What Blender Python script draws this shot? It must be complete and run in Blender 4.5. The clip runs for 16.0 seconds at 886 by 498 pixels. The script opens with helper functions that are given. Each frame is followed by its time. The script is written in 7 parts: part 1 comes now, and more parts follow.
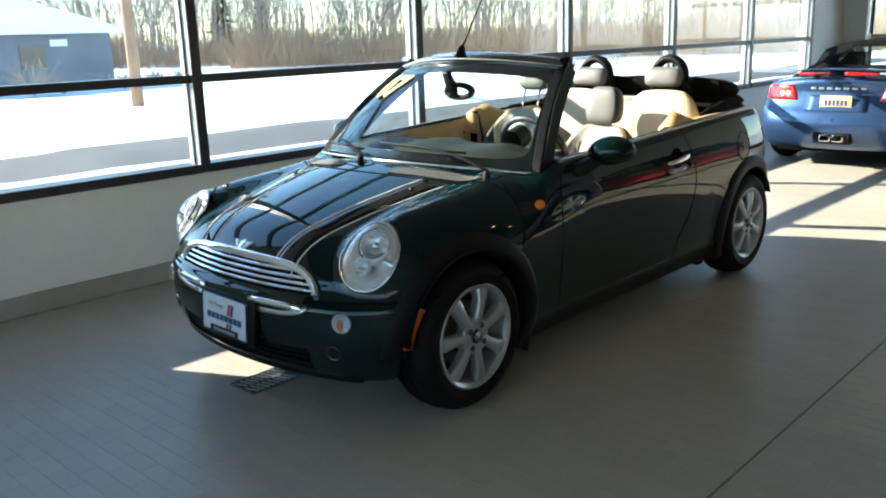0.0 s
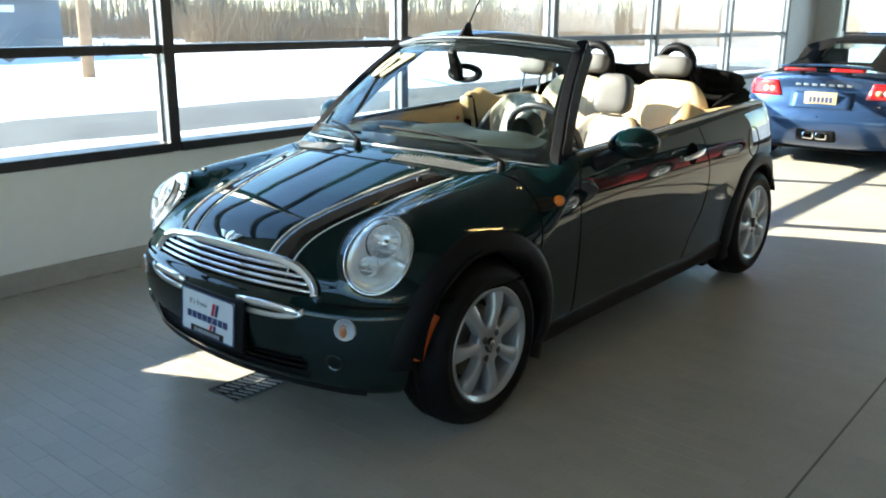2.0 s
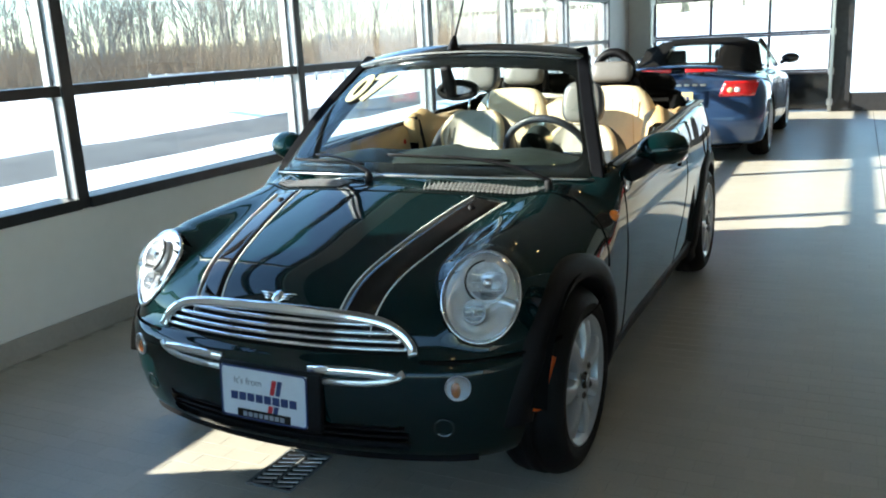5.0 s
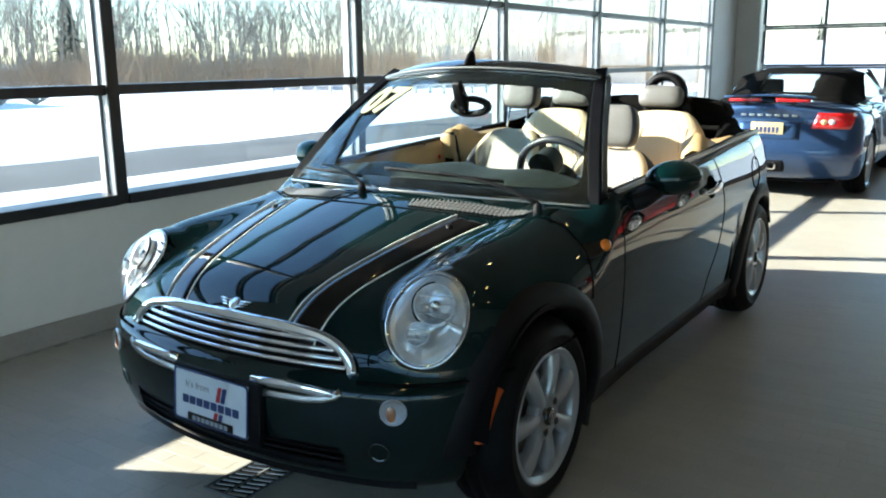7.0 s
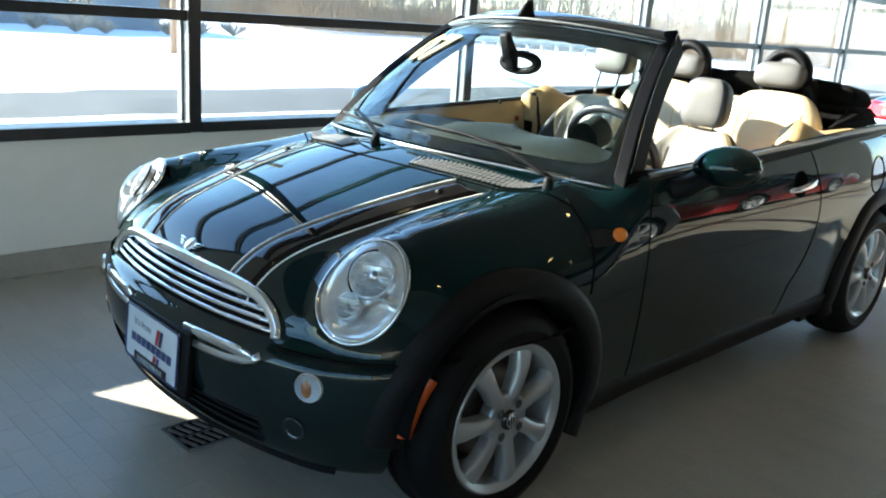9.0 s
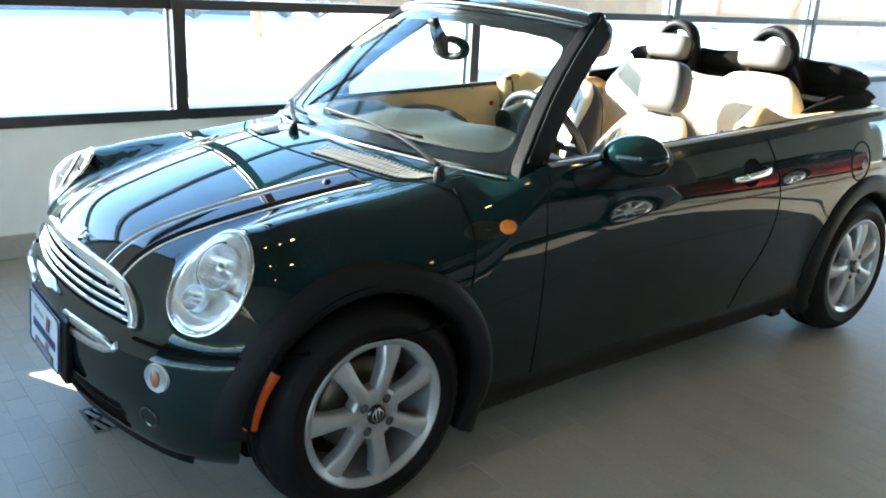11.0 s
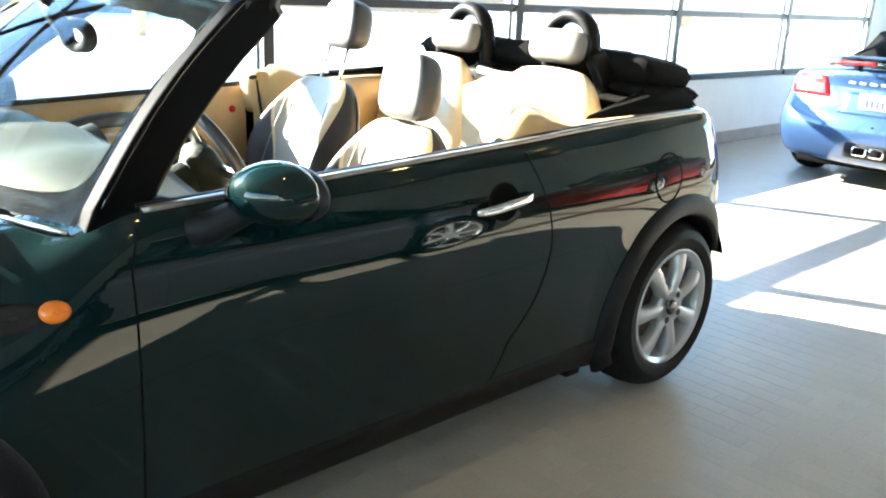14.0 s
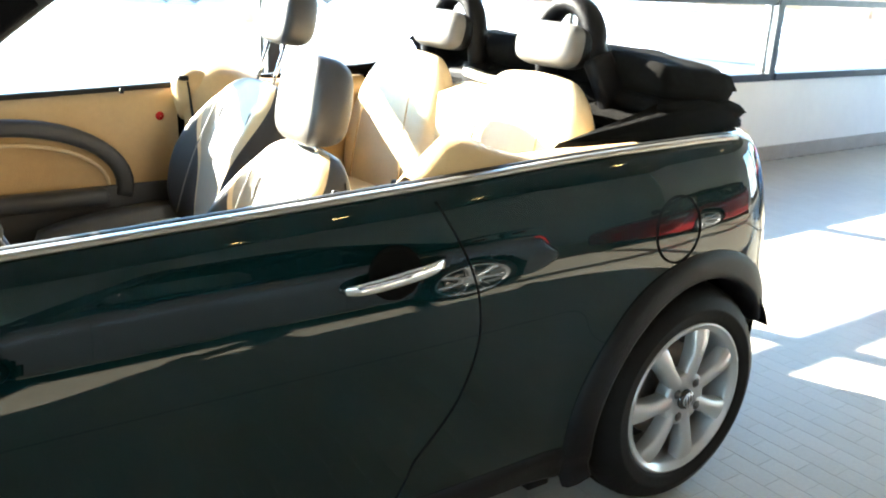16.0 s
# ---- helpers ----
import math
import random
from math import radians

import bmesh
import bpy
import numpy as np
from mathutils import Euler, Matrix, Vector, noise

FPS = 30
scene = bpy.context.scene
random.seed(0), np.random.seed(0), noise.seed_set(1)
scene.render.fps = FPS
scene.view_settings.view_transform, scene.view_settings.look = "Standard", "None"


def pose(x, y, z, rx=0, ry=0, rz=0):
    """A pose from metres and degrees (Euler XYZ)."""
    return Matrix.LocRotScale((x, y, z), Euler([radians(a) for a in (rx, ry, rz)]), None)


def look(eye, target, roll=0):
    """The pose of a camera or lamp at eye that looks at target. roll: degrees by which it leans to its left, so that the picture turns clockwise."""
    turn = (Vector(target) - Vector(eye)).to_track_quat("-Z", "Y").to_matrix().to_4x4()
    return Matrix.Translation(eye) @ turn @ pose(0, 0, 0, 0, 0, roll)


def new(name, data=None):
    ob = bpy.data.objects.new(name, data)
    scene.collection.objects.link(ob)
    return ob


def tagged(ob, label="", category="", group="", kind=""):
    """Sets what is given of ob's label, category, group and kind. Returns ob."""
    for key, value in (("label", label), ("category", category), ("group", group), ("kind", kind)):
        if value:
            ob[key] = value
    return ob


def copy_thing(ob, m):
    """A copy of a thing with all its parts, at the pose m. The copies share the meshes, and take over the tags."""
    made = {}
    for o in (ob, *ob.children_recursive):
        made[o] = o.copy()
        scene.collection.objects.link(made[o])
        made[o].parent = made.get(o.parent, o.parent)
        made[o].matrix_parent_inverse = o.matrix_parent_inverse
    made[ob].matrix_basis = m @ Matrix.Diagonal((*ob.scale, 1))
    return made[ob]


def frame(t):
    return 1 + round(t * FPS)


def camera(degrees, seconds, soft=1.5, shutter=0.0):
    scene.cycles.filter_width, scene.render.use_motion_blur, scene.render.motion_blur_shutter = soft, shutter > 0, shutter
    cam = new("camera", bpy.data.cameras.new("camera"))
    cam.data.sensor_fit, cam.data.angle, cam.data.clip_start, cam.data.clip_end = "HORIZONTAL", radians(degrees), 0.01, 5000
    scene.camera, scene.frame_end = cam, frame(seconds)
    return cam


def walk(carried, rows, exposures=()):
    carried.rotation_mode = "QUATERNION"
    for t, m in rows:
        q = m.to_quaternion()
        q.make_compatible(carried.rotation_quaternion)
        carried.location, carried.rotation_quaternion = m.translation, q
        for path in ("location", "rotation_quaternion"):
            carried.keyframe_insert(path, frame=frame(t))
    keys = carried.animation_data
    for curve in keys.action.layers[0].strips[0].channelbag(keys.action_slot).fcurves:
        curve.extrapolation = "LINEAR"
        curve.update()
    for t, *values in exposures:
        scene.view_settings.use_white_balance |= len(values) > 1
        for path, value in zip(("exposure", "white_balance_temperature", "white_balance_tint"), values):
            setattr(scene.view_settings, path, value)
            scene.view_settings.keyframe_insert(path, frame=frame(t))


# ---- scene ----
cam = camera(55.1, 16.0, soft=2.0)
PATH = [
    (0, (2.829, -2.339, 1.434), (1.5, -0.926, 0.948), -1.9),
    (0.5, (2.81, -2.307, 1.424), (1.467, -0.916, 0.91), -2.0),
    (1, (2.703, -2.269, 1.406), (1.392, -0.854, 0.878), -0.2),
    (1.5, (2.551, -2.245, 1.418), (1.26, -0.808, 0.9), -0.5),
    (2, (2.447, -2.239, 1.406), (1.208, -0.759, 0.882), 0.4),
    (2.5, (2.349, -2.261, 1.38), (1.128, -0.767, 0.856), 1.3),
    (3, (2.168, -2.287, 1.373), (1.101, -0.664, 0.898), 0.5),
    (3.2, (2.08, -2.301, 1.377), (1.044, -0.658, 0.9), -1.2),
    (5.3, (1.497, -2.454, 1.373), (0.647, -0.707, 0.896), -2.8),
    (5.5, (1.529, -2.442, 1.369), (0.658, -0.705, 0.895), -3.0),
    (6, (1.65, -2.361, 1.367), (0.663, -0.69, 0.884), -3.8),
    (6.5, (1.788, -2.254, 1.348), (0.703, -0.65, 0.847), -3.3),
    (7, (1.85, -2.159, 1.351), (0.77, -0.533, 0.919), -0.6),
    (7.5, (1.852, -1.981, 1.347), (0.729, -0.379, 0.932), 1.3),
    (8, (1.862, -1.873, 1.334), (0.621, -0.368, 0.892), 0.8),
    (8.5, (1.966, -1.744, 1.333), (0.656, -0.299, 0.892), 1.5),
    (9, (2.095, -1.582, 1.32), (0.727, -0.224, 0.788), 4.1),
    (9.2, (2.128, -1.527, 1.332), (0.755, -0.179, 0.787), 3.4),
    (11.3, (2.463, -1.04, 1.374), (0.958, 0.138, 0.786), 2.8),
    (11.5, (2.468, -0.987, 1.343), (0.977, 0.219, 0.774), 2.0),
    (12, (2.42, -0.822, 1.341), (1.016, 0.471, 0.744), 1.9),
    (12.5, (2.287, -0.613, 1.334), (0.914, 0.736, 0.792), 1.0),
    (13, (2.252, -0.418, 1.324), (0.863, 0.912, 0.776), 1.1),
    (13.5, (2.279, -0.205, 1.339), (0.868, 1.104, 0.797), 1.9),
    (14, (2.246, -0.036, 1.323), (0.864, 1.286, 0.74), 2.8),
    (14.5, (2.131, 0.168, 1.325), (0.731, 1.477, 0.753), 3.4),
    (15, (2.076, 0.364, 1.323), (0.635, 1.624, 0.745), 1.2),
    (15.5, (2.066, 0.622, 1.354), (0.534, 1.737, 0.715), 3.0),
    (16, (2.016, 0.79, 1.325), (0.475, 1.902, 0.704), 2.8),
]
walk(cam, [(t, look(eye, target, roll)) for t, eye, target, roll in PATH],
     exposures=[(0.0, 2.09, 6640, 3), (1.0, 2.43, 6660, 3), (3.0, 2.3, 6560, 3), (5.5, 2.08, 6420, 3), (7.0, 2.07, 6310, 3), (9.0, 2.4, 6360, 3), (11.3, 3.4, 6410, 4), (12.5, 3.67, 6480, 5), (16.0, 3.88, 6760, 5)])

# ---- light and sky ----
SUN_DIR = Vector((0.898 * 0.912, 0.440 * 0.912, -0.410)).normalized()   # the way the sunlight travels
SUN_EL = math.asin(-SUN_DIR.z)
world = bpy.data.worlds.new("winter_sky")
scene.world = world
world.use_nodes = True
_n = world.node_tree.nodes
_sky = _n.new("ShaderNodeTexSky")
_sky.sky_type = 'NISHITA'
_sky.sun_disc = False
_sky.sun_elevation = SUN_EL
_sky.sun_rotation = math.atan2(-SUN_DIR.x, -SUN_DIR.y)
_sky.air_density, _sky.dust_density, _sky.ozone_density = 1.0, 0.05, 3.5
world.node_tree.links.new(_sky.outputs[0], _n["Background"].inputs[0])
_n["Background"].inputs[1].default_value = 0.15
sun_data = bpy.data.lights.new("sun", 'SUN')
sun_data.energy, sun_data.angle, sun_data.color = 4.8, radians(0.53), (1.0, 0.94, 0.84)
sun = new("sun", sun_data)
sun.matrix_world = look((-20, -12, 14), Vector((-20, -12, 14)) + SUN_DIR)


# ---- materials ----
def mat(name, color, rough=0.5, metal=0.0, var=0.0, scale=8.0, bump=0.0, bscale=60.0, color2=None, coat=0.0, rough_var=0.0, detail=4.0, **extra):
    """A principled surface with colour variation at two scales, and fine relief."""
    m = bpy.data.materials.new(name)
    m.use_nodes = True
    nt = m.node_tree
    N, L = nt.nodes, nt.links
    b = N["Principled BSDF"]
    b.inputs["Base Color"].default_value = (*color, 1)
    b.inputs["Roughness"].default_value = rough
    b.inputs["Metallic"].default_value = metal
    b.inputs["Coat Weight"].default_value = coat
    b.inputs["Coat Roughness"].default_value = 0.03
    for k, v in extra.items():
        b.inputs[k.replace("_", " ")].default_value = v
    co = N.new("ShaderNodeTexCoord")
    if var or color2:
        c2 = color2 or tuple(max(0.0, c * (1 - var)) for c in color)
        n1 = N.new("ShaderNodeTexNoise"); n1.inputs["Scale"].default_value = scale; n1.inputs["Detail"].default_value = detail
        n2 = N.new("ShaderNodeTexNoise"); n2.inputs["Scale"].default_value = scale * 9; n2.inputs["Detail"].default_value = 3
        L.new(co.outputs["Object"], n1.inputs["Vector"]); L.new(co.outputs["Object"], n2.inputs["Vector"])
        add = N.new("ShaderNodeMath"); add.operation = 'MULTIPLY_ADD'
        L.new(n2.outputs[0], add.inputs[0]); add.inputs[1].default_value = 0.45; L.new(n1.outputs[0], add.inputs[2])
        ramp = N.new("ShaderNodeValToRGB")
        ramp.color_ramp.elements[0].position, ramp.color_ramp.elements[1].position = 0.5, 0.92
        ramp.color_ramp.elements[0].color, ramp.color_ramp.elements[1].color = (*color, 1), (*c2, 1)
        L.new(add.outputs[0], ramp.inputs[0]); L.new(ramp.outputs[0], b.inputs["Base Color"])
        if rough_var:
            mr = N.new("ShaderNodeMapRange")
            mr.inputs["To Min"].default_value, mr.inputs["To Max"].default_value = rough - rough_var, rough + rough_var
            L.new(n1.outputs[0], mr.inputs["Value"]); L.new(mr.outputs[0], b.inputs["Roughness"])
    if bump:
        n3 = N.new("ShaderNodeTexNoise"); n3.inputs["Scale"].default_value = bscale; n3.inputs["Detail"].default_value = 3
        L.new(co.outputs["Object"], n3.inputs["Vector"])
        bp = N.new("ShaderNodeBump"); bp.inputs["Strength"].default_value = bump; bp.inputs["Distance"].default_value = 0.01
        L.new(n3.outputs[0], bp.inputs["Height"]); L.new(bp.outputs[0], b.inputs["Normal"])
    return m


def glass(name, tint=(0.96, 0.98, 0.97), gloss=1.0):
    """A thin clear pane: see-through, with a Fresnel gloss."""
    m = bpy.data.materials.new(name)
    m.use_nodes = True
    N, L = m.node_tree.nodes, m.node_tree.links
    N.remove(N["Principled BSDF"])
    tr = N.new("ShaderNodeBsdfTransparent"); tr.inputs[0].default_value = (*tint, 1)
    gl = N.new("ShaderNodeBsdfGlossy"); gl.inputs["Roughness"].default_value = 0.01
    fr = N.new("ShaderNodeLayerWeight"); fr.inputs[0].default_value = 0.5
    pw = N.new("ShaderNodeMath"); pw.operation = 'POWER'; pw.inputs[1].default_value = 4.5
    mu = N.new("ShaderNodeMath"); mu.operation = 'MULTIPLY_ADD'; mu.inputs[1].default_value = 0.8 * gloss; mu.inputs[2].default_value = 0.03 * gloss
    mx = N.new("ShaderNodeMixShader")
    L.new(fr.outputs["Facing"], pw.inputs[0]); L.new(pw.outputs[0], mu.inputs[0]); L.new(mu.outputs[0], mx.inputs[0]); L.new(tr.outputs[0], mx.inputs[1]); L.new(gl.outputs[0], mx.inputs[2])
    L.new(mx.outputs[0], N["Material Output"].inputs[0])
    return m


def emitter(name, color, strength):
    m = bpy.data.materials.new(name)
    m.use_nodes = True
    N, L = m.node_tree.nodes, m.node_tree.links
    N.remove(N["Principled BSDF"])
    e = N.new("ShaderNodeEmission"); e.inputs[0].default_value = (*color, 1); e.inputs[1].default_value = strength
    L.new(e.outputs[0], N["Material Output"].inputs[0])
    return m


def tile_mat(name, a, b_, rough, island):
    """Fired floor paver: each piece its own shade, fine speckle, scuffed gloss."""
    m = mat(name, a, rough, var=0.0, bump=0.06, bscale=180, Specular_IOR_Level=0.26)
    N, L = m.node_tree.nodes, m.node_tree.links
    b = N["Principled BSDF"]
    if island:
        src = N.new("ShaderNodeNewGeometry"); out = src.outputs["Random Per Island"]
    else:
        src = N.new("ShaderNodeObjectInfo"); out = src.outputs["Random"]
    ramp = N.new("ShaderNodeValToRGB")
    ramp.color_ramp.elements[0].color, ramp.color_ramp.elements[1].color = (*a, 1), (*b_, 1)
    L.new(out, ramp.inputs[0])
    geo = N.new("ShaderNodeNewGeometry")
    nz = N.new("ShaderNodeTexNoise"); nz.inputs["Scale"].default_value = 1.1; nz.inputs["Detail"].default_value = 6
    L.new(geo.outputs["Position"], nz.inputs["Vector"])
    nz2 = N.new("ShaderNodeTexNoise"); nz2.inputs["Scale"].default_value = 90
    L.new(geo.outputs["Position"], nz2.inputs["Vector"])
    mx = N.new("ShaderNodeMix"); mx.data_type = 'RGBA'; mx.blend_type = 'MULTIPLY'
    mx.inputs["Factor"].default_value = 0.35
    L.new(ramp.outputs[0], mx.inputs["A"])
    mixn = N.new("ShaderNodeMath"); mixn.operation = 'MULTIPLY_ADD'
    L.new(nz2.outputs[0], mixn.inputs[0]); mixn.inputs[1].default_value = 0.5; L.new(nz.outputs[0], mixn.inputs[2])
    L.new(mixn.outputs[0], mx.inputs["B"])
    L.new(mx.outputs["Result"], b.inputs["Base Color"])
    mr = N.new("ShaderNodeMapRange"); mr.inputs["From Min"].default_value = 0.3; mr.inputs["From Max"].default_value = 0.7
    mr.inputs["To Min"].default_value, mr.inputs["To Max"].default_value = rough - 0.02, rough + 0.05
    L.new(nz.outputs[0], mr.inputs["Value"]); L.new(mr.outputs[0], b.inputs["Roughness"])
    return m


def paint(name, color, flake, metal=0.5, ior=1.52):
    """Metallic car paint under clear lacquer."""
    m = mat(name, color, 0.40, metal=metal, coat=1.0, Coat_IOR=ior, Specular_IOR_Level=0.0)
    N, L = m.node_tree.nodes, m.node_tree.links
    b = N["Principled BSDF"]
    co = N.new("ShaderNodeTexCoord")
    vo = N.new("ShaderNodeTexVoronoi"); vo.inputs["Scale"].default_value = 900
    L.new(co.outputs["Object"], vo.inputs["Vector"])
    ramp = N.new("ShaderNodeValToRGB")
    ramp.color_ramp.elements[0].position = 0.15
    ramp.color_ramp.elements[0].color, ramp.color_ramp.elements[1].color = (*color, 1), (*flake, 1)
    L.new(vo.outputs["Color"], ramp.inputs[0]); L.new(ramp.outputs[0], b.inputs["Base Color"])
    nz = N.new("ShaderNodeTexNoise"); nz.inputs["Scale"].default_value = 14; nz.inputs["Detail"].default_value = 8
    L.new(co.outputs["Object"], nz.inputs["Vector"])
    mr = N.new("ShaderNodeMapRange"); mr.inputs["To Min"].default_value, mr.inputs["To Max"].default_value = 0.008, 0.022
    L.new(nz.outputs[0], mr.inputs["Value"]); L.new(mr.outputs[0], b.inputs["Coat Roughness"])
    return m


def marker(name, color):
    """Chalky paint on glass: part of the light comes through."""
    m = bpy.data.materials.new(name)
    m.use_nodes = True
    N, L = m.node_tree.nodes, m.node_tree.links
    N.remove(N["Principled BSDF"])
    df = N.new("ShaderNodeBsdfDiffuse"); df.inputs[0].default_value = (*color, 1)
    tl = N.new("ShaderNodeBsdfTranslucent"); tl.inputs[0].default_value = (*color, 1)
    mx = N.new("ShaderNodeMixShader"); mx.inputs[0].default_value = 0.5
    L.new(df.outputs[0], mx.inputs[1]); L.new(tl.outputs[0], mx.inputs[2]); L.new(mx.outputs[0], N["Material Output"].inputs[0])
    return m


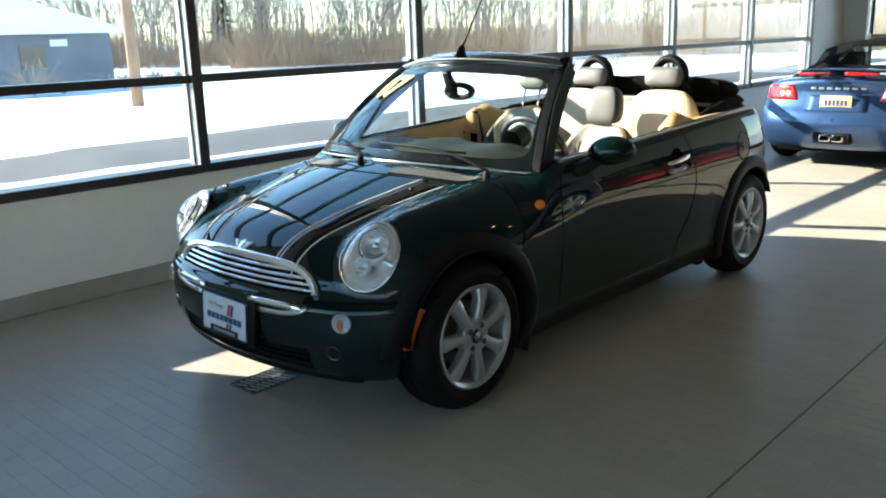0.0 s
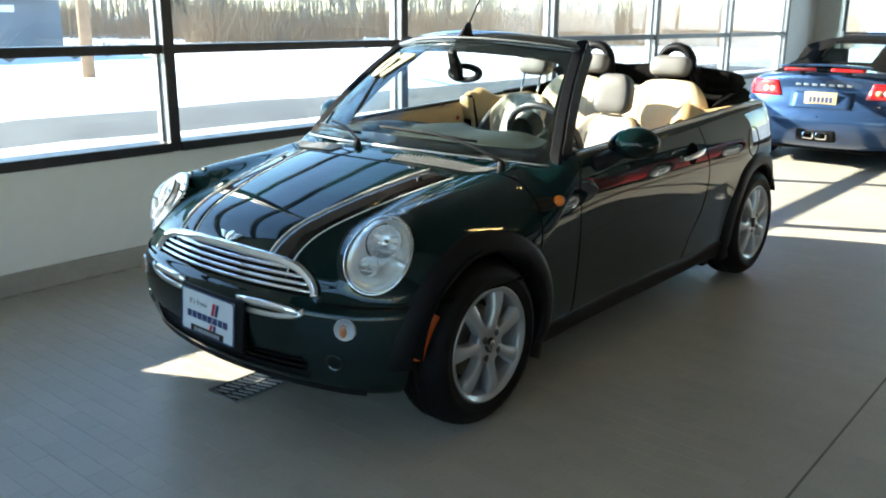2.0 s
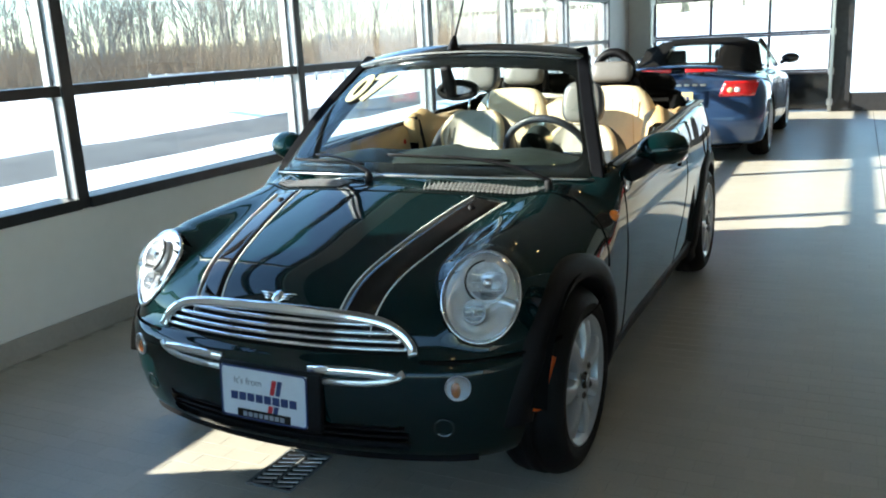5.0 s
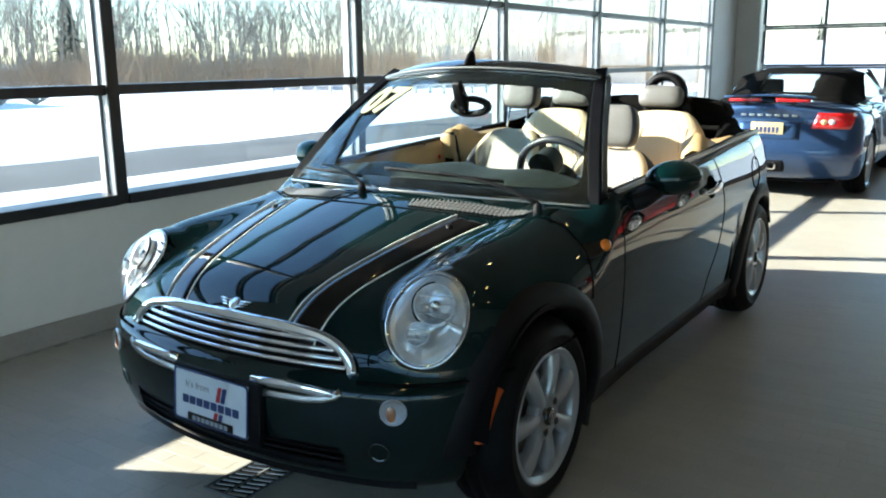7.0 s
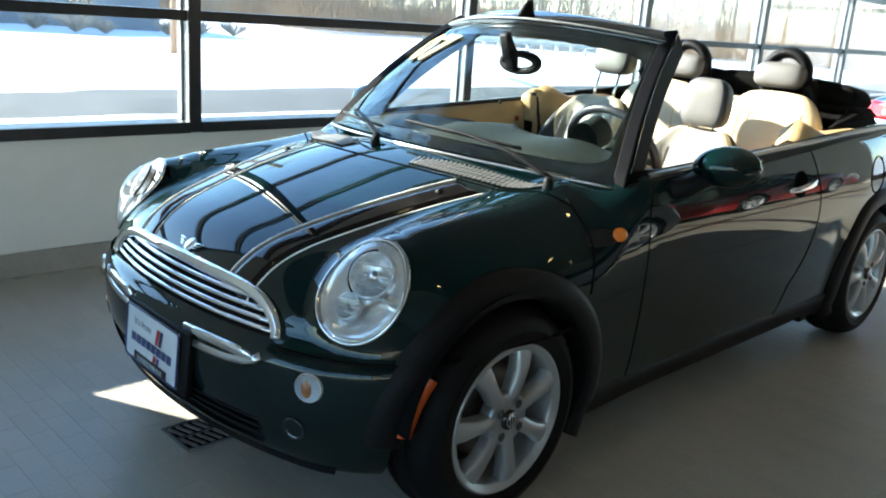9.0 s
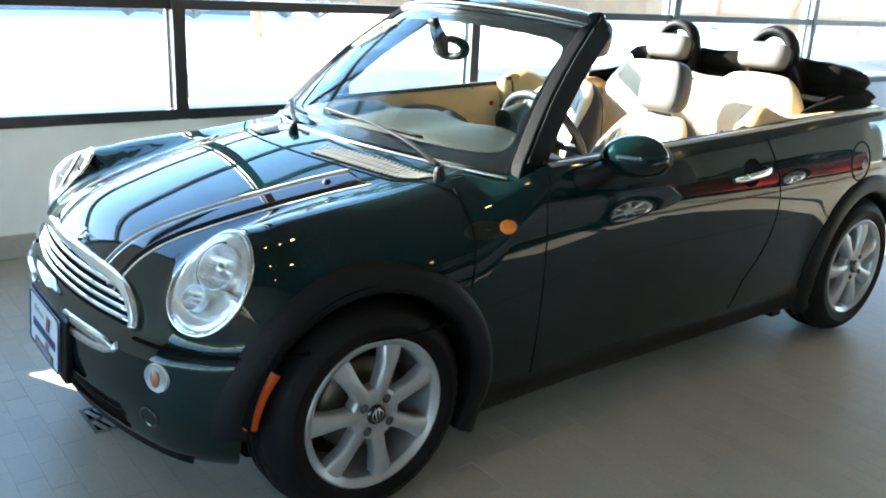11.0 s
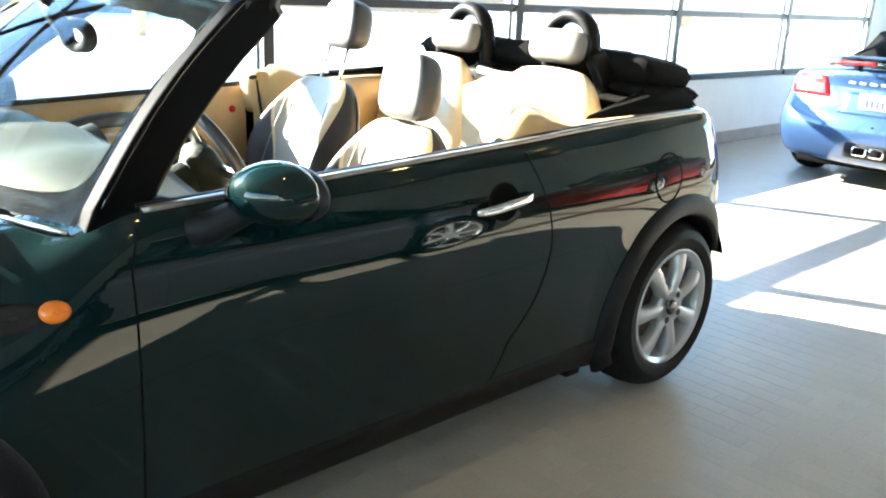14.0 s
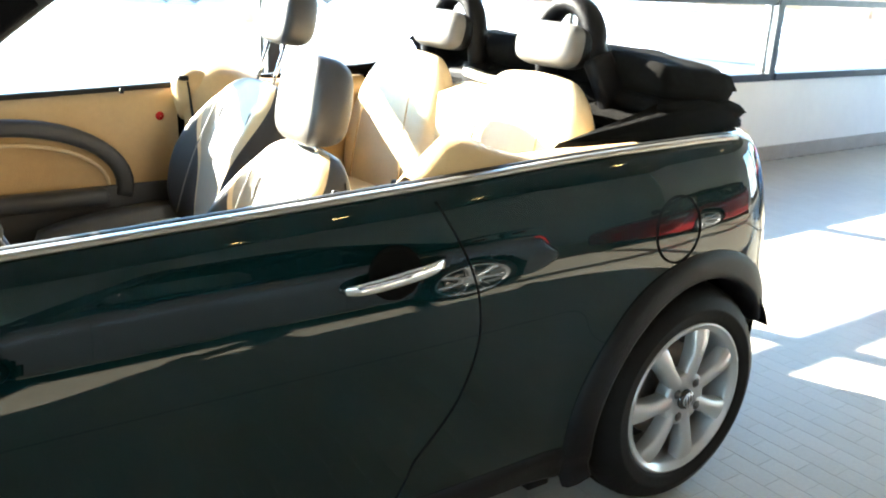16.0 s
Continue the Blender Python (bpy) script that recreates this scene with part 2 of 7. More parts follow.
M = dict(
    grout=mat("grout", (0.435, 0.408, 0.346), 0.6, var=0.45, scale=1.6, detail=8),
    tile=tile_mat("floor_paver", (0.450, 0.422, 0.358), (0.485, 0.455, 0.388), 0.34, False),
    tile_far=tile_mat("floor_paver_field", (0.450, 0.422, 0.358), (0.485, 0.455, 0.388), 0.34, True),
    joint=mat("joint_sealant", (0.18, 0.17, 0.15), 0.7, var=0.3, scale=9),
    wall=mat("painted_wall", (0.87, 0.855, 0.80), 0.75, var=0.06, scale=1.5, bump=0.08, bscale=220),
    wall2=mat("low_bounce_wall", (0.40, 0.39, 0.37), 0.8, var=0.1, scale=1.2),
    base=mat("base_tile", (0.42, 0.39, 0.34), 0.45, var=0.18, scale=5),
    white=mat("ceiling_paint", (0.15, 0.15, 0.145), 0.85, var=0.05, scale=2),
    frame=mat("dark_anodised_aluminium", (0.055, 0.055, 0.06), 0.42, metal=0.6, var=0.25, scale=14, rough_var=0.08),
    jamb=mat("sunlit_grey_aluminium", (0.36, 0.37, 0.38), 0.45, metal=0.5, var=0.2, scale=9),
    column=mat("grey_column_paint", (0.50, 0.50, 0.47), 0.6, var=0.08, scale=3),
    pane=glass("window_glass"),
    snow=mat("snow", (0.86, 0.87, 0.89), 0.75, var=0.10, scale=0.35, bump=0.5, bscale=4.0, detail=8),
    road=mat("salted_asphalt", (0.055, 0.055, 0.057), 0.85, color2=(0.10, 0.10, 0.10), scale=0.9, bump=0.3, bscale=80, detail=8),
    bark=mat("bare_wood", (0.40, 0.355, 0.30), 0.9, var=0.4, scale=2),
    brush=mat("dry_brush", (0.38, 0.275, 0.18), 0.9, color2=(0.24, 0.175, 0.12), scale=0.4),
    evergreen=mat("evergreen_needles", (0.05, 0.075, 0.05), 0.9, var=0.4, scale=1),
    pole=mat("pole_wood", (0.34, 0.22, 0.14), 0.85, var=0.35, scale=1.2),
    siding=mat("grey_siding", (0.19, 0.20, 0.22), 0.8, var=0.2, scale=0.7),
    steel=mat("galvanised_steel", (0.55, 0.54, 0.53), 0.5, metal=0.6, var=0.3, scale=3),
    green=paint("racing_green_paint", (0.0011, 0.0088, 0.0096), (0.0014, 0.0112, 0.0120), 0.12, 1.45),
    stripe=mat("bonnet_stripe_black", (0.006, 0.0048, 0.0045), 0.35, coat=1.0, Coat_IOR=1.6, Specular_IOR_Level=0.0),
    pinline=mat("stripe_white_line", (0.80, 0.80, 0.76), 0.5),
    blue=paint("blue_paint", (0.018, 0.044, 0.115), (0.052, 0.100, 0.205)),
    red=paint("red_paint", (0.27, 0.007, 0.010), (0.38, 0.018, 0.018)),
    darkpaint=paint("dark_paint", (0.03, 0.03, 0.035), (0.06, 0.06, 0.07)),
    chrome=mat("chrome", (0.86, 0.87, 0.89), 0.06, metal=1.0, var=0.06, scale=20),
    waist=mat("brushed_waist_metal", (0.36, 0.345, 0.31), 0.36, metal=0.9, var=0.12, scale=24),
    satin=mat("satin_metal", (0.62, 0.62, 0.62), 0.28, metal=1.0, var=0.08, scale=30),
    alloy=mat("silver_alloy", (0.43, 0.44, 0.45), 0.34, metal=0.6, var=0.08, scale=12, coat=0.4),
    alloy_dark=mat("wheel_barrel", (0.10, 0.10, 0.10), 0.5, metal=0.7, var=0.3, scale=15),
    disc=mat("brake_disc_iron", (0.22, 0.20, 0.185), 0.45, metal=0.8, var=0.3, scale=25),
    rubber=mat("tyre_rubber", (0.007, 0.007, 0.0075), 0.6, Specular_IOR_Level=0.13, var=0.35, scale=18, bump=0.1, bscale=120),
    plastic=mat("grained_black_plastic", (0.0055, 0.0055, 0.007), 0.5, var=0.25, scale=30, bump=0.2, bscale=260, Specular_IOR_Level=0.17),
    gloss_black=mat("gloss_black", (0.008, 0.009, 0.010), 0.16, coat=0.8, var=0.3, scale=10),
    pillar=mat("pillar_black", (0.0045, 0.005, 0.0065), 0.58, var=0.3, scale=12, rough_var=0.05, Specular_IOR_Level=0.03),
    lightgrey=mat("light_grey_leather", (0.37, 0.345, 0.295), 0.45, var=0.10, scale=9, bump=0.10, bscale=260),
    # near-black without gloss: the shade of gaps and recesses put into the colour
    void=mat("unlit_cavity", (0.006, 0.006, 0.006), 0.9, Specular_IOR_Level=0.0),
    seal=mat("rubber_seal", (0.007, 0.007, 0.007), 0.55, Specular_IOR_Level=0.25),
    cream=mat("cream_leather", (0.70, 0.56, 0.36), 0.42, var=0.10, scale=9, bump=0.10, bscale=260, rough_var=0.08),
    tan=mat("tan_trim", (0.52, 0.35, 0.17), 0.5, var=0.12, scale=7, bump=0.15, bscale=200),
    greyleather=mat("grey_leather", (0.160, 0.155, 0.147), 0.42, var=0.12, scale=9, bump=0.10, bscale=260),
    darkleather=mat("charcoal_leather", (0.034, 0.039, 0.052), 0.42, var=0.2, scale=9, bump=0.10, bscale=260),
    dash=mat("dash_plastic", (0.021, 0.029, 0.026), 0.6, var=0.15, scale=14, bump=0.25, bscale=300, Specular_IOR_Level=0.22),
    cloth=mat("black_roof_cloth", (0.0080, 0.0077, 0.0074), 0.95, var=0.35, scale=40, bump=0.5, bscale=420, Specular_IOR_Level=0.06),
    carpet=mat("dark_carpet", (0.03, 0.03, 0.03), 0.95, var=0.4, scale=60, bump=0.5, bscale=300),
    screen_glass=glass("windscreen_glass", (0.88, 0.94, 0.91)),
    lens=glass("lamp_lens", (0.97, 0.98, 0.99), 1.5),
    lamp_shell=mat("headlamp_reflector", (0.88, 0.89, 0.91), 0.15, metal=0.62, var=0.22, scale=26, bump=0.2, bscale=45),
    lamp_facet=mat("headlamp_bowl", (0.86, 0.88, 0.92), 0.12, metal=0.60, var=0.35, scale=60, bump=0.35, bscale=90),
    amber_bulb=mat("amber_bulb_glass", (0.42, 0.13, 0.035), 0.2, coat=0.5, var=0.3, scale=60),
    amber=mat("amber_lens", (0.85, 0.20, 0.015), 0.18, coat=0.6, var=0.2, scale=50),
    marker_lens=mat("marker_lens", (0.62, 0.085, 0.012), 0.2, coat=0.5, var=0.2, scale=50),
    red_lens=mat("red_lens", (0.55, 0.012, 0.015), 0.14, coat=0.8, var=0.25, scale=40),
    plate_white=mat("plate_white", (0.72, 0.75, 0.80), 0.4, var=0.06, scale=20),
    ink_blue=mat("ink_dark_blue", (0.03, 0.05, 0.16), 0.5),
    ink_red=mat("ink_red", (0.55, 0.03, 0.04), 0.5),
    ink_grey=mat("ink_grey", (0.30, 0.32, 0.36), 0.5),
    plate_yellow=mat("plate_yellow", (0.70, 0.55, 0.28), 0.45, var=0.1, scale=20),
    gridgrey=mat("grid_plastic", (0.18, 0.19, 0.19), 0.5, var=0.2, scale=40),
    ventgrid=mat("sunlit_vent_plastic", (0.36, 0.36, 0.35), 0.4, var=0.2, scale=40),
    windowpaint=marker("window_marker", (0.66, 0.65, 0.42)),
    lampglow=emitter("warm_lamp_glow", (1.0, 0.70, 0.28), 11.0),
    lamp_trim=mat("lamp_trim_white", (0.8, 0.8, 0.78), 0.4),
)


# ---- mesh helpers ----
def link(name, bm, material, parent=None, label="", smooth=True):
    me = bpy.data.meshes.new(name)
    bm.normal_update()
    if smooth:
        for f in bm.faces:
            f.smooth = True
    bm.to_mesh(me)
    bm.free()
    for m in (material if isinstance(material, (list, tuple)) else [material]):
        me.materials.append(m)
    ob = new(name, me)
    if parent is not None:
        ob.parent = parent
    if label:
        ob["label"] = label
    return ob


def part(name, bm, material, parent, label="", smooth=True):
    return link(name, bm, material, parent, label, smooth)


def from_arrays(name, V, F, material, parent=None, label="", smooth=True):
    me = bpy.data.meshes.new(name)
    me.from_pydata([tuple(map(float, v)) for v in V], [], [tuple(map(int, f)) for f in F])
    for m in (material if isinstance(material, (list, tuple)) else [material]):
        me.materials.append(m)
    if smooth:
        me.polygons.foreach_set("use_smooth", [True] * len(me.polygons))
    me.update()
    ob = new(name, me)
    if parent is not None:
        ob.parent = parent
    if label:
        ob["label"] = label
    return ob


def thing(name, label, category, group="", at=(0, 0, 0)):
    e = new(name)
    e.empty_display_size = 0.2
    e.location = at
    return tagged(e, label, category, group)


def box(bm, lo, hi, bev=0.0, m=None):
    """A box between two corners, with rounded edges if bev is given."""
    lo, hi = Vector(lo), Vector(hi)
    r = bmesh.ops.create_cube(bm, size=1.0, matrix=Matrix.Translation((lo + hi) / 2) @ Matrix.Diagonal((*(hi - lo), 1)))
    vs = r["verts"]
    if bev:
        es = list({e for v in vs for e in v.link_edges})
        rb = bmesh.ops.bevel(bm, geom=es, offset=bev, segments=2, affect='EDGES', profile=0.6)
        vs = list({v for f in rb["faces"] for v in f.verts} | {v for v in vs if v.is_valid})
    if m is not None:
        bmesh.ops.transform(bm, matrix=m, verts=vs)
    return vs


def sweep(bm, pts, prof, up=None, closed=False, scales=None, caps=True):
    """Sweeps a closed profile (list of (a, b)) along points; a lies across, b along the local up."""
    pts = [Vector(p) for p in pts]
    n, k = len(pts), len(prof)
    rings = []
    last = Vector(up) if up is not None else None
    for i, p in enumerate(pts):
        a = pts[(i - 1) % n] if (closed or i > 0) else pts[i]
        c = pts[(i + 1) % n] if (closed or i < n - 1) else pts[i]
        d = (c - a).normalized()
        if last is None:
            last = Vector((0, 0, 1)) if abs(d.z) < 0.9 else Vector((0, 1, 0))
        ref = Vector(up) if up is not None else last
        side = d.cross(ref)
        side = side.normalized() if side.length > 1e-6 else d.orthogonal().normalized()
        u = side.cross(d).normalized()
        last = u
        s = scales[i] if scales else 1.0
        rings.append([bm.verts.new(p + side * (q[0] * s) + u * (q[1] * s)) for q in prof])
    for i in range(n if closed else n - 1):
        A, B = rings[i], rings[(i + 1) % n]
        for j in range(k):
            bm.faces.new((A[j], A[(j + 1) % k], B[(j + 1) % k], B[j]))
    if caps and not closed:
        bm.faces.new(rings[0][::-1])
        bm.faces.new(rings[-1])
    return rings


def circle(r, k=8, rb=None):
    rb = r if rb is None else rb
    return [(r * math.cos(2 * math.pi * i / k), rb * math.sin(2 * math.pi * i / k)) for i in range(k)]


def rrect(w, h, r, k=3):
    """Rounded rectangle outline, w by h, centred."""
    out = []
    for cx, cy, a0 in ((w / 2 - r, h / 2 - r, 0), (-w / 2 + r, h / 2 - r, 90), (-w / 2 + r, -h / 2 + r, 180), (w / 2 - r, -h / 2 + r, 270)):
        for i in range(k + 1):
            a = radians(a0 + 90 * i / k)
            out.append((cx + r * math.cos(a), cy + r * math.sin(a)))
    return out


def spline(pts, n):
    """A smooth curve through points (Catmull-Rom), n samples per span."""
    P = [Vector(p) for p in pts]
    P = [P[0] * 2 - P[1]] + P + [P[-1] * 2 - P[-2]]
    out = []
    for i in range(1, len(P) - 2):
        a, b, c, d = P[i - 1:i + 3]
        for j in range(n):
            t = j / n
            out.append(0.5 * ((2 * b) + (c - a) * t + (2 * a - 5 * b + 4 * c - d) * t * t + (3 * b - a - 3 * c + d) * t ** 3))
    out.append(P[-2])
    return out


def lathe(bm, prof, k, m=None, closed=False):
    """Turns (radius, height) about the local z axis."""
    rings = []
    for r, h in prof:
        rings.append([bm.verts.new((r * math.cos(2 * math.pi * i / k), r * math.sin(2 * math.pi * i / k), h)) for i in range(k)])
    for a in range(len(prof) if closed else len(prof) - 1):
        A, B = rings[a], rings[(a + 1) % len(prof)]
        for i in range(k):
            bm.faces.new((A[i], A[(i + 1) % k], B[(i + 1) % k], B[i]))
    if m is not None:
        bmesh.ops.transform(bm, matrix=m, verts=[v for R in rings for v in R])
    return rings


def cushion(bm, w, h, t, m, puff=0.25, n=10, taper=0.0, round_=0.25):
    """A padded slab: w by h, t thick in the middle, edges rolled; local x across, z up, -y the face."""
    grid = {}
    for side in (-1, 1):
        for i in range(n + 1):
            for j in range(n + 1):
                a, b = 2 * i / n - 1, 2 * j / n - 1
                e = (1 - abs(a) ** 6) * (1 - abs(b) ** 6)
                rr = 1 - round_ * (abs(a) ** 2) * (abs(b) ** 2) * 0.5
                th = t / 2 * (0.35 + 0.65 * max(0.0, e) ** 0.35) * (1 + puff * (1 - a * a) * (1 - b * b))
                x = a * w / 2 * rr * (1 - taper * (b + 1) / 2)
                z = b * h / 2 * rr
                key = (side, i, j)
                if i in (0, n) or j in (0, n):
                    key = (0, i, j)
                    if key in grid:
                        continue
                    grid[key] = bm.verts.new(m @ Vector((x, 0, z)))
                else:
                    grid[key] = bm.verts.new(m @ Vector((x, side * th, z)))

    def g(s, i, j):
        return grid[(0, i, j)] if (0, i, j) in grid else grid[(s, i, j)]
    for s in (-1, 1):
        for i in range(n):
            for j in range(n):
                q = [g(s, i, j), g(s, i + 1, j), g(s, i + 1, j + 1), g(s, i, j + 1)]
                bm.faces.new(q if s < 0 else q[::-1])


def text_mesh(body, size, m, material, parent, name="lettering", bold=0.0):
    """Lettering in the built-in font, as a thin mesh."""
    cu = bpy.data.curves.new(name, 'FONT')
    cu.body, cu.size, cu.extrude, cu.align_x, cu.offset = body, size, 0.0008, 'CENTER', bold
    tmp = new("tmp", cu)
    me = bpy.data.meshes.new_from_object(tmp.evaluated_get(bpy.context.evaluated_depsgraph_get()))
    bpy.data.objects.remove(tmp)
    bpy.data.curves.remove(cu)
    me.transform(m)
    me.materials.clear()
    me.materials.append(material)
    ob = new(name, me)
    ob.parent = parent
    return ob


# ---- the showroom ----
X_W, Y_END, Y_BACK, X_E, Z_C = -2.0, 12.2, -7.0, 9.0, 4.0
MULL = [-1.33, 0.58, 2.58, 4.65, 6.72, 8.80, 10.90]
Z_SILL, TRANSOMS, Z_HEAD = 0.665, (1.225, 1.83, 2.60), 3.36

bm = bmesh.new()
box(bm, (X_W - 0.3, Y_BACK - 0.3, -0.35), (X_E + 0.3, Y_END + 0.3, -0.0007))
floor = tagged(link("floor", bm, M["grout"], smooth=False), "grey-beige fired clay pavers with thin joints", "floor", kind="structure")

bm = bmesh.new()
box(bm, (X_W - 0.16, MULL[0], -0.40), (X_W + 0.02, MULL[-1], Z_SILL - 0.03), 0.004)
tagged(link("wall_west_low", bm, M["wall"], smooth=False), "low off-white painted wall below the windows", "wall", kind="structure")
bm = bmesh.new()
box(bm, (X_W - 0.16, MULL[0], Z_HEAD + 0.06), (X_W + 0.02, MULL[-1], Z_C), 0.004)
tagged(link("wall_west_high", bm, M["wall"], smooth=False), "off-white painted wall above the windows", "wall", kind="structure")
bm = bmesh.new()
box(bm, (X_W - 0.16, Y_BACK, -0.4), (X_W + 0.02, MULL[0] - 0.004, Z_C), 0.004)
tagged(link("wall_west_near", bm, M["wall"], smooth=False), "plain off-white painted wall beside the windows", "wall", kind="structure")
bm = bmesh.new()
box(bm, (X_W - 0.16, MULL[-1] + 0.035, -0.4), (X_W + 0.02, Y_END + 0.2, Z_C), 0.004)
tagged(link("wall_pier", bm, M["column"], smooth=False), "smooth grey painted corner pier", "wall", kind="structure")
bm = bmesh.new()
box(bm, (X_W + 0.022, Y_END, -0.004), (-1.612, Y_END + 0.2, Z_C), 0.004)
tagged(link("wall_north_corner", bm, M["column"], smooth=False), "narrow grey painted wall beside the glazed door", "wall", kind="structure")
bm = bmesh.new()
box(bm, (X_W + 0.024, MULL[0], 0.0), (X_W + 0.040, MULL[-1], 0.115), 0.004)
tagged(link("baseboard", bm, M["base"], smooth=False), "beige-grey tile base along the low wall", "baseboard", kind="structure")
# unseen wall added to close the room, darkened to limit bounce light
bm = bmesh.new()
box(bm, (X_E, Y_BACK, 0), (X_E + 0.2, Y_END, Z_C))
tagged(link("wall_east", bm, M["wall2"], smooth=False), "plain grey wall, unseen, added to close the room", "wall", kind="structure")
for z0, z1, nm, lb in ((-0.4, Z_SILL - 0.03, "wall_south_low", "low off-white wall below the front windows"), (Z_HEAD + 0.06, Z_C, "wall_south_high", "off-white wall above the front windows")):
    bm = bmesh.new()
    box(bm, (X_W - 0.16, Y_BACK - 0.2, z0), (X_E + 0.2, Y_BACK - 0.004, z1), 0.004)
    tagged(link(nm, bm, M["wall"], smooth=False), lb, "wall", kind="structure")
bm = bmesh.new()
box(bm, (X_W - 0.16, Y_BACK - 0.2, Z_C + 0.004), (X_E + 0.2, Y_END + 0.2, Z_C + 0.2))
tagged(link("ceiling", bm, M["white"], smooth=False), "dark grey painted showroom ceiling", "ceiling", kind="structure")

def window_bay(i, y0, y1):
    """One bay of the glazed wall: mullion, transoms, sill, panes."""
    w = new(f"window_{i}")
    tagged(w, "tall window bay in dark anodised aluminium framing", "window", "window bays", "structure")
    w.location = (0, 0, 0)
    zs = [Z_SILL, *TRANSOMS, Z_HEAD]
    # grey mullion body stands for sunlit black metal; the cap is its black face
    bm = bmesh.new()
    box(bm, (X_W - 0.10, y1 - 0.032, Z_SILL - 0.028), (X_W + 0.018, y1 + 0.032, Z_HEAD + 0.058), 0.004)
    part("mullion", bm, M["jamb"], w, smooth=False)
    bm = bmesh.new()
    box(bm, (X_W + 0.0185, y1 - 0.034, Z_SILL - 0.026), (X_W + 0.030, y1 + 0.034, Z_HEAD + 0.056), 0.003)
    part("mullion_cap", bm, M["frame"], w, "black cap strip", smooth=False)
    bm = bmesh.new()
    box(bm, (X_W - 0.07, y1 - 0.046, Z_SILL + 0.03), (X_W - 0.035, y1 - 0.033, Z_HEAD - 0.03), 0.002)
    part("glazing_bead", bm, M["jamb"], w, smooth=False)
    for k, z in enumerate(zs):
        bm = bmesh.new()
        if k == 0:
            box(bm, (X_W - 0.12, y0 + 0.033, z - 0.028), (X_W + 0.045, y1 - 0.033, z + 0.028), 0.005)
            part("window_sill", bm, M["frame"], w, smooth=False)
        else:
            box(bm, (X_W - 0.10, y0 + 0.033, z - 0.026), (X_W + 0.014, y1 - 0.033, z + 0.026), 0.004)
            part("transom", bm, M["frame"], w, smooth=False)
    for a, b in zip(zs, zs[1:]):
        bm = bmesh.new()
        box(bm, (X_W - 0.058, y0 + 0.034, a + 0.028), (X_W - 0.050, y1 - 0.034, b - 0.027))
        p = part("pane", bm, M["pane"], w, smooth=False)
        p.visible_shadow = False
    return w


for i, (a, b) in enumerate(zip(MULL, MULL[1:])):
    window_bay(i + 1, a, b)
bm = bmesh.new()
box(bm, (X_W - 0.10, MULL[0] - 0.002, Z_SILL - 0.028), (X_W + 0.018, MULL[0] + 0.032, Z_HEAD + 0.058), 0.004)
tagged(link("trim", bm, M["frame"], smooth=False), "dark aluminium end frame of the glazing", "trim", kind="structure")



def front_bay(i, x0, x1):
    """One bay of the glazed front, across x."""
    w = tagged(new(f"window_{i}"), "tall front window bay in dark aluminium framing", "window", "front window bays", "structure")
    zs = [Z_SILL, *TRANSOMS, Z_HEAD]
    bm = bmesh.new()
    box(bm, (x1 - 0.032, Y_BACK - 0.12, Z_SILL - 0.028), (x1 + 0.032, Y_BACK + 0.01, Z_HEAD + 0.058), 0.004)
    part("mullion", bm, M["frame"], w, smooth=False)
    for k, z in enumerate(zs):
        bm = bmesh.new()
        box(bm, (x0 + 0.033, Y_BACK - 0.12, z - 0.026), (x1 - 0.033, Y_BACK + 0.006, z + 0.026), 0.004)
        part("transom" if k else "window_sill", bm, M["frame"], w, smooth=False)
    for a, b in zip(zs, zs[1:]):
        bm = bmesh.new()
        box(bm, (x0 + 0.034, Y_BACK - 0.066, a + 0.027), (x1 - 0.034, Y_BACK - 0.058, b - 0.027))
        part("pane", bm, M["pane"], w, smooth=False).visible_shadow = False


for i in range(5):
    front_bay(i + 8, X_W + 2.2 * i, X_W + 2.2 * (i + 1))

# far wall: a glazed sectional door and a side light beside it
DX0, DX1 = -1.58, 1.16
bm = bmesh.new()
box(bm, (-1.610, Y_END, 2.75), (X_E, Y_END + 0.2, Z_C))
tagged(link("wall_north_high", bm, M["wall"], smooth=False), "off-white wall above the glazed doors", "wall", kind="structure")
bm = bmesh.new()
box(bm, (4.2, Y_END, 0), (X_E, Y_END + 0.2, 2.748))
tagged(link("wall_north", bm, M["wall"], smooth=False), "off-white end wall of the showroom", "wall", kind="structure")

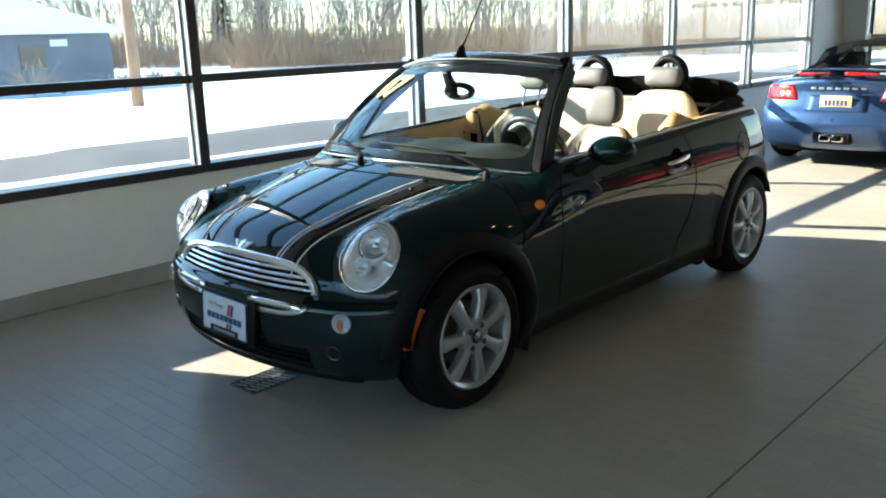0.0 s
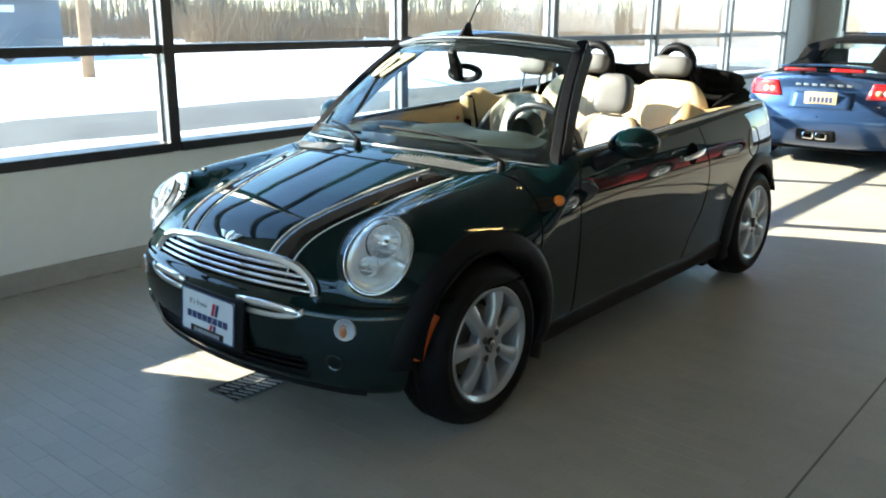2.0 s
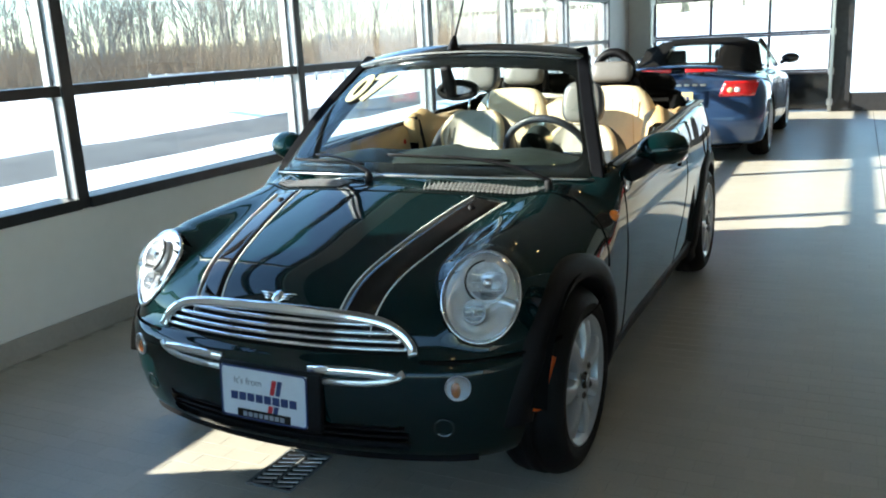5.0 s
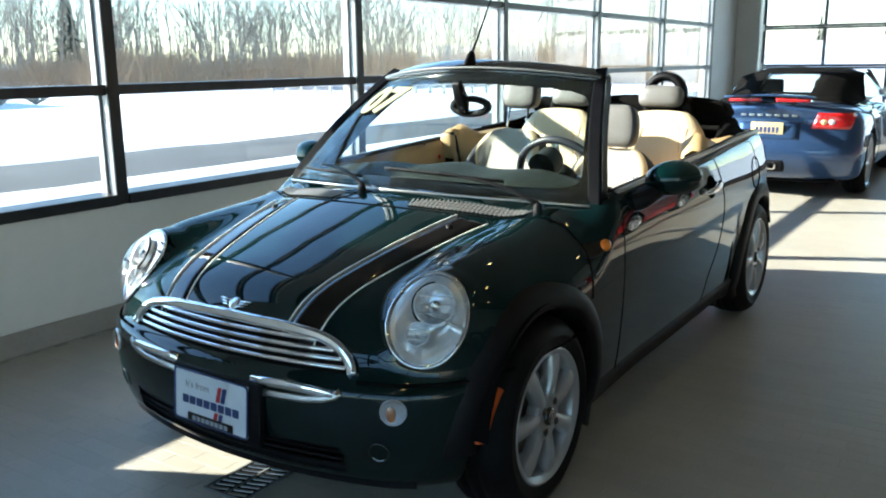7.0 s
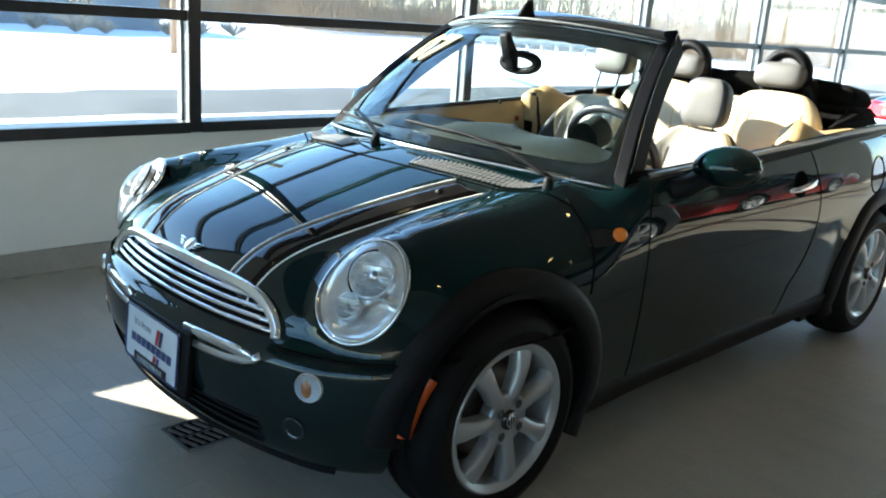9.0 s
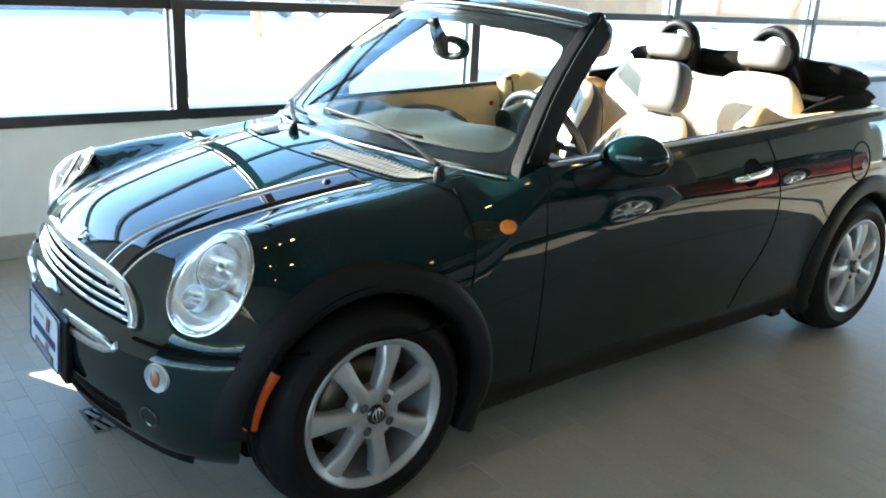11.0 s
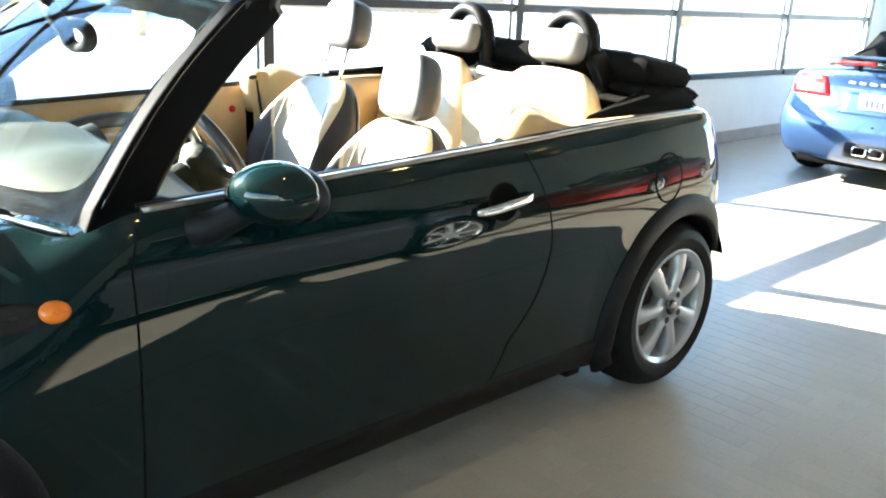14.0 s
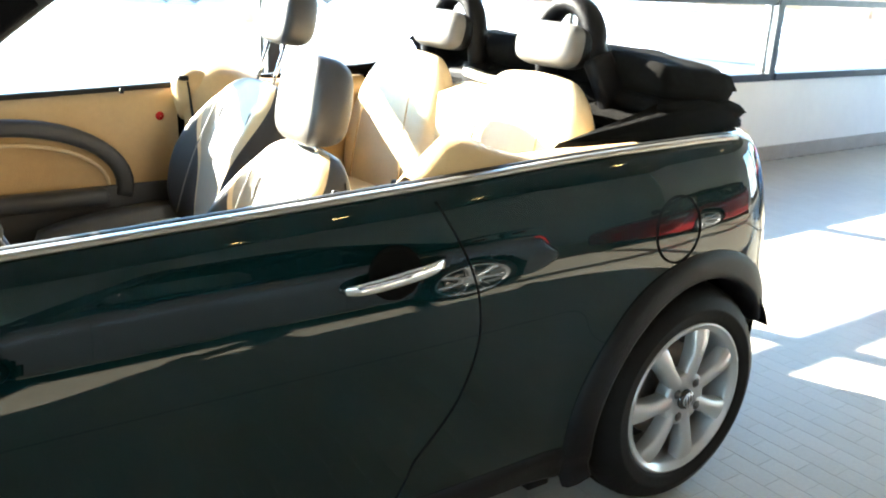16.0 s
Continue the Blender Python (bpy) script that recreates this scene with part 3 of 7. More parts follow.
door = tagged(new("door_1"), "closed black sectional overhead door with glass rows", "overhead door", kind="structure")
SEC = [0.02, 0.62, 1.21, 1.81, 2.40, 2.72]
for k, (a, b) in enumerate(zip(SEC, SEC[1:])):
    bm = bmesh.new()
    box(bm, (DX0 + 0.03, Y_END + 0.02, a), (DX1 - 0.03, Y_END + 0.07, a + 0.035), 0.003)
    box(bm, (DX0 + 0.03, Y_END + 0.02, b - 0.035), (DX1 - 0.03, Y_END + 0.07, b - 0.004), 0.003)
    part("rail", bm, M["frame"], door, smooth=False)
    if k == 0:
        bm = bmesh.new()
        box(bm, (DX0 + 0.03, Y_END + 0.028, a + 0.036), (DX1 - 0.03, Y_END + 0.06, b - 0.036), 0.003)
        part("panel", bm, M["gloss_black"], door, "solid black bottom panel", smooth=False)
        continue
    n = 3
    for j in range(n + 1):
        x = DX0 + 0.03 + (DX1 - DX0 - 0.06) * j / n
        bm = bmesh.new()
        box(bm, (x - 0.022, Y_END + 0.022, a + 0.036), (x + 0.022, Y_END + 0.068, b - 0.036), 0.003)
        part("stile", bm, M["frame"], door, smooth=False)
    for j in range(n):
        x0 = DX0 + 0.03 + (DX1 - DX0 - 0.06) * j / n
        x1 = DX0 + 0.03 + (DX1 - DX0 - 0.06) * (j + 1) / n
        bm = bmesh.new()
        box(bm, (x0 + 0.023, Y_END + 0.042, a + 0.036), (x1 - 0.023, Y_END + 0.048, b - 0.036))
        p = part("pane", bm, M["pane"], door, smooth=False)
        p.visible_shadow = False
for x in (DX0, DX1):
    bm = bmesh.new()
    box(bm, (x - 0.028, Y_END - 0.05, 0.0), (x + 0.028, Y_END + 0.10, 2.74), 0.006)
    part("jamb", bm, M["frame"], door, smooth=False)
    bm = bmesh.new()
    sweep(bm, [(x, Y_END - 0.075, 0.01), (x, Y_END - 0.075, 2.3), (x, Y_END - 0.12, 2.5), (x, Y_END - 0.5, 2.62), (x, Y_END - 2.2, 2.62)], rrect(0.05, 0.03, 0.008))
    part("track", bm, M["satin"], door, "pale galvanised door track", smooth=False)
    for z in (0.15, 0.62, 1.21, 1.81):
        bm = bmesh.new()
        box(bm, (x - 0.045, Y_END - 0.03, z - 0.05), (x + 0.045, Y_END - 0.052, z + 0.05), 0.006)
        part("hinge", bm, M["satin"], door, "bright metal hinge plate", smooth=False)
side = tagged(new("window_7"), "black framed side light with a dark base panel", "window", kind="structure")
bm = bmesh.new()
box(bm, (DX1 + 0.03, Y_END, 0), (DX1 + 0.28, Y_END + 0.14, 2.745), 0.006)
part("post", bm, M["frame"], side, smooth=False)
for x0, x1 in ((DX1 + 0.28, 2.75), (2.82, 4.195)):
    for z0, z1, mm in ((0.004, 0.28, "frame"), (2.66, 2.745, "frame")):
        bm = bmesh.new()
        box(bm, (x0, Y_END + 0.02, z0), (x1, Y_END + 0.11, z1), 0.004)
        part("rail", bm, M[mm], side, smooth=False)
    bm = bmesh.new()
    box(bm, (x0, Y_END + 0.05, 0.281), (x1, Y_END + 0.058, 2.659))
    p = part("pane", bm, M["pane"], side, smooth=False)
    p.visible_shadow = False
bm = bmesh.new()
box(bm, (2.752, Y_END, 0.003), (2.818, Y_END + 0.13, 2.74), 0.004)
part("post", bm, M["frame"], side, smooth=False)


def downlight(x, y):
    d = thing("ceiling_light", "round recessed warm downlight in the ceiling", "ceiling light", "ceiling downlights", (x, y, Z_C))
    bm = bmesh.new()
    lathe(bm, [(0.075, 0.002), (0.095, 0.002), (0.10, -0.006), (0.095, -0.012), (0.075, -0.012), (0.070, 0.0)], 20)
    part("trim_ring", bm, M["lamp_trim"], d)
    bm = bmesh.new()
    lathe(bm, [(0.001, -0.006), (0.045, -0.006), (0.070, -0.003)], 16)
    part("lens", bm, M["lampglow"], d)
    return d


d0 = downlight(1.2, -2.4)
for ix in range(3):
    for iy in range(5):
        if (ix, iy) != (0, 0):
            copy_thing(d0, pose(1.2 + 2.7 * ix, -2.4 + 3.0 * iy, Z_C))

# ---- outdoors ----
Z_G = -0.40


def ground_mesh():
    bm = bmesh.new()
    xs = sorted({-3000, -900, -300, -120, -60, *range(-44, -1, 2), 0, 20, 60, 300, 900, 3000})
    ys = sorted({-3000, -900, -300, -100, *range(-40, 100, 3), 140, 300, 900, 3000})
    V = {}
    for i, x in enumerate(xs):
        for j, y in enumerate(ys):
            h = 0.0
            if -60 < x < -13.5 and y < 140:
                h = 0.16 * noise.noise((x * 0.13, y * 0.13, 0)) + 0.05 * noise.noise((x * 0.6, y * 0.6, 3))
            if x <= -60:
                h = 0.5
            if y > 40 and x > -35:
                u = min(1, (y - 40) / 100) * min(1, (x + 35) / 15)
                h += 4.6 * u * u * (3 - 2 * u)
            V[i, j] = bm.verts.new((x, y, Z_G + h))
    for i in range(len(xs) - 1):
        for j in range(len(ys) - 1):
            bm.faces.new((V[i, j], V[i + 1, j], V[i + 1, j + 1], V[i, j + 1]))
    return bm


tagged(link("ground", ground_mesh(), M["snow"]), "snow covered open ground", "ground", kind="structure")


def road_mesh(x0, x1, y0, y1, z, amp):
    bm = bmesh.new()
    last = None
    n = 150
    for i in range(n + 1):
        y = y0 + (y1 - y0) * i / n
        a = x0 + amp * (noise.noise((y * 0.35, 1, 0)) + 0.6 * noise.noise((y * 1.4, 2, 0)))
        b = x1 + amp * (noise.noise((y * 0.3, 5, 0)) + 0.7 * noise.noise((y * 1.2, 7, 0)))
        row = [bm.verts.new((a + (b - a) * t, y, z + 0.03 * math.sin(math.pi * t))) for t in (0, 0.25, 0.5, 0.75, 1)]
        if last:
            for q in range(4):
                bm.faces.new((last[q], last[q + 1], row[q + 1], row[q]))
        last = row
    return bm


tagged(link("road", road_mesh(-13.0, -9.5, -60, 130, Z_G + 0.012, 0.32), M["road"]), "salt-grey plowed asphalt road", "road", kind="structure")


def snow_bank(x, y0, y1, h, w, seed):
    bm = bmesh.new()
    last = None
    n = 120
    for i in range(n + 1):
        y = y0 + (y1 - y0) * i / n
        k = 0.6 + 0.8 * abs(noise.noise((y * 0.7, seed, 0))) + 0.3 * noise.noise((y * 2.6, seed, 2))
        row = []
        for j in range(9):
            t = j / 8
            row.append(bm.verts.new((x + w * (t - 0.5) + 0.12 * noise.noise((y, t * 4, seed)), y, Z_G - 0.02 + h * k * math.sin(math.pi * t) ** 1.4 + 0.03 * noise.noise((y * 3, t * 6, seed)))))
        if last:
            for q in range(8):
                bm.faces.new((last[q], last[q + 1], row[q + 1], row[q]))
        last = row
    return bm


for x, h, w, s in ((-8.8, 0.20, 1.5, 1), (-13.9, 0.26, 1.9, 4)):
    tagged(link("snow_bank", snow_bank(x, -50, 110, h, w, s), M["snow"]), "low plowed snow bank along the road", "snow bank", "snow banks")

# bare woods
rng = random.Random(4)


def stick(V, F, p, q, r0, r1):
    """A thin three-sided tapered stick."""
    d = (q - p)
    if d.length < 1e-4:
        return
    d.normalize()
    s = d.orthogonal().normalized()
    u = d.cross(s)
    b = len(V)
    for c, r in ((p, r0), (q, r1)):
        for k in range(3):
            a = 2.094 * k
            V.append(c + (s * math.cos(a) + u * math.sin(a)) * r)
    for k in range(3):
        F.append((b + k, b + (k + 1) % 3, b + 3 + (k + 1) % 3, b + 3 + k))


def grow(V, F, p, d, ln, r, depth):
    bend = Vector((rng.uniform(-.16, .16), rng.uniform(-.16, .16), 0.05))
    mid = p + d * ln * 0.5
    d2 = (d + bend).normalized()
    end = mid + d2 * ln * 0.5
    stick(V, F, p, mid, r, r * 0.8)
    stick(V, F, mid, end, r * 0.8, r * 0.6)
    if depth == 0:
        return
    for k in range(3 if depth < 3 else 4):
        a = rng.uniform(0, 6.28)
        t = rng.uniform(0.35, 1.0)
        sp = rng.uniform(0.35, 0.85)
        dd = (d2 + Vector((math.cos(a), math.sin(a), rng.uniform(0.0, 0.5))) * sp).normalized()
        grow(V, F, p + (end - p) * t, dd, ln * rng.uniform(0.45, 0.68), r * 0.5, depth - 1)


def far_point(az, dist, z=0.0):
    """A point at a bearing from the window wall (0 = straight out, 90 = along +y)."""
    a = radians(az)
    return Vector((1.5 - dist * math.cos(a), -2.2 + dist * math.sin(a), z))


V, F = [], []
for i in range(560):
    az = rng.uniform(17, 97)
    dist = rng.uniform(62, 120) * (1.1 if az < 34 else 2.2 if az > 76 else 1.0)
    p = far_point(az, dist, Z_G + 0.3)
    h = rng.uniform(6.0, 12.5)
    grow(V, F, p, Vector((rng.uniform(-.05, .05), rng.uniform(-.05, .05), 1)).normalized(), h * 0.62, rng.uniform(0.05, 0.12), 3)
for i in range(5000):
    az = rng.uniform(17, 97)
    p = far_point(az, rng.uniform(66, 125) * (1.1 if az < 34 else 2.2 if az > 76 else 1.0), Z_G + 0.3)
    ln = rng.uniform(2.5, 8.5)
    stick(V, F, p, p + Vector((rng.uniform(-.2, .2), rng.uniform(-.2, .2), 1)) * ln, rng.uniform(0.02, 0.05), 0.008)
tagged(from_arrays("far_woods", V, F, M["bark"], smooth=False), "bare grey-brown winter woods", "trees", kind="stuff")
V, F = [], []
for i in range(90000):
    az = rng.uniform(16, 98)
    dist = rng.uniform(56, 96) * (1.12 if az < 34 else 2.3 if az > 76 else 1.0)
    k = noise.noise((az * 0.35, 3, 0))
    p = far_point(az, dist, Z_G + 0.2)
    ln = max(0.3, rng.uniform(0.4, 2.9) * (0.8 + 0.9 * k))
    q = p + Vector((rng.uniform(-1, 1), rng.uniform(-1, 1), 1)) * ln
    stick(V, F, p, q, rng.uniform(0.008, 0.024), 0.006)
tagged(from_arrays("far_brush", V, F, M["brush"], smooth=False), "dry tan brush at the edge of the woods", "brush", kind="stuff")


def evergreen(az, dist, h):
    e = thing("evergreen_tree", "dark green conifer in the snow", "tree", "conifers", far_point(az, dist, Z_G + 0.2))
    bm = bmesh.new()
    lathe(bm, [(0.12, 0), (0.09, h * 0.5), (0.02, h)], 7)
    part("trunk", bm, M["bark"], e)
    V, F = [], []
    for k in range(900):
        z = h * (0.12 + 0.88 * rng.random() ** 0.8)
        rad = (h - z) * 0.26 * rng.uniform(0.5, 1.1) + 0.05
        a = rng.uniform(0, 6.28)
        p = Vector((0.05 * math.cos(a), 0.05 * math.sin(a), z))
        q = Vector((rad * math.cos(a), rad * math.sin(a), z - 0.25 * rad + rng.uniform(-.1, .1)))
        stick(V, F, p.lerp(q, 0.25), q, 0.06, 0.015)
    from_arrays("crown", V, F, M["evergreen"], e, smooth=False)


for az, dist, h in ((33.5, 85, 9), (36, 90, 8), (80, 170, 9.0), (83.5, 190, 7.5), (21.5, 95, 7)):
    evergreen(az, dist, h)


def bush(az, dist, h):
    e = thing("bush", "leafless grey bush beside the building", "bush", "bare bushes", far_point(az, dist, Z_G + 0.05))
    V, F = [], []
    for k in range(70):
        d = Vector((rng.uniform(-1.6, 1.6), rng.uniform(-1.6, 1.6), 1)).normalized()
        grow(V, F, Vector((0, 0, 0)), d, h * rng.uniform(0.3, 0.6), 0.018, 1)
    from_arrays("branches", V, F, M["bark"], e, smooth=False)


for az, dist, h in ((22.3, 37, 2.2), (24, 37, 1.0), (27.6, 39, 1.4), (29.5, 41, 1.2), (31.5, 42, 1.3), (20, 38, 1.2)):
    bush(az, dist, h)

# single-storey building with a snowy hip roof
house = thing("building", "low dark grey building with a snow covered roof", "building")
p0, p1 = far_point(27.0, 43, 0), far_point(8.0, 40, 0)
ux = (p1 - p0).normalized()
uy = Vector((ux.y, -ux.x, 0))
if uy.x > 0:
    uy = -uy
L_, D_ = (p1 - p0).length, 12.0
MH = Matrix(((ux.x, uy.x, 0, p0.x), (ux.y, uy.y, 0, p0.y), (0, 0, 1, Z_G), (0, 0, 0, 1)))
bm = bmesh.new()
box(bm, (0, 0, 0), (L_, D_, 2.55), 0.0, MH)
part("wall", bm, M["siding"], house, smooth=False)
bm = bmesh.new()
o = 0.5
vs = [bm.verts.new(MH @ Vector(c)) for c in ((-o, -o, 2.5), (L_ + o, -o, 2.5), (L_ + o, D_ + o, 2.5), (-o, D_ + o, 2.5), (D_ * 0.45, D_ / 2, 5.4), (L_ - D_ * 0.45, D_ / 2, 5.4),
                                             (-o, -o, 2.7), (L_ + o, -o, 2.7), (L_ + o, D_ + o, 2.7), (-o, D_ + o, 2.7))]
for f in ((6, 7, 5, 4), (7, 8, 5), (8, 9, 4, 5), (9, 6, 4), (0, 1, 7, 6), (1, 2, 8, 7), (2, 3, 9, 8), (3, 0, 6, 9), (3, 2, 1, 0)):
    bm.faces.new([vs[k] for k in f])
part("roof", bm, M["snow"], house, "snow covered hip roof", smooth=False)
for a in (3.0, 6.6, 10.2, 13.5):
    bm = bmesh.new()
    box(bm, (a, -0.04, 1.0), (a + 1.1, 0.03, 2.0), 0.0, MH)
    part("window", bm, M["gloss_black"], house, smooth=False)
bm = bmesh.new()
box(bm, (2.0, -0.06, 1.95), (2.75, -0.01, 2.25), 0.0, MH)
part("sign_board", bm, M["plate_white"], house, smooth=False)

pole = thing("utility_pole", "tall brown wooden utility pole in snow", "utility pole", at=(-23.45, 11.38, Z_G - 0.1))
bm = bmesh.new()
lathe(bm, [(0.001, 0), (0.20, 0), (0.19, 2), (0.175, 5), (0.15, 9.5), (0.001, 9.55)], 14)
part("shaft", bm, M["pole"], pole)
bm = bmesh.new()
box(bm, (-0.06, -1.1, 8.6), (0.06, 1.1, 8.75), 0.01)
part("crossarm", bm, M["pole"], pole, smooth=False)

rail = thing("guard_rail", "grey steel guard rail across the snow", "guard rail")
pts = [far_point(a, 47, Z_G + 0.62) for a in (45.5, 48, 51, 54, 57, 60)]
bm = bmesh.new()
sweep(bm, pts, [(-0.03, -0.15), (0.03, -0.1), (0.0, 0.0), (0.03, 0.1), (-0.03, 0.15)], up=(0, 0, 1))
part("beam", bm, M["steel"], rail, smooth=False)
for k in range(16):
    p = far_point(45.7 + 0.94 * k, 47.05, Z_G)
    bm = bmesh.new()
    box(bm, (p.x - 0.06, p.y - 0.06, Z_G - 0.1), (p.x + 0.06, p.y + 0.06, Z_G + 0.8))
    part("post", bm, M["steel"], rail, smooth=False)


# ---- body surfaces ----
def curve(xs, ys):
    """A smooth function through points (cubic Hermite), flat beyond the ends."""
    xs, ys = np.array(xs, float), np.array(ys, float)
    m = np.gradient(ys, xs)

    def f(q):
        q = np.clip(np.asarray(q, float), xs[0], xs[-1])
        i = np.clip(np.searchsorted(xs, q) - 1, 0, len(xs) - 2)
        h = xs[i + 1] - xs[i]
        t = (q - xs[i]) / h
        return ((2 * t ** 3 - 3 * t ** 2 + 1) * ys[i] + (t ** 3 - 2 * t ** 2 + t) * h * m[i] + (-2 * t ** 3 + 3 * t ** 2) * ys[i + 1] + (t ** 3 - t ** 2) * h * m[i + 1])
    return f


def smax(a, b, k):
    h = np.maximum(k - np.abs(a - b), 0) / k
    return np.maximum(a, b) + h * h * k * 0.25


class Body:
    """A car body as a smooth solid; inside where f < 0."""

    def __init__(s, f, A, B):
        s.f, s.A, s.B = f, np.array(A, float), np.array(B, float)

    def cast(s, P, D, reach=1.2, steps=60):
        """From outside points P along D to the surface."""
        P, D = np.atleast_2d(np.asarray(P, float)), np.atleast_2d(np.asarray(D, float))
        D = D / np.linalg.norm(D, axis=1, keepdims=True) * np.ones((len(P), 1))
        lo, hi, done = np.zeros(len(P)), np.full(len(P), np.nan), np.zeros(len(P), bool)
        for t in np.linspace(0, reach, steps):
            ins = (s.f(P + D * t) < 0) & ~done
            hi[ins] = t
            done |= ins
            lo[~done] = t
        hi = np.where(np.isnan(hi), reach, hi)
        for _ in range(22):
            mid = (lo + hi) / 2
            ins = s.f(P + D * mid[:, None]) < 0
            hi, lo = np.where(ins, mid, hi), np.where(ins, lo, mid)
        return P + D * hi[:, None]

    def normal(s, P):
        P = np.atleast_2d(np.asarray(P, float))
        e = 0.004
        g = np.stack([s.f(P + np.eye(3)[i] * e) - s.f(P - np.eye(3)[i] * e) for i in range(3)], 1)
        return g / np.maximum(np.linalg.norm(g, axis=1, keepdims=True), 1e-9)

    def shell(s, n_cap, n_len, n_round):
        """Rays from the spine outward: front cap, length, rear cap."""
        rows = [(s.A, -math.cos(p), math.sin(p)) for p in np.linspace(0.02, math.pi / 2, n_cap)[:-1]]
        rows += [(s.A + (s.B - s.A) * t, 0.0, 1.0) for t in np.linspace(0, 1, n_len)]
        rows += [(s.B, math.cos(p), math.sin(p)) for p in np.linspace(0.02, math.pi / 2, n_cap)[::-1][1:]]
        th = np.linspace(0, 2 * math.pi, n_round, endpoint=False)
        O = np.repeat(np.array([r[0] for r in rows]), n_round, 0)
        D = np.array([(r[2] * math.cos(a), r[1], r[2] * math.sin(a)) for r in rows for a in th])
        lo, hi = np.zeros(len(O)), np.full(len(O), 1.6)
        for _ in range(30):
            mid = (lo + hi) / 2
            ins = s.f(O + D * mid[:, None]) < 0
            lo, hi = np.where(ins, mid, lo), np.where(ins, hi, mid)
        V = O + D * hi[:, None]
        R = len(rows)
        F = [(i * n_round + j, i * n_round + (j + 1) % n_round, (i + 1) * n_round + (j + 1) % n_round, (i + 1) * n_round + j) for i in range(R - 1) for j in range(n_round)]
        F = np.array(F)[:, ::-1]
        caps = [np.arange(n_round)[::-1], np.arange(n_round) + (R - 1) * n_round]
        return V, F, caps, s.normal(V)


def shell_parts(V, F, N, which, mats, parent, names, labels):
    """Splits the quads of a shell into panels; the shading normals run on across the seams."""
    out = {}
    for k, nm in names.items():
        sel = F[which == k]
        if not len(sel):
            continue
        used, inv = np.unique(sel.ravel(), return_inverse=True)
        ob = from_arrays(nm, V[used], inv.reshape(sel.shape), mats[k], parent, labels.get(k, ""))
        ob.data.normals_split_custom_set_from_vertices([tuple(n) for n in N[used]])
        out[k] = ob
    return out


def ribbon(body, pts, dirs, r, material, parent, name="panel_gap", lift=0.0, k=6):
    """A thin line laid on the body: points cast along dirs onto the surface."""
    P = body.cast(pts, dirs)
    P = P + body.normal(P) * lift
    bm = bmesh.new()
    sweep(bm, [Vector(p) for p in P], circle(r, k))
    return part(name, bm, material, parent)


def patch(body, S, D, lift, material, parent, name, edge=0.006, label=""):
    """A thin shaped plate on the body; S is a grid of start points (rows by columns), D the casting way."""
    rows, cols = S.shape[:2]
    P = body.cast(S.reshape(-1, 3), D)
    N = body.normal(P)
    L = lift.reshape(-1, 1) if isinstance(lift, np.ndarray) else lift
    T = P + N * L
    B = P - N * edge
    V = np.concatenate([T, B])
    n = rows * cols
    F = []
    for i in range(rows - 1):
        for j in range(cols - 1):
            F.append((i * cols + j, i * cols + j + 1, (i + 1) * cols + j + 1, (i + 1) * cols + j))
    rim = [j for j in range(cols)] + [i * cols + cols - 1 for i in range(1, rows)] + [(rows - 1) * cols + j for j in range(cols - 2, -1, -1)] + [i * cols for i in range(rows - 2, 0, -1)]
    for a, b in zip(rim, rim[1:] + rim[:1]):
        F.append((b, a, n + a, n + b))
    ob = from_arrays(name, V, F, material, parent, label)
    bm = bmesh.new()
    bm.from_mesh(ob.data)
    bmesh.ops.recalc_face_normals(bm, faces=bm.faces)
    bm.to_mesh(ob.data)
    bm.free()
    return ob


def disc_grid(c, u, v, a, b, nr=8, nt=40):
    """Start points over an ellipse, as rings by angle (closed by a repeated column)."""
    c, u, v = (np.array(q, float) for q in (c, u, v))
    r = np.linspace(0.001, 1, nr)
    t = np.linspace(0, 2 * math.pi, nt + 1)
    return np.array([[c + u * a * q * math.cos(w) + v * b * q * math.sin(w) for w in t] for q in r]), np.repeat(r[:, None], nt + 1, 1)


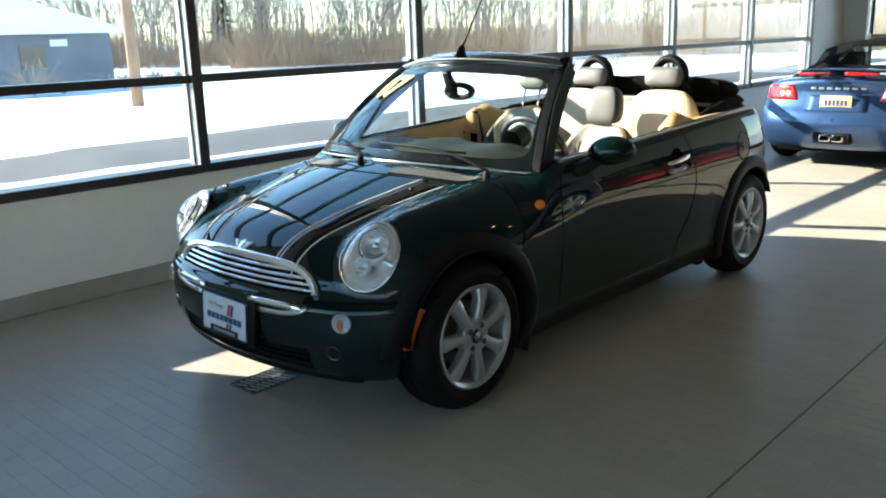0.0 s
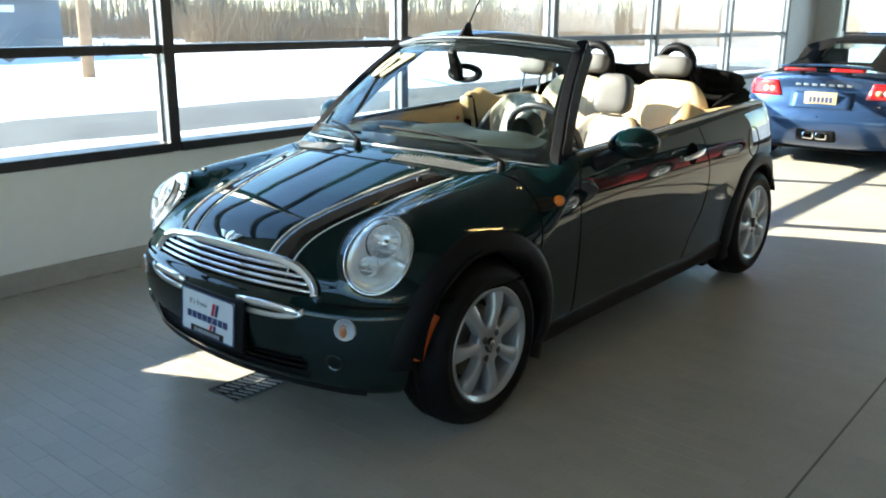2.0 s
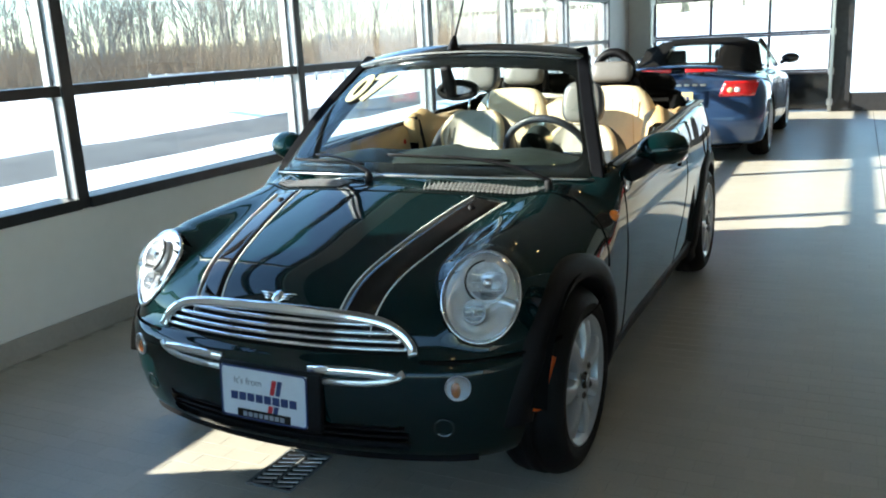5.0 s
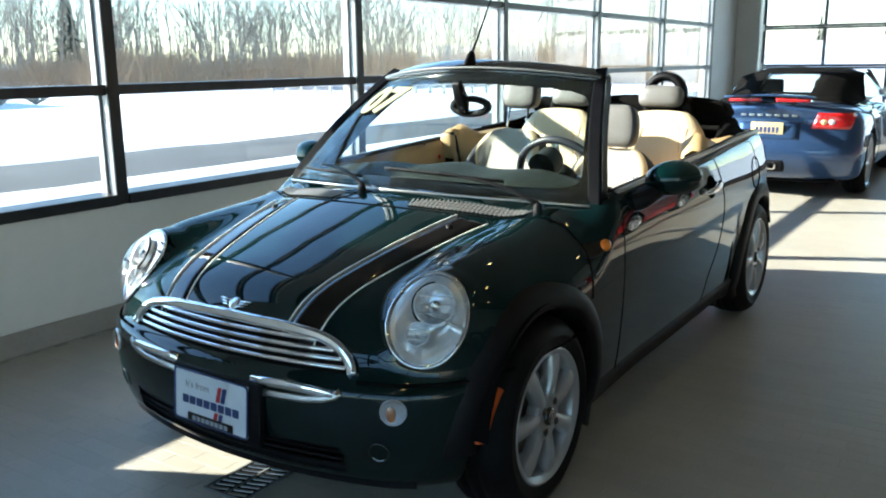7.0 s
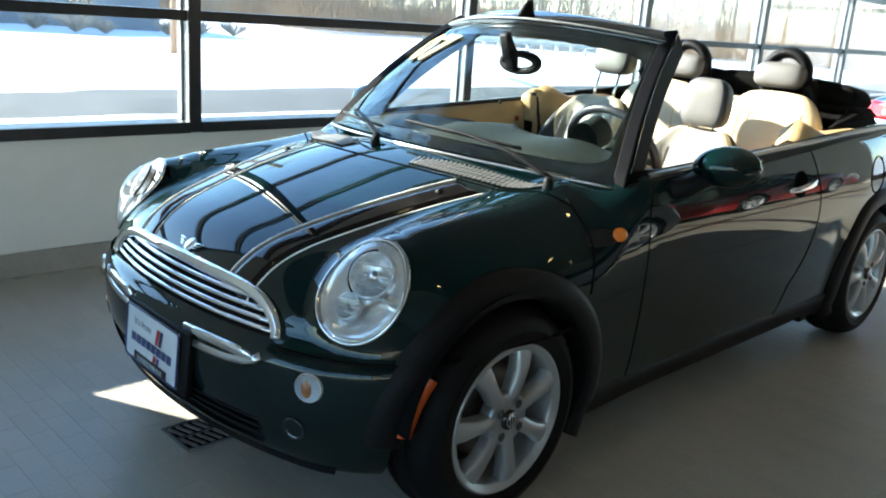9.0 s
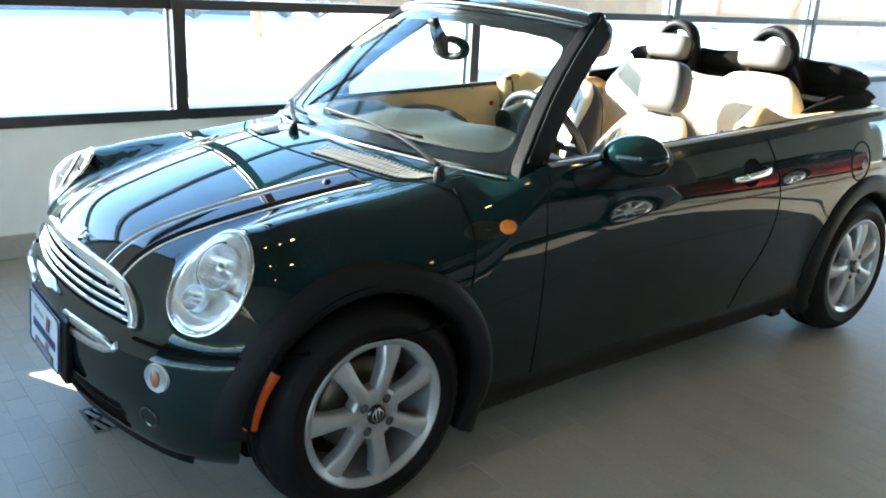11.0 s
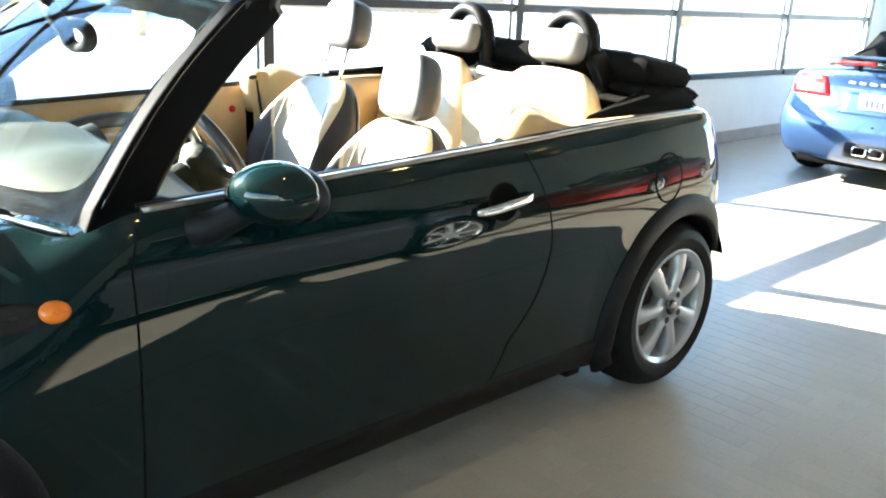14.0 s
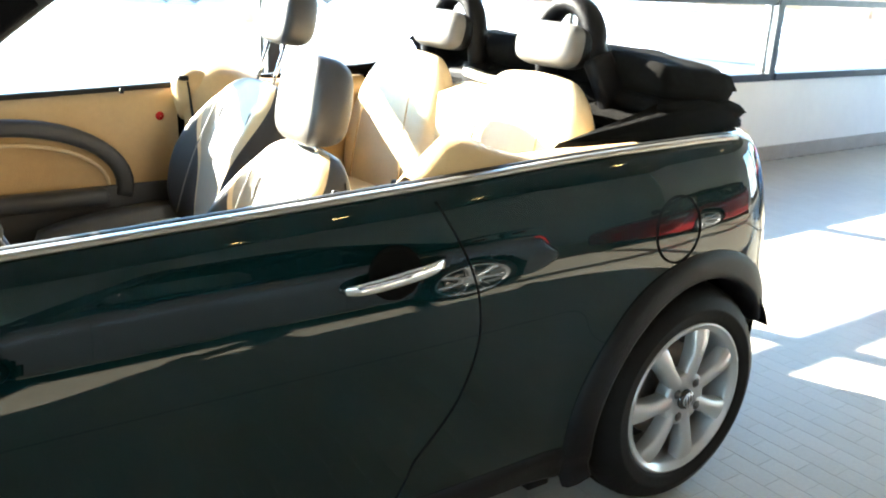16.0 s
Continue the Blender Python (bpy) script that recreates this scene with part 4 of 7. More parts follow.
def wheel(parent, x, y, z, radius=0.304, width=0.20, rim_r=0.200, spokes=7, spin=0.0, cap=True):
    """Alloy wheel: spoked rim, with tyre, barrel, disc and cap under it."""
    s = 1 if x > 0 else -1
    m = Matrix.Translation((x, y, z)) @ Matrix.Rotation(radians(90 * s), 4, 'Y') @ Matrix.Rotation(spin, 4, 'Z')
    bm = bmesh.new()
    # rim lip, and spokes that widen to the rim
    lathe(bm, [(rim_r + 0.009, -0.012), (rim_r + 0.0105, 0.002), (rim_r + 0.006, 0.007), (rim_r + 0.001, 0.0055), (rim_r - 0.002, 0.000), (rim_r - 0.011, -0.002), (rim_r - 0.016, -0.012), (rim_r - 0.021, -0.05), (rim_r - 0.028, -0.14)], 72)
    lathe(bm, [(0.001, -0.004), (0.030, -0.003), (0.052, -0.001), (0.066, 0.000), (0.0715, -0.002), (0.074, -0.012), (0.074, -0.04)], 40)
    bmesh.ops.recalc_face_normals(bm, faces=bm.faces)
    bmesh.ops.transform(bm, matrix=m, verts=bm.verts)
    w = part("wheel", bm, M["alloy"], parent, "silver alloy wheel with seven wide spokes")
    for k in range(spokes):
        a0 = 2 * math.pi * k / spokes
        rows = []
        bm = bmesh.new()
        for t in np.linspace(0, 1, 9):
            r = 0.050 + (rim_r - 0.060) * t
            hw = 0.0235 - 0.0035 * math.sin(math.pi * min(t * 1.3, 1)) + 0.030 * max(0, t - 0.55) ** 1.5
            hgt = -0.003 + 0.009 * math.sin(math.pi * (0.05 + 0.75 * t)) - 0.020 * max(0, t - 0.72)
            th = 0.034
            pr = [(-hw, -th), (-hw, hgt - 0.008), (-hw * 0.75, hgt), (0, hgt + 0.003), (hw * 0.75, hgt), (hw, hgt - 0.008), (hw, -th)]
            rows.append([bm.verts.new((r * math.cos(a0) - q[0] * math.sin(a0), r * math.sin(a0) + q[0] * math.cos(a0), q[1])) for q in pr])
        for A, B in zip(rows, rows[1:]):
            for i in range(len(A) - 1):
                bm.faces.new((B[i], B[i + 1], A[i + 1], A[i]))
        bmesh.ops.transform(bm, matrix=m, verts=bm.verts)
        part("spoke", bm, M["alloy"], w)
    bm = bmesh.new()
    n = 108
    prof = [(rim_r + 0.002, -0.19), (rim_r + 0.05, -0.205), (radius - 0.030, -0.195), (radius - 0.008, -0.170), (radius, -0.140), (radius, -0.128), (radius - 0.008, -0.124), (radius - 0.008, -0.116), (radius, -0.112),
            (radius + 0.001, -0.085), (radius - 0.008, -0.081), (radius - 0.008, -0.073), (radius - 0.001, -0.069), (radius - 0.003, -0.048), (radius - 0.010, -0.028), (radius - 0.021, -0.010), (radius - 0.034, 0.002),
            (rim_r + 0.050, 0.010), (rim_r + 0.046, 0.0125), (rim_r + 0.042, 0.010), (rim_r + 0.022, 0.010), (rim_r + 0.011, 0.004), (rim_r + 0.004, -0.01)]
    rings = lathe(bm, prof, n)
    for q, dr in ((3, 0.003), (12, 0.0015), (13, 0.003), (14, 0.005), (15, 0.005)):
        for i, v in enumerate(rings[q]):
            if i % 2 == 0:
                f = (v.co.xy.length - dr) / v.co.xy.length
                v.co.x *= f
                v.co.y *= f
    bmesh.ops.recalc_face_normals(bm, faces=bm.faces)
    bmesh.ops.transform(bm, matrix=m, verts=bm.verts)
    part("tyre", bm, M["rubber"], w, "black road tyre with blocked shoulders")
    bm = bmesh.new()
    lathe(bm, [(0.001, -0.085), (0.055, -0.085), (0.06, -0.07), (0.128, -0.07), (0.130, -0.085), (0.06, -0.087)], 40)
    bmesh.ops.transform(bm, matrix=m, verts=bm.verts)
    part("brake_disc", bm, M["disc"], w)
    bm = bmesh.new()
    lathe(bm, [(rim_r - 0.028, -0.135), (rim_r - 0.030, -0.15), (0.05, -0.155), (0.001, -0.155)], 48)
    bmesh.ops.transform(bm, matrix=m, verts=bm.verts)
    part("barrel", bm, M["alloy_dark"], w)
    if cap:
        bm = bmesh.new()
        lathe(bm, [(0.001, 0.011), (0.024, 0.010), (0.028, 0.005), (0.028, 0.0)], 24)
        bmesh.ops.transform(bm, matrix=m, verts=bm.verts)
        part("centre_cap", bm, M["gloss_black"], w)
        bm = bmesh.new()
        lathe(bm, [(0.015, 0.0115), (0.018, 0.0125), (0.018, 0.0108)], 24)
        for q in (-1, 1):
            box(bm, (-0.022, q * 0.005 - 0.0015, 0.0112), (0.022, q * 0.005 + 0.0015, 0.0126))
        bmesh.ops.transform(bm, matrix=m, verts=bm.verts)
        part("cap_badge", bm, M["satin"], w)
        for k in range(4):
            a = math.pi / 4 + k * math.pi / 2
            bm = bmesh.new()
            mm = m @ Matrix.Translation((0.049 * math.cos(a), 0.049 * math.sin(a), 0.0))
            lathe(bm, [(0.013, 0.0075), (0.0125, 0.0078), (0.009, 0.004), (0.0075, 0.012), (0.001, 0.0125)], 14, mm)
            part("lug_bolt", bm, M["alloy_dark"], w)
    return w


# ---- the dark green convertible ----
car = thing("convertible_car", "dark green two-door convertible with its top folded down", "car")
c_w = curve([-0.7, -0.3, 0.0, 0.5, 1.2, 2.0, 2.45, 2.7, 2.9, 3.1], [0.715, 0.765, 0.792, 0.797, 0.802, 0.803, 0.798, 0.779, 0.738, 0.668])
c_zm = curve([0.12, 0.3, 0.48, 0.62, 0.75, 0.85, 0.93, 1.05], [-0.045, -0.010, 0, -0.005, -0.018, -0.035, -0.053, -0.085])
c_zd = curve([0.12, 0.28, 0.44, 0.56, 0.62, 0.68, 0.73, 0.78, 0.84, 0.90, 0.93, 1.05], [-0.085, -0.040, -0.0205, -0.0100, -0.0064, -0.005, -0.0064, -0.0115, -0.0225, -0.038, -0.048, -0.085])
c_yf = curve([0.12, 0.22, 0.32, 0.45, 0.488, 0.503, 0.520, 0.535, 0.60, 0.66, 0.78], [-0.49, -0.555, -0.588, -0.596, -0.594, -0.586, -0.566, -0.557, -0.545, -0.525, -0.45])
c_hb = curve([-0.7, -0.6, -0.55, -0.5, -0.45, -0.35, -0.2, 0.0, 0.2, 0.36, 0.5], [0.44, 0.575, 0.632, 0.672, 0.702, 0.742, 0.79, 0.842, 0.884, 0.903, 0.906])
c_hs = curve([0.3, 0.6, 1.05, 1.63, 2.2, 2.6, 2.9, 3.2], [0.890, 0.903, 0.921, 0.945, 0.970, 0.972, 0.955, 0.92])
c_yr = curve([0.12, 0.3, 0.5, 0.62, 0.75, 0.9, 1.0], [2.87, 2.97, 3.0, 2.985, 2.965, 2.925, 2.87])


def mini_f(P):
    x, y, z = np.abs(P[:, 0]), P[:, 1], P[:, 2]
    ease = lambda q, a, b: (lambda u: u * u * (3 - 2 * u))(np.clip((q - a) / (b - a), 0, 1))
    w = ease(y, 0.05, 0.95) * (1 - ease(y, 2.0, 2.2) * (1 - ease(z, 0.56, 0.70)))
    side = x - c_w(y) - (c_zm(z) * (1 - w) + c_zd(z) * w)
    front = c_yf(z) + 0.27 * x ** 2 + 0.13 * x ** 4 - y
    rear = y - c_yr(z) + 0.16 * x ** 2 + 0.15 * x ** 4
    t = np.clip((y - 0.30) / 0.35, 0, 1)
    t = t * t * (3 - 2 * t)
    top = z - ((c_hb(y) - 0.055 * (x / 0.5) ** 2) * (1 - t) + c_hs(y) * t)
    k = 0.13 * (1 - t) + 0.045 * t
    g = smax(smax(side, front, 0.20), rear, 0.18)
    g = smax(g, top * 0.9, k)
    g = smax(g, 0.185 - z, 0.07)
    # swollen lamp nacelles
    back = np.maximum(0, y + 0.212)
    e = np.sqrt(((x - 0.580) / 0.138) ** 2 + (np.minimum(0, y + 0.212) / 0.205) ** 2 + ((z - 0.634 - 0.24 * back) / 0.155) ** 2) - 1
    e = e * 0.16 + 0.09 * ease(y, -0.2, 0.30) + 0.25 * np.maximum(0, y - 0.3)
    kb = 0.06 + 0.04 * ease(y, -0.2, 0.10)
    h = np.maximum(kb - np.abs(g - e), 0) / kb
    return np.minimum(g, e) - h * h * kb * 0.25


mini = Body(mini_f, (0, -0.12, 0.40), (0, 2.52, 0.40))
V, F, caps, N = mini.shell(64, 230, 300)
C = V[F].mean(1)
ax_, cy, cz = np.abs(C[:, 0]), C[:, 1], C[:, 2]
FW, RW, WZ = 0.0, 2.467, 0.305
HL_C, HL_N = np.array((0.588, -0.325, 0.652)), np.array((0.30, -0.80, 0.54))
HL_N /= np.linalg.norm(HL_N)
HL_V = np.array((-0.02, 0.56, 0.83)); HL_V -= HL_N * HL_V.dot(HL_N); HL_V /= np.linalg.norm(HL_V)
HL_U = np.cross(HL_V, HL_N)
HL_A, HL_B = 0.106, 0.133
which = np.full(len(F), 1)                                                   # 1 body shell
shut_y = 0.30 + 0.05 * np.clip((cz - 0.6) / 0.25, 0, 1)
which[(cy < np.where(cz > 0.80, 0.12 + 0.235 * (ax_ / 0.68) ** 2, shut_y)) & (cz > 0.515)] = 2     # bonnet
which[(cy < -0.20) & (cz <= 0.515)] = 3                                        # front bumper
which[(cy > 2.80) & (cz < 0.56)] = 4                                           # rear bumper
for sgn, k in ((1, 5), (-1, 6)):
    door_r = 1.665 + 0.105 * np.sin(np.clip((0.93 - cz) / 0.55, 0, 1) * math.pi) - 0.11 * np.clip((0.50 - cz) / 0.3, 0, 1) ** 1.5
    which[(C[:, 0] * sgn > 0.5) & (cy > 0.575) & (cy < door_r) & (cz > 0.27)] = k
for yy in (FW, RW):
    which[((cy - yy) ** 2 + (cz - WZ) ** 2 < 0.345 ** 2) & (ax_ > 0.52) & (cz < 0.70)] = 0
y_glass = 0.29 + 0.225 * (ax_ / 0.7) ** 2
which[(cz > 0.84) & (cy > y_glass + 0.03) & (cy < 2.62) & (ax_ < 0.715 - 0.045 * np.clip((cy - 2.2) / 0.4, 0, 1))] = 0
for sgn in (1, -1):
    hc = HL_C * (sgn, 1, 1)
    u, v, nn = HL_U * (sgn, 1, 1), HL_V * (sgn, 1, 1), HL_N * (sgn, 1, 1)
    d = C - hc
    which[((d @ u / HL_A) ** 2 + (d @ v / HL_B) ** 2 < 1.03) & (np.abs(d @ nn) < 0.12)] = 0
which[(cz > 0.545) & (cz < 0.622 - 0.02 * (ax_ / 0.4) ** 2 - 0.09 * np.clip((ax_ - 0.34) / 0.1, 0, 1)) & (ax_ < 0.435) & (cy < -0.38)] = 0
which[(cz > 0.245) & (cz < 0.325) & (ax_ < 0.43) & (cy < -0.38)] = 0
shell_parts(V, F, N, which, {k: M["green"] for k in range(1, 7)}, car,
            {1: "body_shell", 2: "bonnet", 3: "front_bumper", 4: "rear_bumper", 5: "door", 6: "door"}, {2: "dark green bonnet with twin black stripes"})

# near-black block for the shade in the dark cavities behind the openings
bm = bmesh.new()
box(bm, (-0.46, -0.40, 0.22), (0.46, -0.20, 0.66), 0.02)
part("radiator", bm, M["void"], car)

# panel joints
for s in (1, -1):
    X = 1.2 * s
    zz = np.linspace(0.915, 0.26, 40)
    yr = 1.665 + 0.105 * np.sin(np.clip((0.93 - zz) / 0.55, 0, 1) * math.pi) - 0.11 * np.clip((0.50 - zz) / 0.3, 0, 1) ** 1.5
    ribbon(mini, np.array([(X, a, b) for a, b in zip(yr, zz)]), (-s, 0, 0), 0.0025, M["void"], car)
    zz = np.linspace(0.875, 0.26, 30)
    ribbon(mini, np.array([(X, 0.575 + 0.03 * max(0, (b - 0.8) / 0.1), b) for b in zz]), (-s, 0, 0), 0.0025, M["void"], car)
    zz = np.linspace(0.835, 0.60, 24)
    ribbon(mini, np.array([(X, 0.30 + 0.05 * min(1, max(0, (b - 0.6) / 0.25)), b) for b in zz]), (-s, 0, 0), 0.0034, M["void"], car)
    aa = np.linspace(0, 2 * math.pi, 49)
    ribbon(mini, np.array([(X, 2.352 + 0.078 * math.cos(a), 0.777 + 0.078 * math.sin(a)) for a in aa]), (-s, 0, 0), 0.0034, M["void"], car, "fuel_flap_gap") if s > 0 else None
    # bumper to bonnet joint, from the grille round the corner to the arch
    th = np.linspace(0.80, 1.92, 40)
    ribbon(mini, np.array([(s * 1.2 * math.sin(a), -0.05 - 1.2 * math.cos(a), 0.513) for a in th]), np.array([(-s * math.sin(a), math.cos(a), 0.0) for a in th]), 0.0055, M["void"], car)
xx = np.linspace(-0.66, 0.66, 50)
ribbon(mini, np.array([(a, 0.12 + 0.235 * (a / 0.68) ** 2, 1.3) for a in xx]), (0, 0, -1), 0.0032, M["void"], car)


def strip_on_top(x_of, y0, y1, half, lift, material, name, n=60, m=5):
    S = np.array([[(x_of(y) + half * (2 * j / (m - 1) - 1), y, 1.3) for j in range(m)] for y in np.linspace(y0, y1, n)])
    return patch(mini, S, (0, 0, -1), lift, material, car, name, 0.002)


for s in (1, -1):
    def cx_(y, s=s):
        return s * (0.268 + 0.155 * (y + 0.49) / 0.71)
    strip_on_top(cx_, -0.505, 0.17, 0.050, 0.0022, M["stripe"], "bonnet_stripe")
    for o in (-0.054, 0.054):
        strip_on_top(lambda y, s=s, o=o: s * (0.268 + o + (0.155 + 0.10 * o) * (y + 0.49) / 0.71), -0.507, 0.178, 0.0017, 0.0026, M["pinline"], "stripe_line", m=3)

# wheel arch and sill cladding
for s in (1, -1):
    for yy in (FW, RW):
        ang = np.radians(np.linspace(27, 203, 60) if yy == RW else np.linspace(-26, 180, 60))
        rows = []
        for r, o in ((0.328, -0.09), (0.327, -0.004), (0.331, 0.012), (0.342, 0.0175), (0.378, 0.0165), (0.398, 0.010), (0.404, -0.004)):
            S = np.array([(1.2 * s, yy + r * math.cos(a), max(0.215, WZ + r * math.sin(a))) for a in ang])
            P = mini.cast(S, (-s, 0, 0))
            bad = np.abs(P[:, 0]) < 0.60
            P[bad, 0] = s * 0.70
            P[:, 0] += s * o
            P[:, 2] = WZ + r * np.sin(ang)
            rows.append(P)
        V2 = np.concatenate(rows)
        k = len(ang)
        F2 = [(i * k + j, i * k + j + 1, (i + 1) * k + j + 1, (i + 1) * k + j) for i in range(6) for j in range(k - 1)]
        ob = from_arrays("wheel_arch_trim", V2, F2, M["plastic"], car, "black grained plastic arch trim")
        # wheel well liner, near-black so that the well's shade is in its colour
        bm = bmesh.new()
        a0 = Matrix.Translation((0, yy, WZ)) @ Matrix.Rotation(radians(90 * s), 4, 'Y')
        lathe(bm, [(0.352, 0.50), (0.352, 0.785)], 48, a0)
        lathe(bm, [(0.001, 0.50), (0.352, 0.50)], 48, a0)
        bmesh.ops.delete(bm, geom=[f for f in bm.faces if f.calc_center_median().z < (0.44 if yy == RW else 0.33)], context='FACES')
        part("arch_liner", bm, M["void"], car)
    ys = np.linspace(0.36, 2.11, 40)
    rows = []
    for z, o in ((0.150, -0.075), (0.158, -0.045), (0.185, -0.016), (0.235, 0.003), (0.268, 0.006), (0.275, -0.002)):
        P = mini.cast(np.array([(1.2 * s, y, max(0.24, z)) for y in ys]), (-s, 0, 0))
        P[:, 0] += s * o
        P[:, 2] = z
        rows.append(P)
    V2 = np.concatenate(rows)
    k = len(ys)
    from_arrays("sill_trim", V2, [(i * k + j, i * k + j + 1, (i + 1) * k + j + 1, (i + 1) * k + j) for i in range(5) for j in range(k - 1)], M["plastic"], car, "black plastic sill trim")

# headlamps
for s in (1, -1):
    g = np.array((s, 1, 1))
    c, u, v, nn = HL_C * g, HL_U * g, HL_V * g, HL_N * g
    t = np.linspace(0, 2 * math.pi, 65)[:-1]
    S = np.array([c + nn * 0.35 + u * HL_A * math.cos(a) + v * HL_B * math.sin(a) for a in t])
    R = mini.cast(S, -nn)
    bm = bmesh.new()
    sweep(bm, [Vector(p) for p in R], rrect(0.014, 0.012, 0.005), closed=True)
    lamp = part("headlight", bm, M["chrome"], car, "large oval headlight with a chrome rim")
    S2, rr = disc_grid(c + nn * 0.35, u, v, HL_A * 0.97, HL_B * 0.97)
    patch(mini, S2, -nn, 0.004 + 0.012 * (1 - rr ** 2), M["lens"], lamp, "lens", 0.0).visible_shadow = False
    S3, rr = disc_grid(c + nn * 0.35, u, v, HL_A * 0.985, HL_B * 0.985, nr=14)
    depth = -0.004 - 0.050 * np.clip((0.90 - rr) * 2.6, 0, 1) ** 0.8
    patch(mini, S3, -nn, depth, M["lamp_shell"], lamp, "reflector", 0.0)
    base = mini.cast(np.array([c + nn * 0.35]), -nn)[0]
    for du, dv, rad, hood in ((0.012, 0.040, 0.058, True), (-0.010, -0.050, 0.033, False)):
        mm = Matrix.Translation(Vector(base - nn * 0.044 + u * du + v * dv)) @ Vector(nn).to_track_quat('Z', 'Y').to_matrix().to_4x4()
        bm = bmesh.new()
        lathe(bm, [(0.001, -0.020), (rad * 0.35, -0.017), (rad * 0.70, -0.006), (rad * 0.93, 0.016), (rad, 0.020), (rad * 1.03, 0.012), (rad * 1.03, -0.004)], 30, mm)
        part("lamp_bowl", bm, M["lamp_facet"], lamp)
        if hood:
            # dark slot round the inner edge of the upper bowl, and a bright cap over the bulb
            bm = bmesh.new()
            sweep(bm, [mm @ Vector((rad * 1.06 * math.cos(a), rad * 1.06 * math.sin(a), 0.014)) for a in np.linspace(radians(95) if s > 0 else radians(-55), radians(235) if s > 0 else radians(85), 22)], circle(0.0032, 6))
            part("bowl_slot", bm, M["void"], lamp)
        bm = bmesh.new()
        lathe(bm, [(0.001, 0.016), (rad * 0.22, 0.013), (rad * 0.30, 0.002), (rad * 0.30, -0.018)], 16, mm)
        part("bulb_shield", bm, M["chrome"], lamp)
        bm = bmesh.new()
        for q in (-1, 0, 1):
            box(bm, (-rad * 0.75, q * rad * 0.42 - 0.0018, 0.006), (rad * 0.75, q * rad * 0.42 + 0.0018, 0.010), 0.0, mm)
        part("bowl_rib", bm, M["lamp_facet"], lamp)

# grille: chrome surround and blades
def on_nose(pts):
    S = np.array([(x, -1.2, z) for x, z in pts])
    return [Vector(p) for p in mini.cast(S, (0, 1, 0), 1.6, 80)]


outline = [(-0.452, 0.530), (-0.440, 0.556), (-0.408, 0.588), (-0.35, 0.612), (-0.25, 0.625), (-0.12, 0.630), (0, 0.632)]
outline = outline + [(-a, b) for a, b in outline[-2::-1]]
ol = [(p.x, p.y) for p in spline([(a, b, 0) for a, b in outline], 5)]
bm = bmesh.new()
pts = on_nose(ol)
sweep(bm, [p + Vector((0, -0.006, 0)) for p in pts], rrect(0.032, 0.026, 0.010), up=(0, -1, 0.4))
grille = part("grille", bm, M["chrome"], car, "chrome grille surround with polished horizontal bars")
# near-black sheet on the nose paints the shade between the bars
S = np.array([[(x, -1.2, 0.528 + (np.interp(x, [a for a, b in ol], [b for a, b in ol]) - 0.532) * q) for q in np.linspace(0, 1, 8)] for x in np.linspace(-0.440, 0.440, 40)])
patch(mini, S, (0, 1, 0), 0.0018, M["void"], grille, "grille_recess", 0.0)
for z, hw in ((0.606, 0.330), (0.585, 0.385), (0.564, 0.412), (0.543, 0.428)):
    bm = bmesh.new()
    P = mini.cast(np.array([(x, -1.2, z) for x in np.linspace(-hw, hw, 31)]), (0, 1, 0), 1.6, 80)
    sweep(bm, [Vector(p) + Vector((0, -0.003, 0)) for p in P], [(-0.0072, 0.0), (-0.0050, 0.0075), (0.0025, 0.009), (0.0066, 0.003), (0.0072, -0.0045), (-0.0066, -0.006)], up=(0, -1, 0.25))
    part("grille_bar", bm, M["chrome"], grille)
for x in np.linspace(-0.36, 0.36, 7):
    p = on_nose([(x, 0.585)])[0]
    bm = bmesh.new()
    box(bm, (x - 0.004, p.y + 0.014, 0.535), (x + 0.004, p.y + 0.04, 0.622 - 0.08 * (x / 0.45) ** 2))
    part("grille_brace", bm, M["plastic"], grille, smooth=False)
# winged bonnet badge
p = mini.cast(np.array([(0, -0.484, 1.3)]), (0, 0, -1))[0]
nn = Vector(mini.normal(p)[0])
mm = Matrix.Translation(Vector(p) + nn * 0.003) @ nn.to_track_quat('Z', 'Y').to_matrix().to_4x4()
bm = bmesh.new()
lathe(bm, [(0.001, 0.006), (0.014, 0.006), (0.020, 0.004), (0.021, 0.0)], 20, mm)
badge = part("bonnet_badge", bm, M["chrome"], car, "small chrome winged badge")
for s in (1, -1):
    bm = bmesh.new()
    for k in range(3):
        sweep(bm, [mm @ Vector((s * 0.018, 0.008 - 0.008 * k, 0.003)), mm @ Vector((s * (0.062 - 0.010 * k), 0.012 - 0.009 * k, 0.002))], rrect(0.006, 0.004, 0.0015, 1))
    part("wing", bm, M["chrome"], badge)

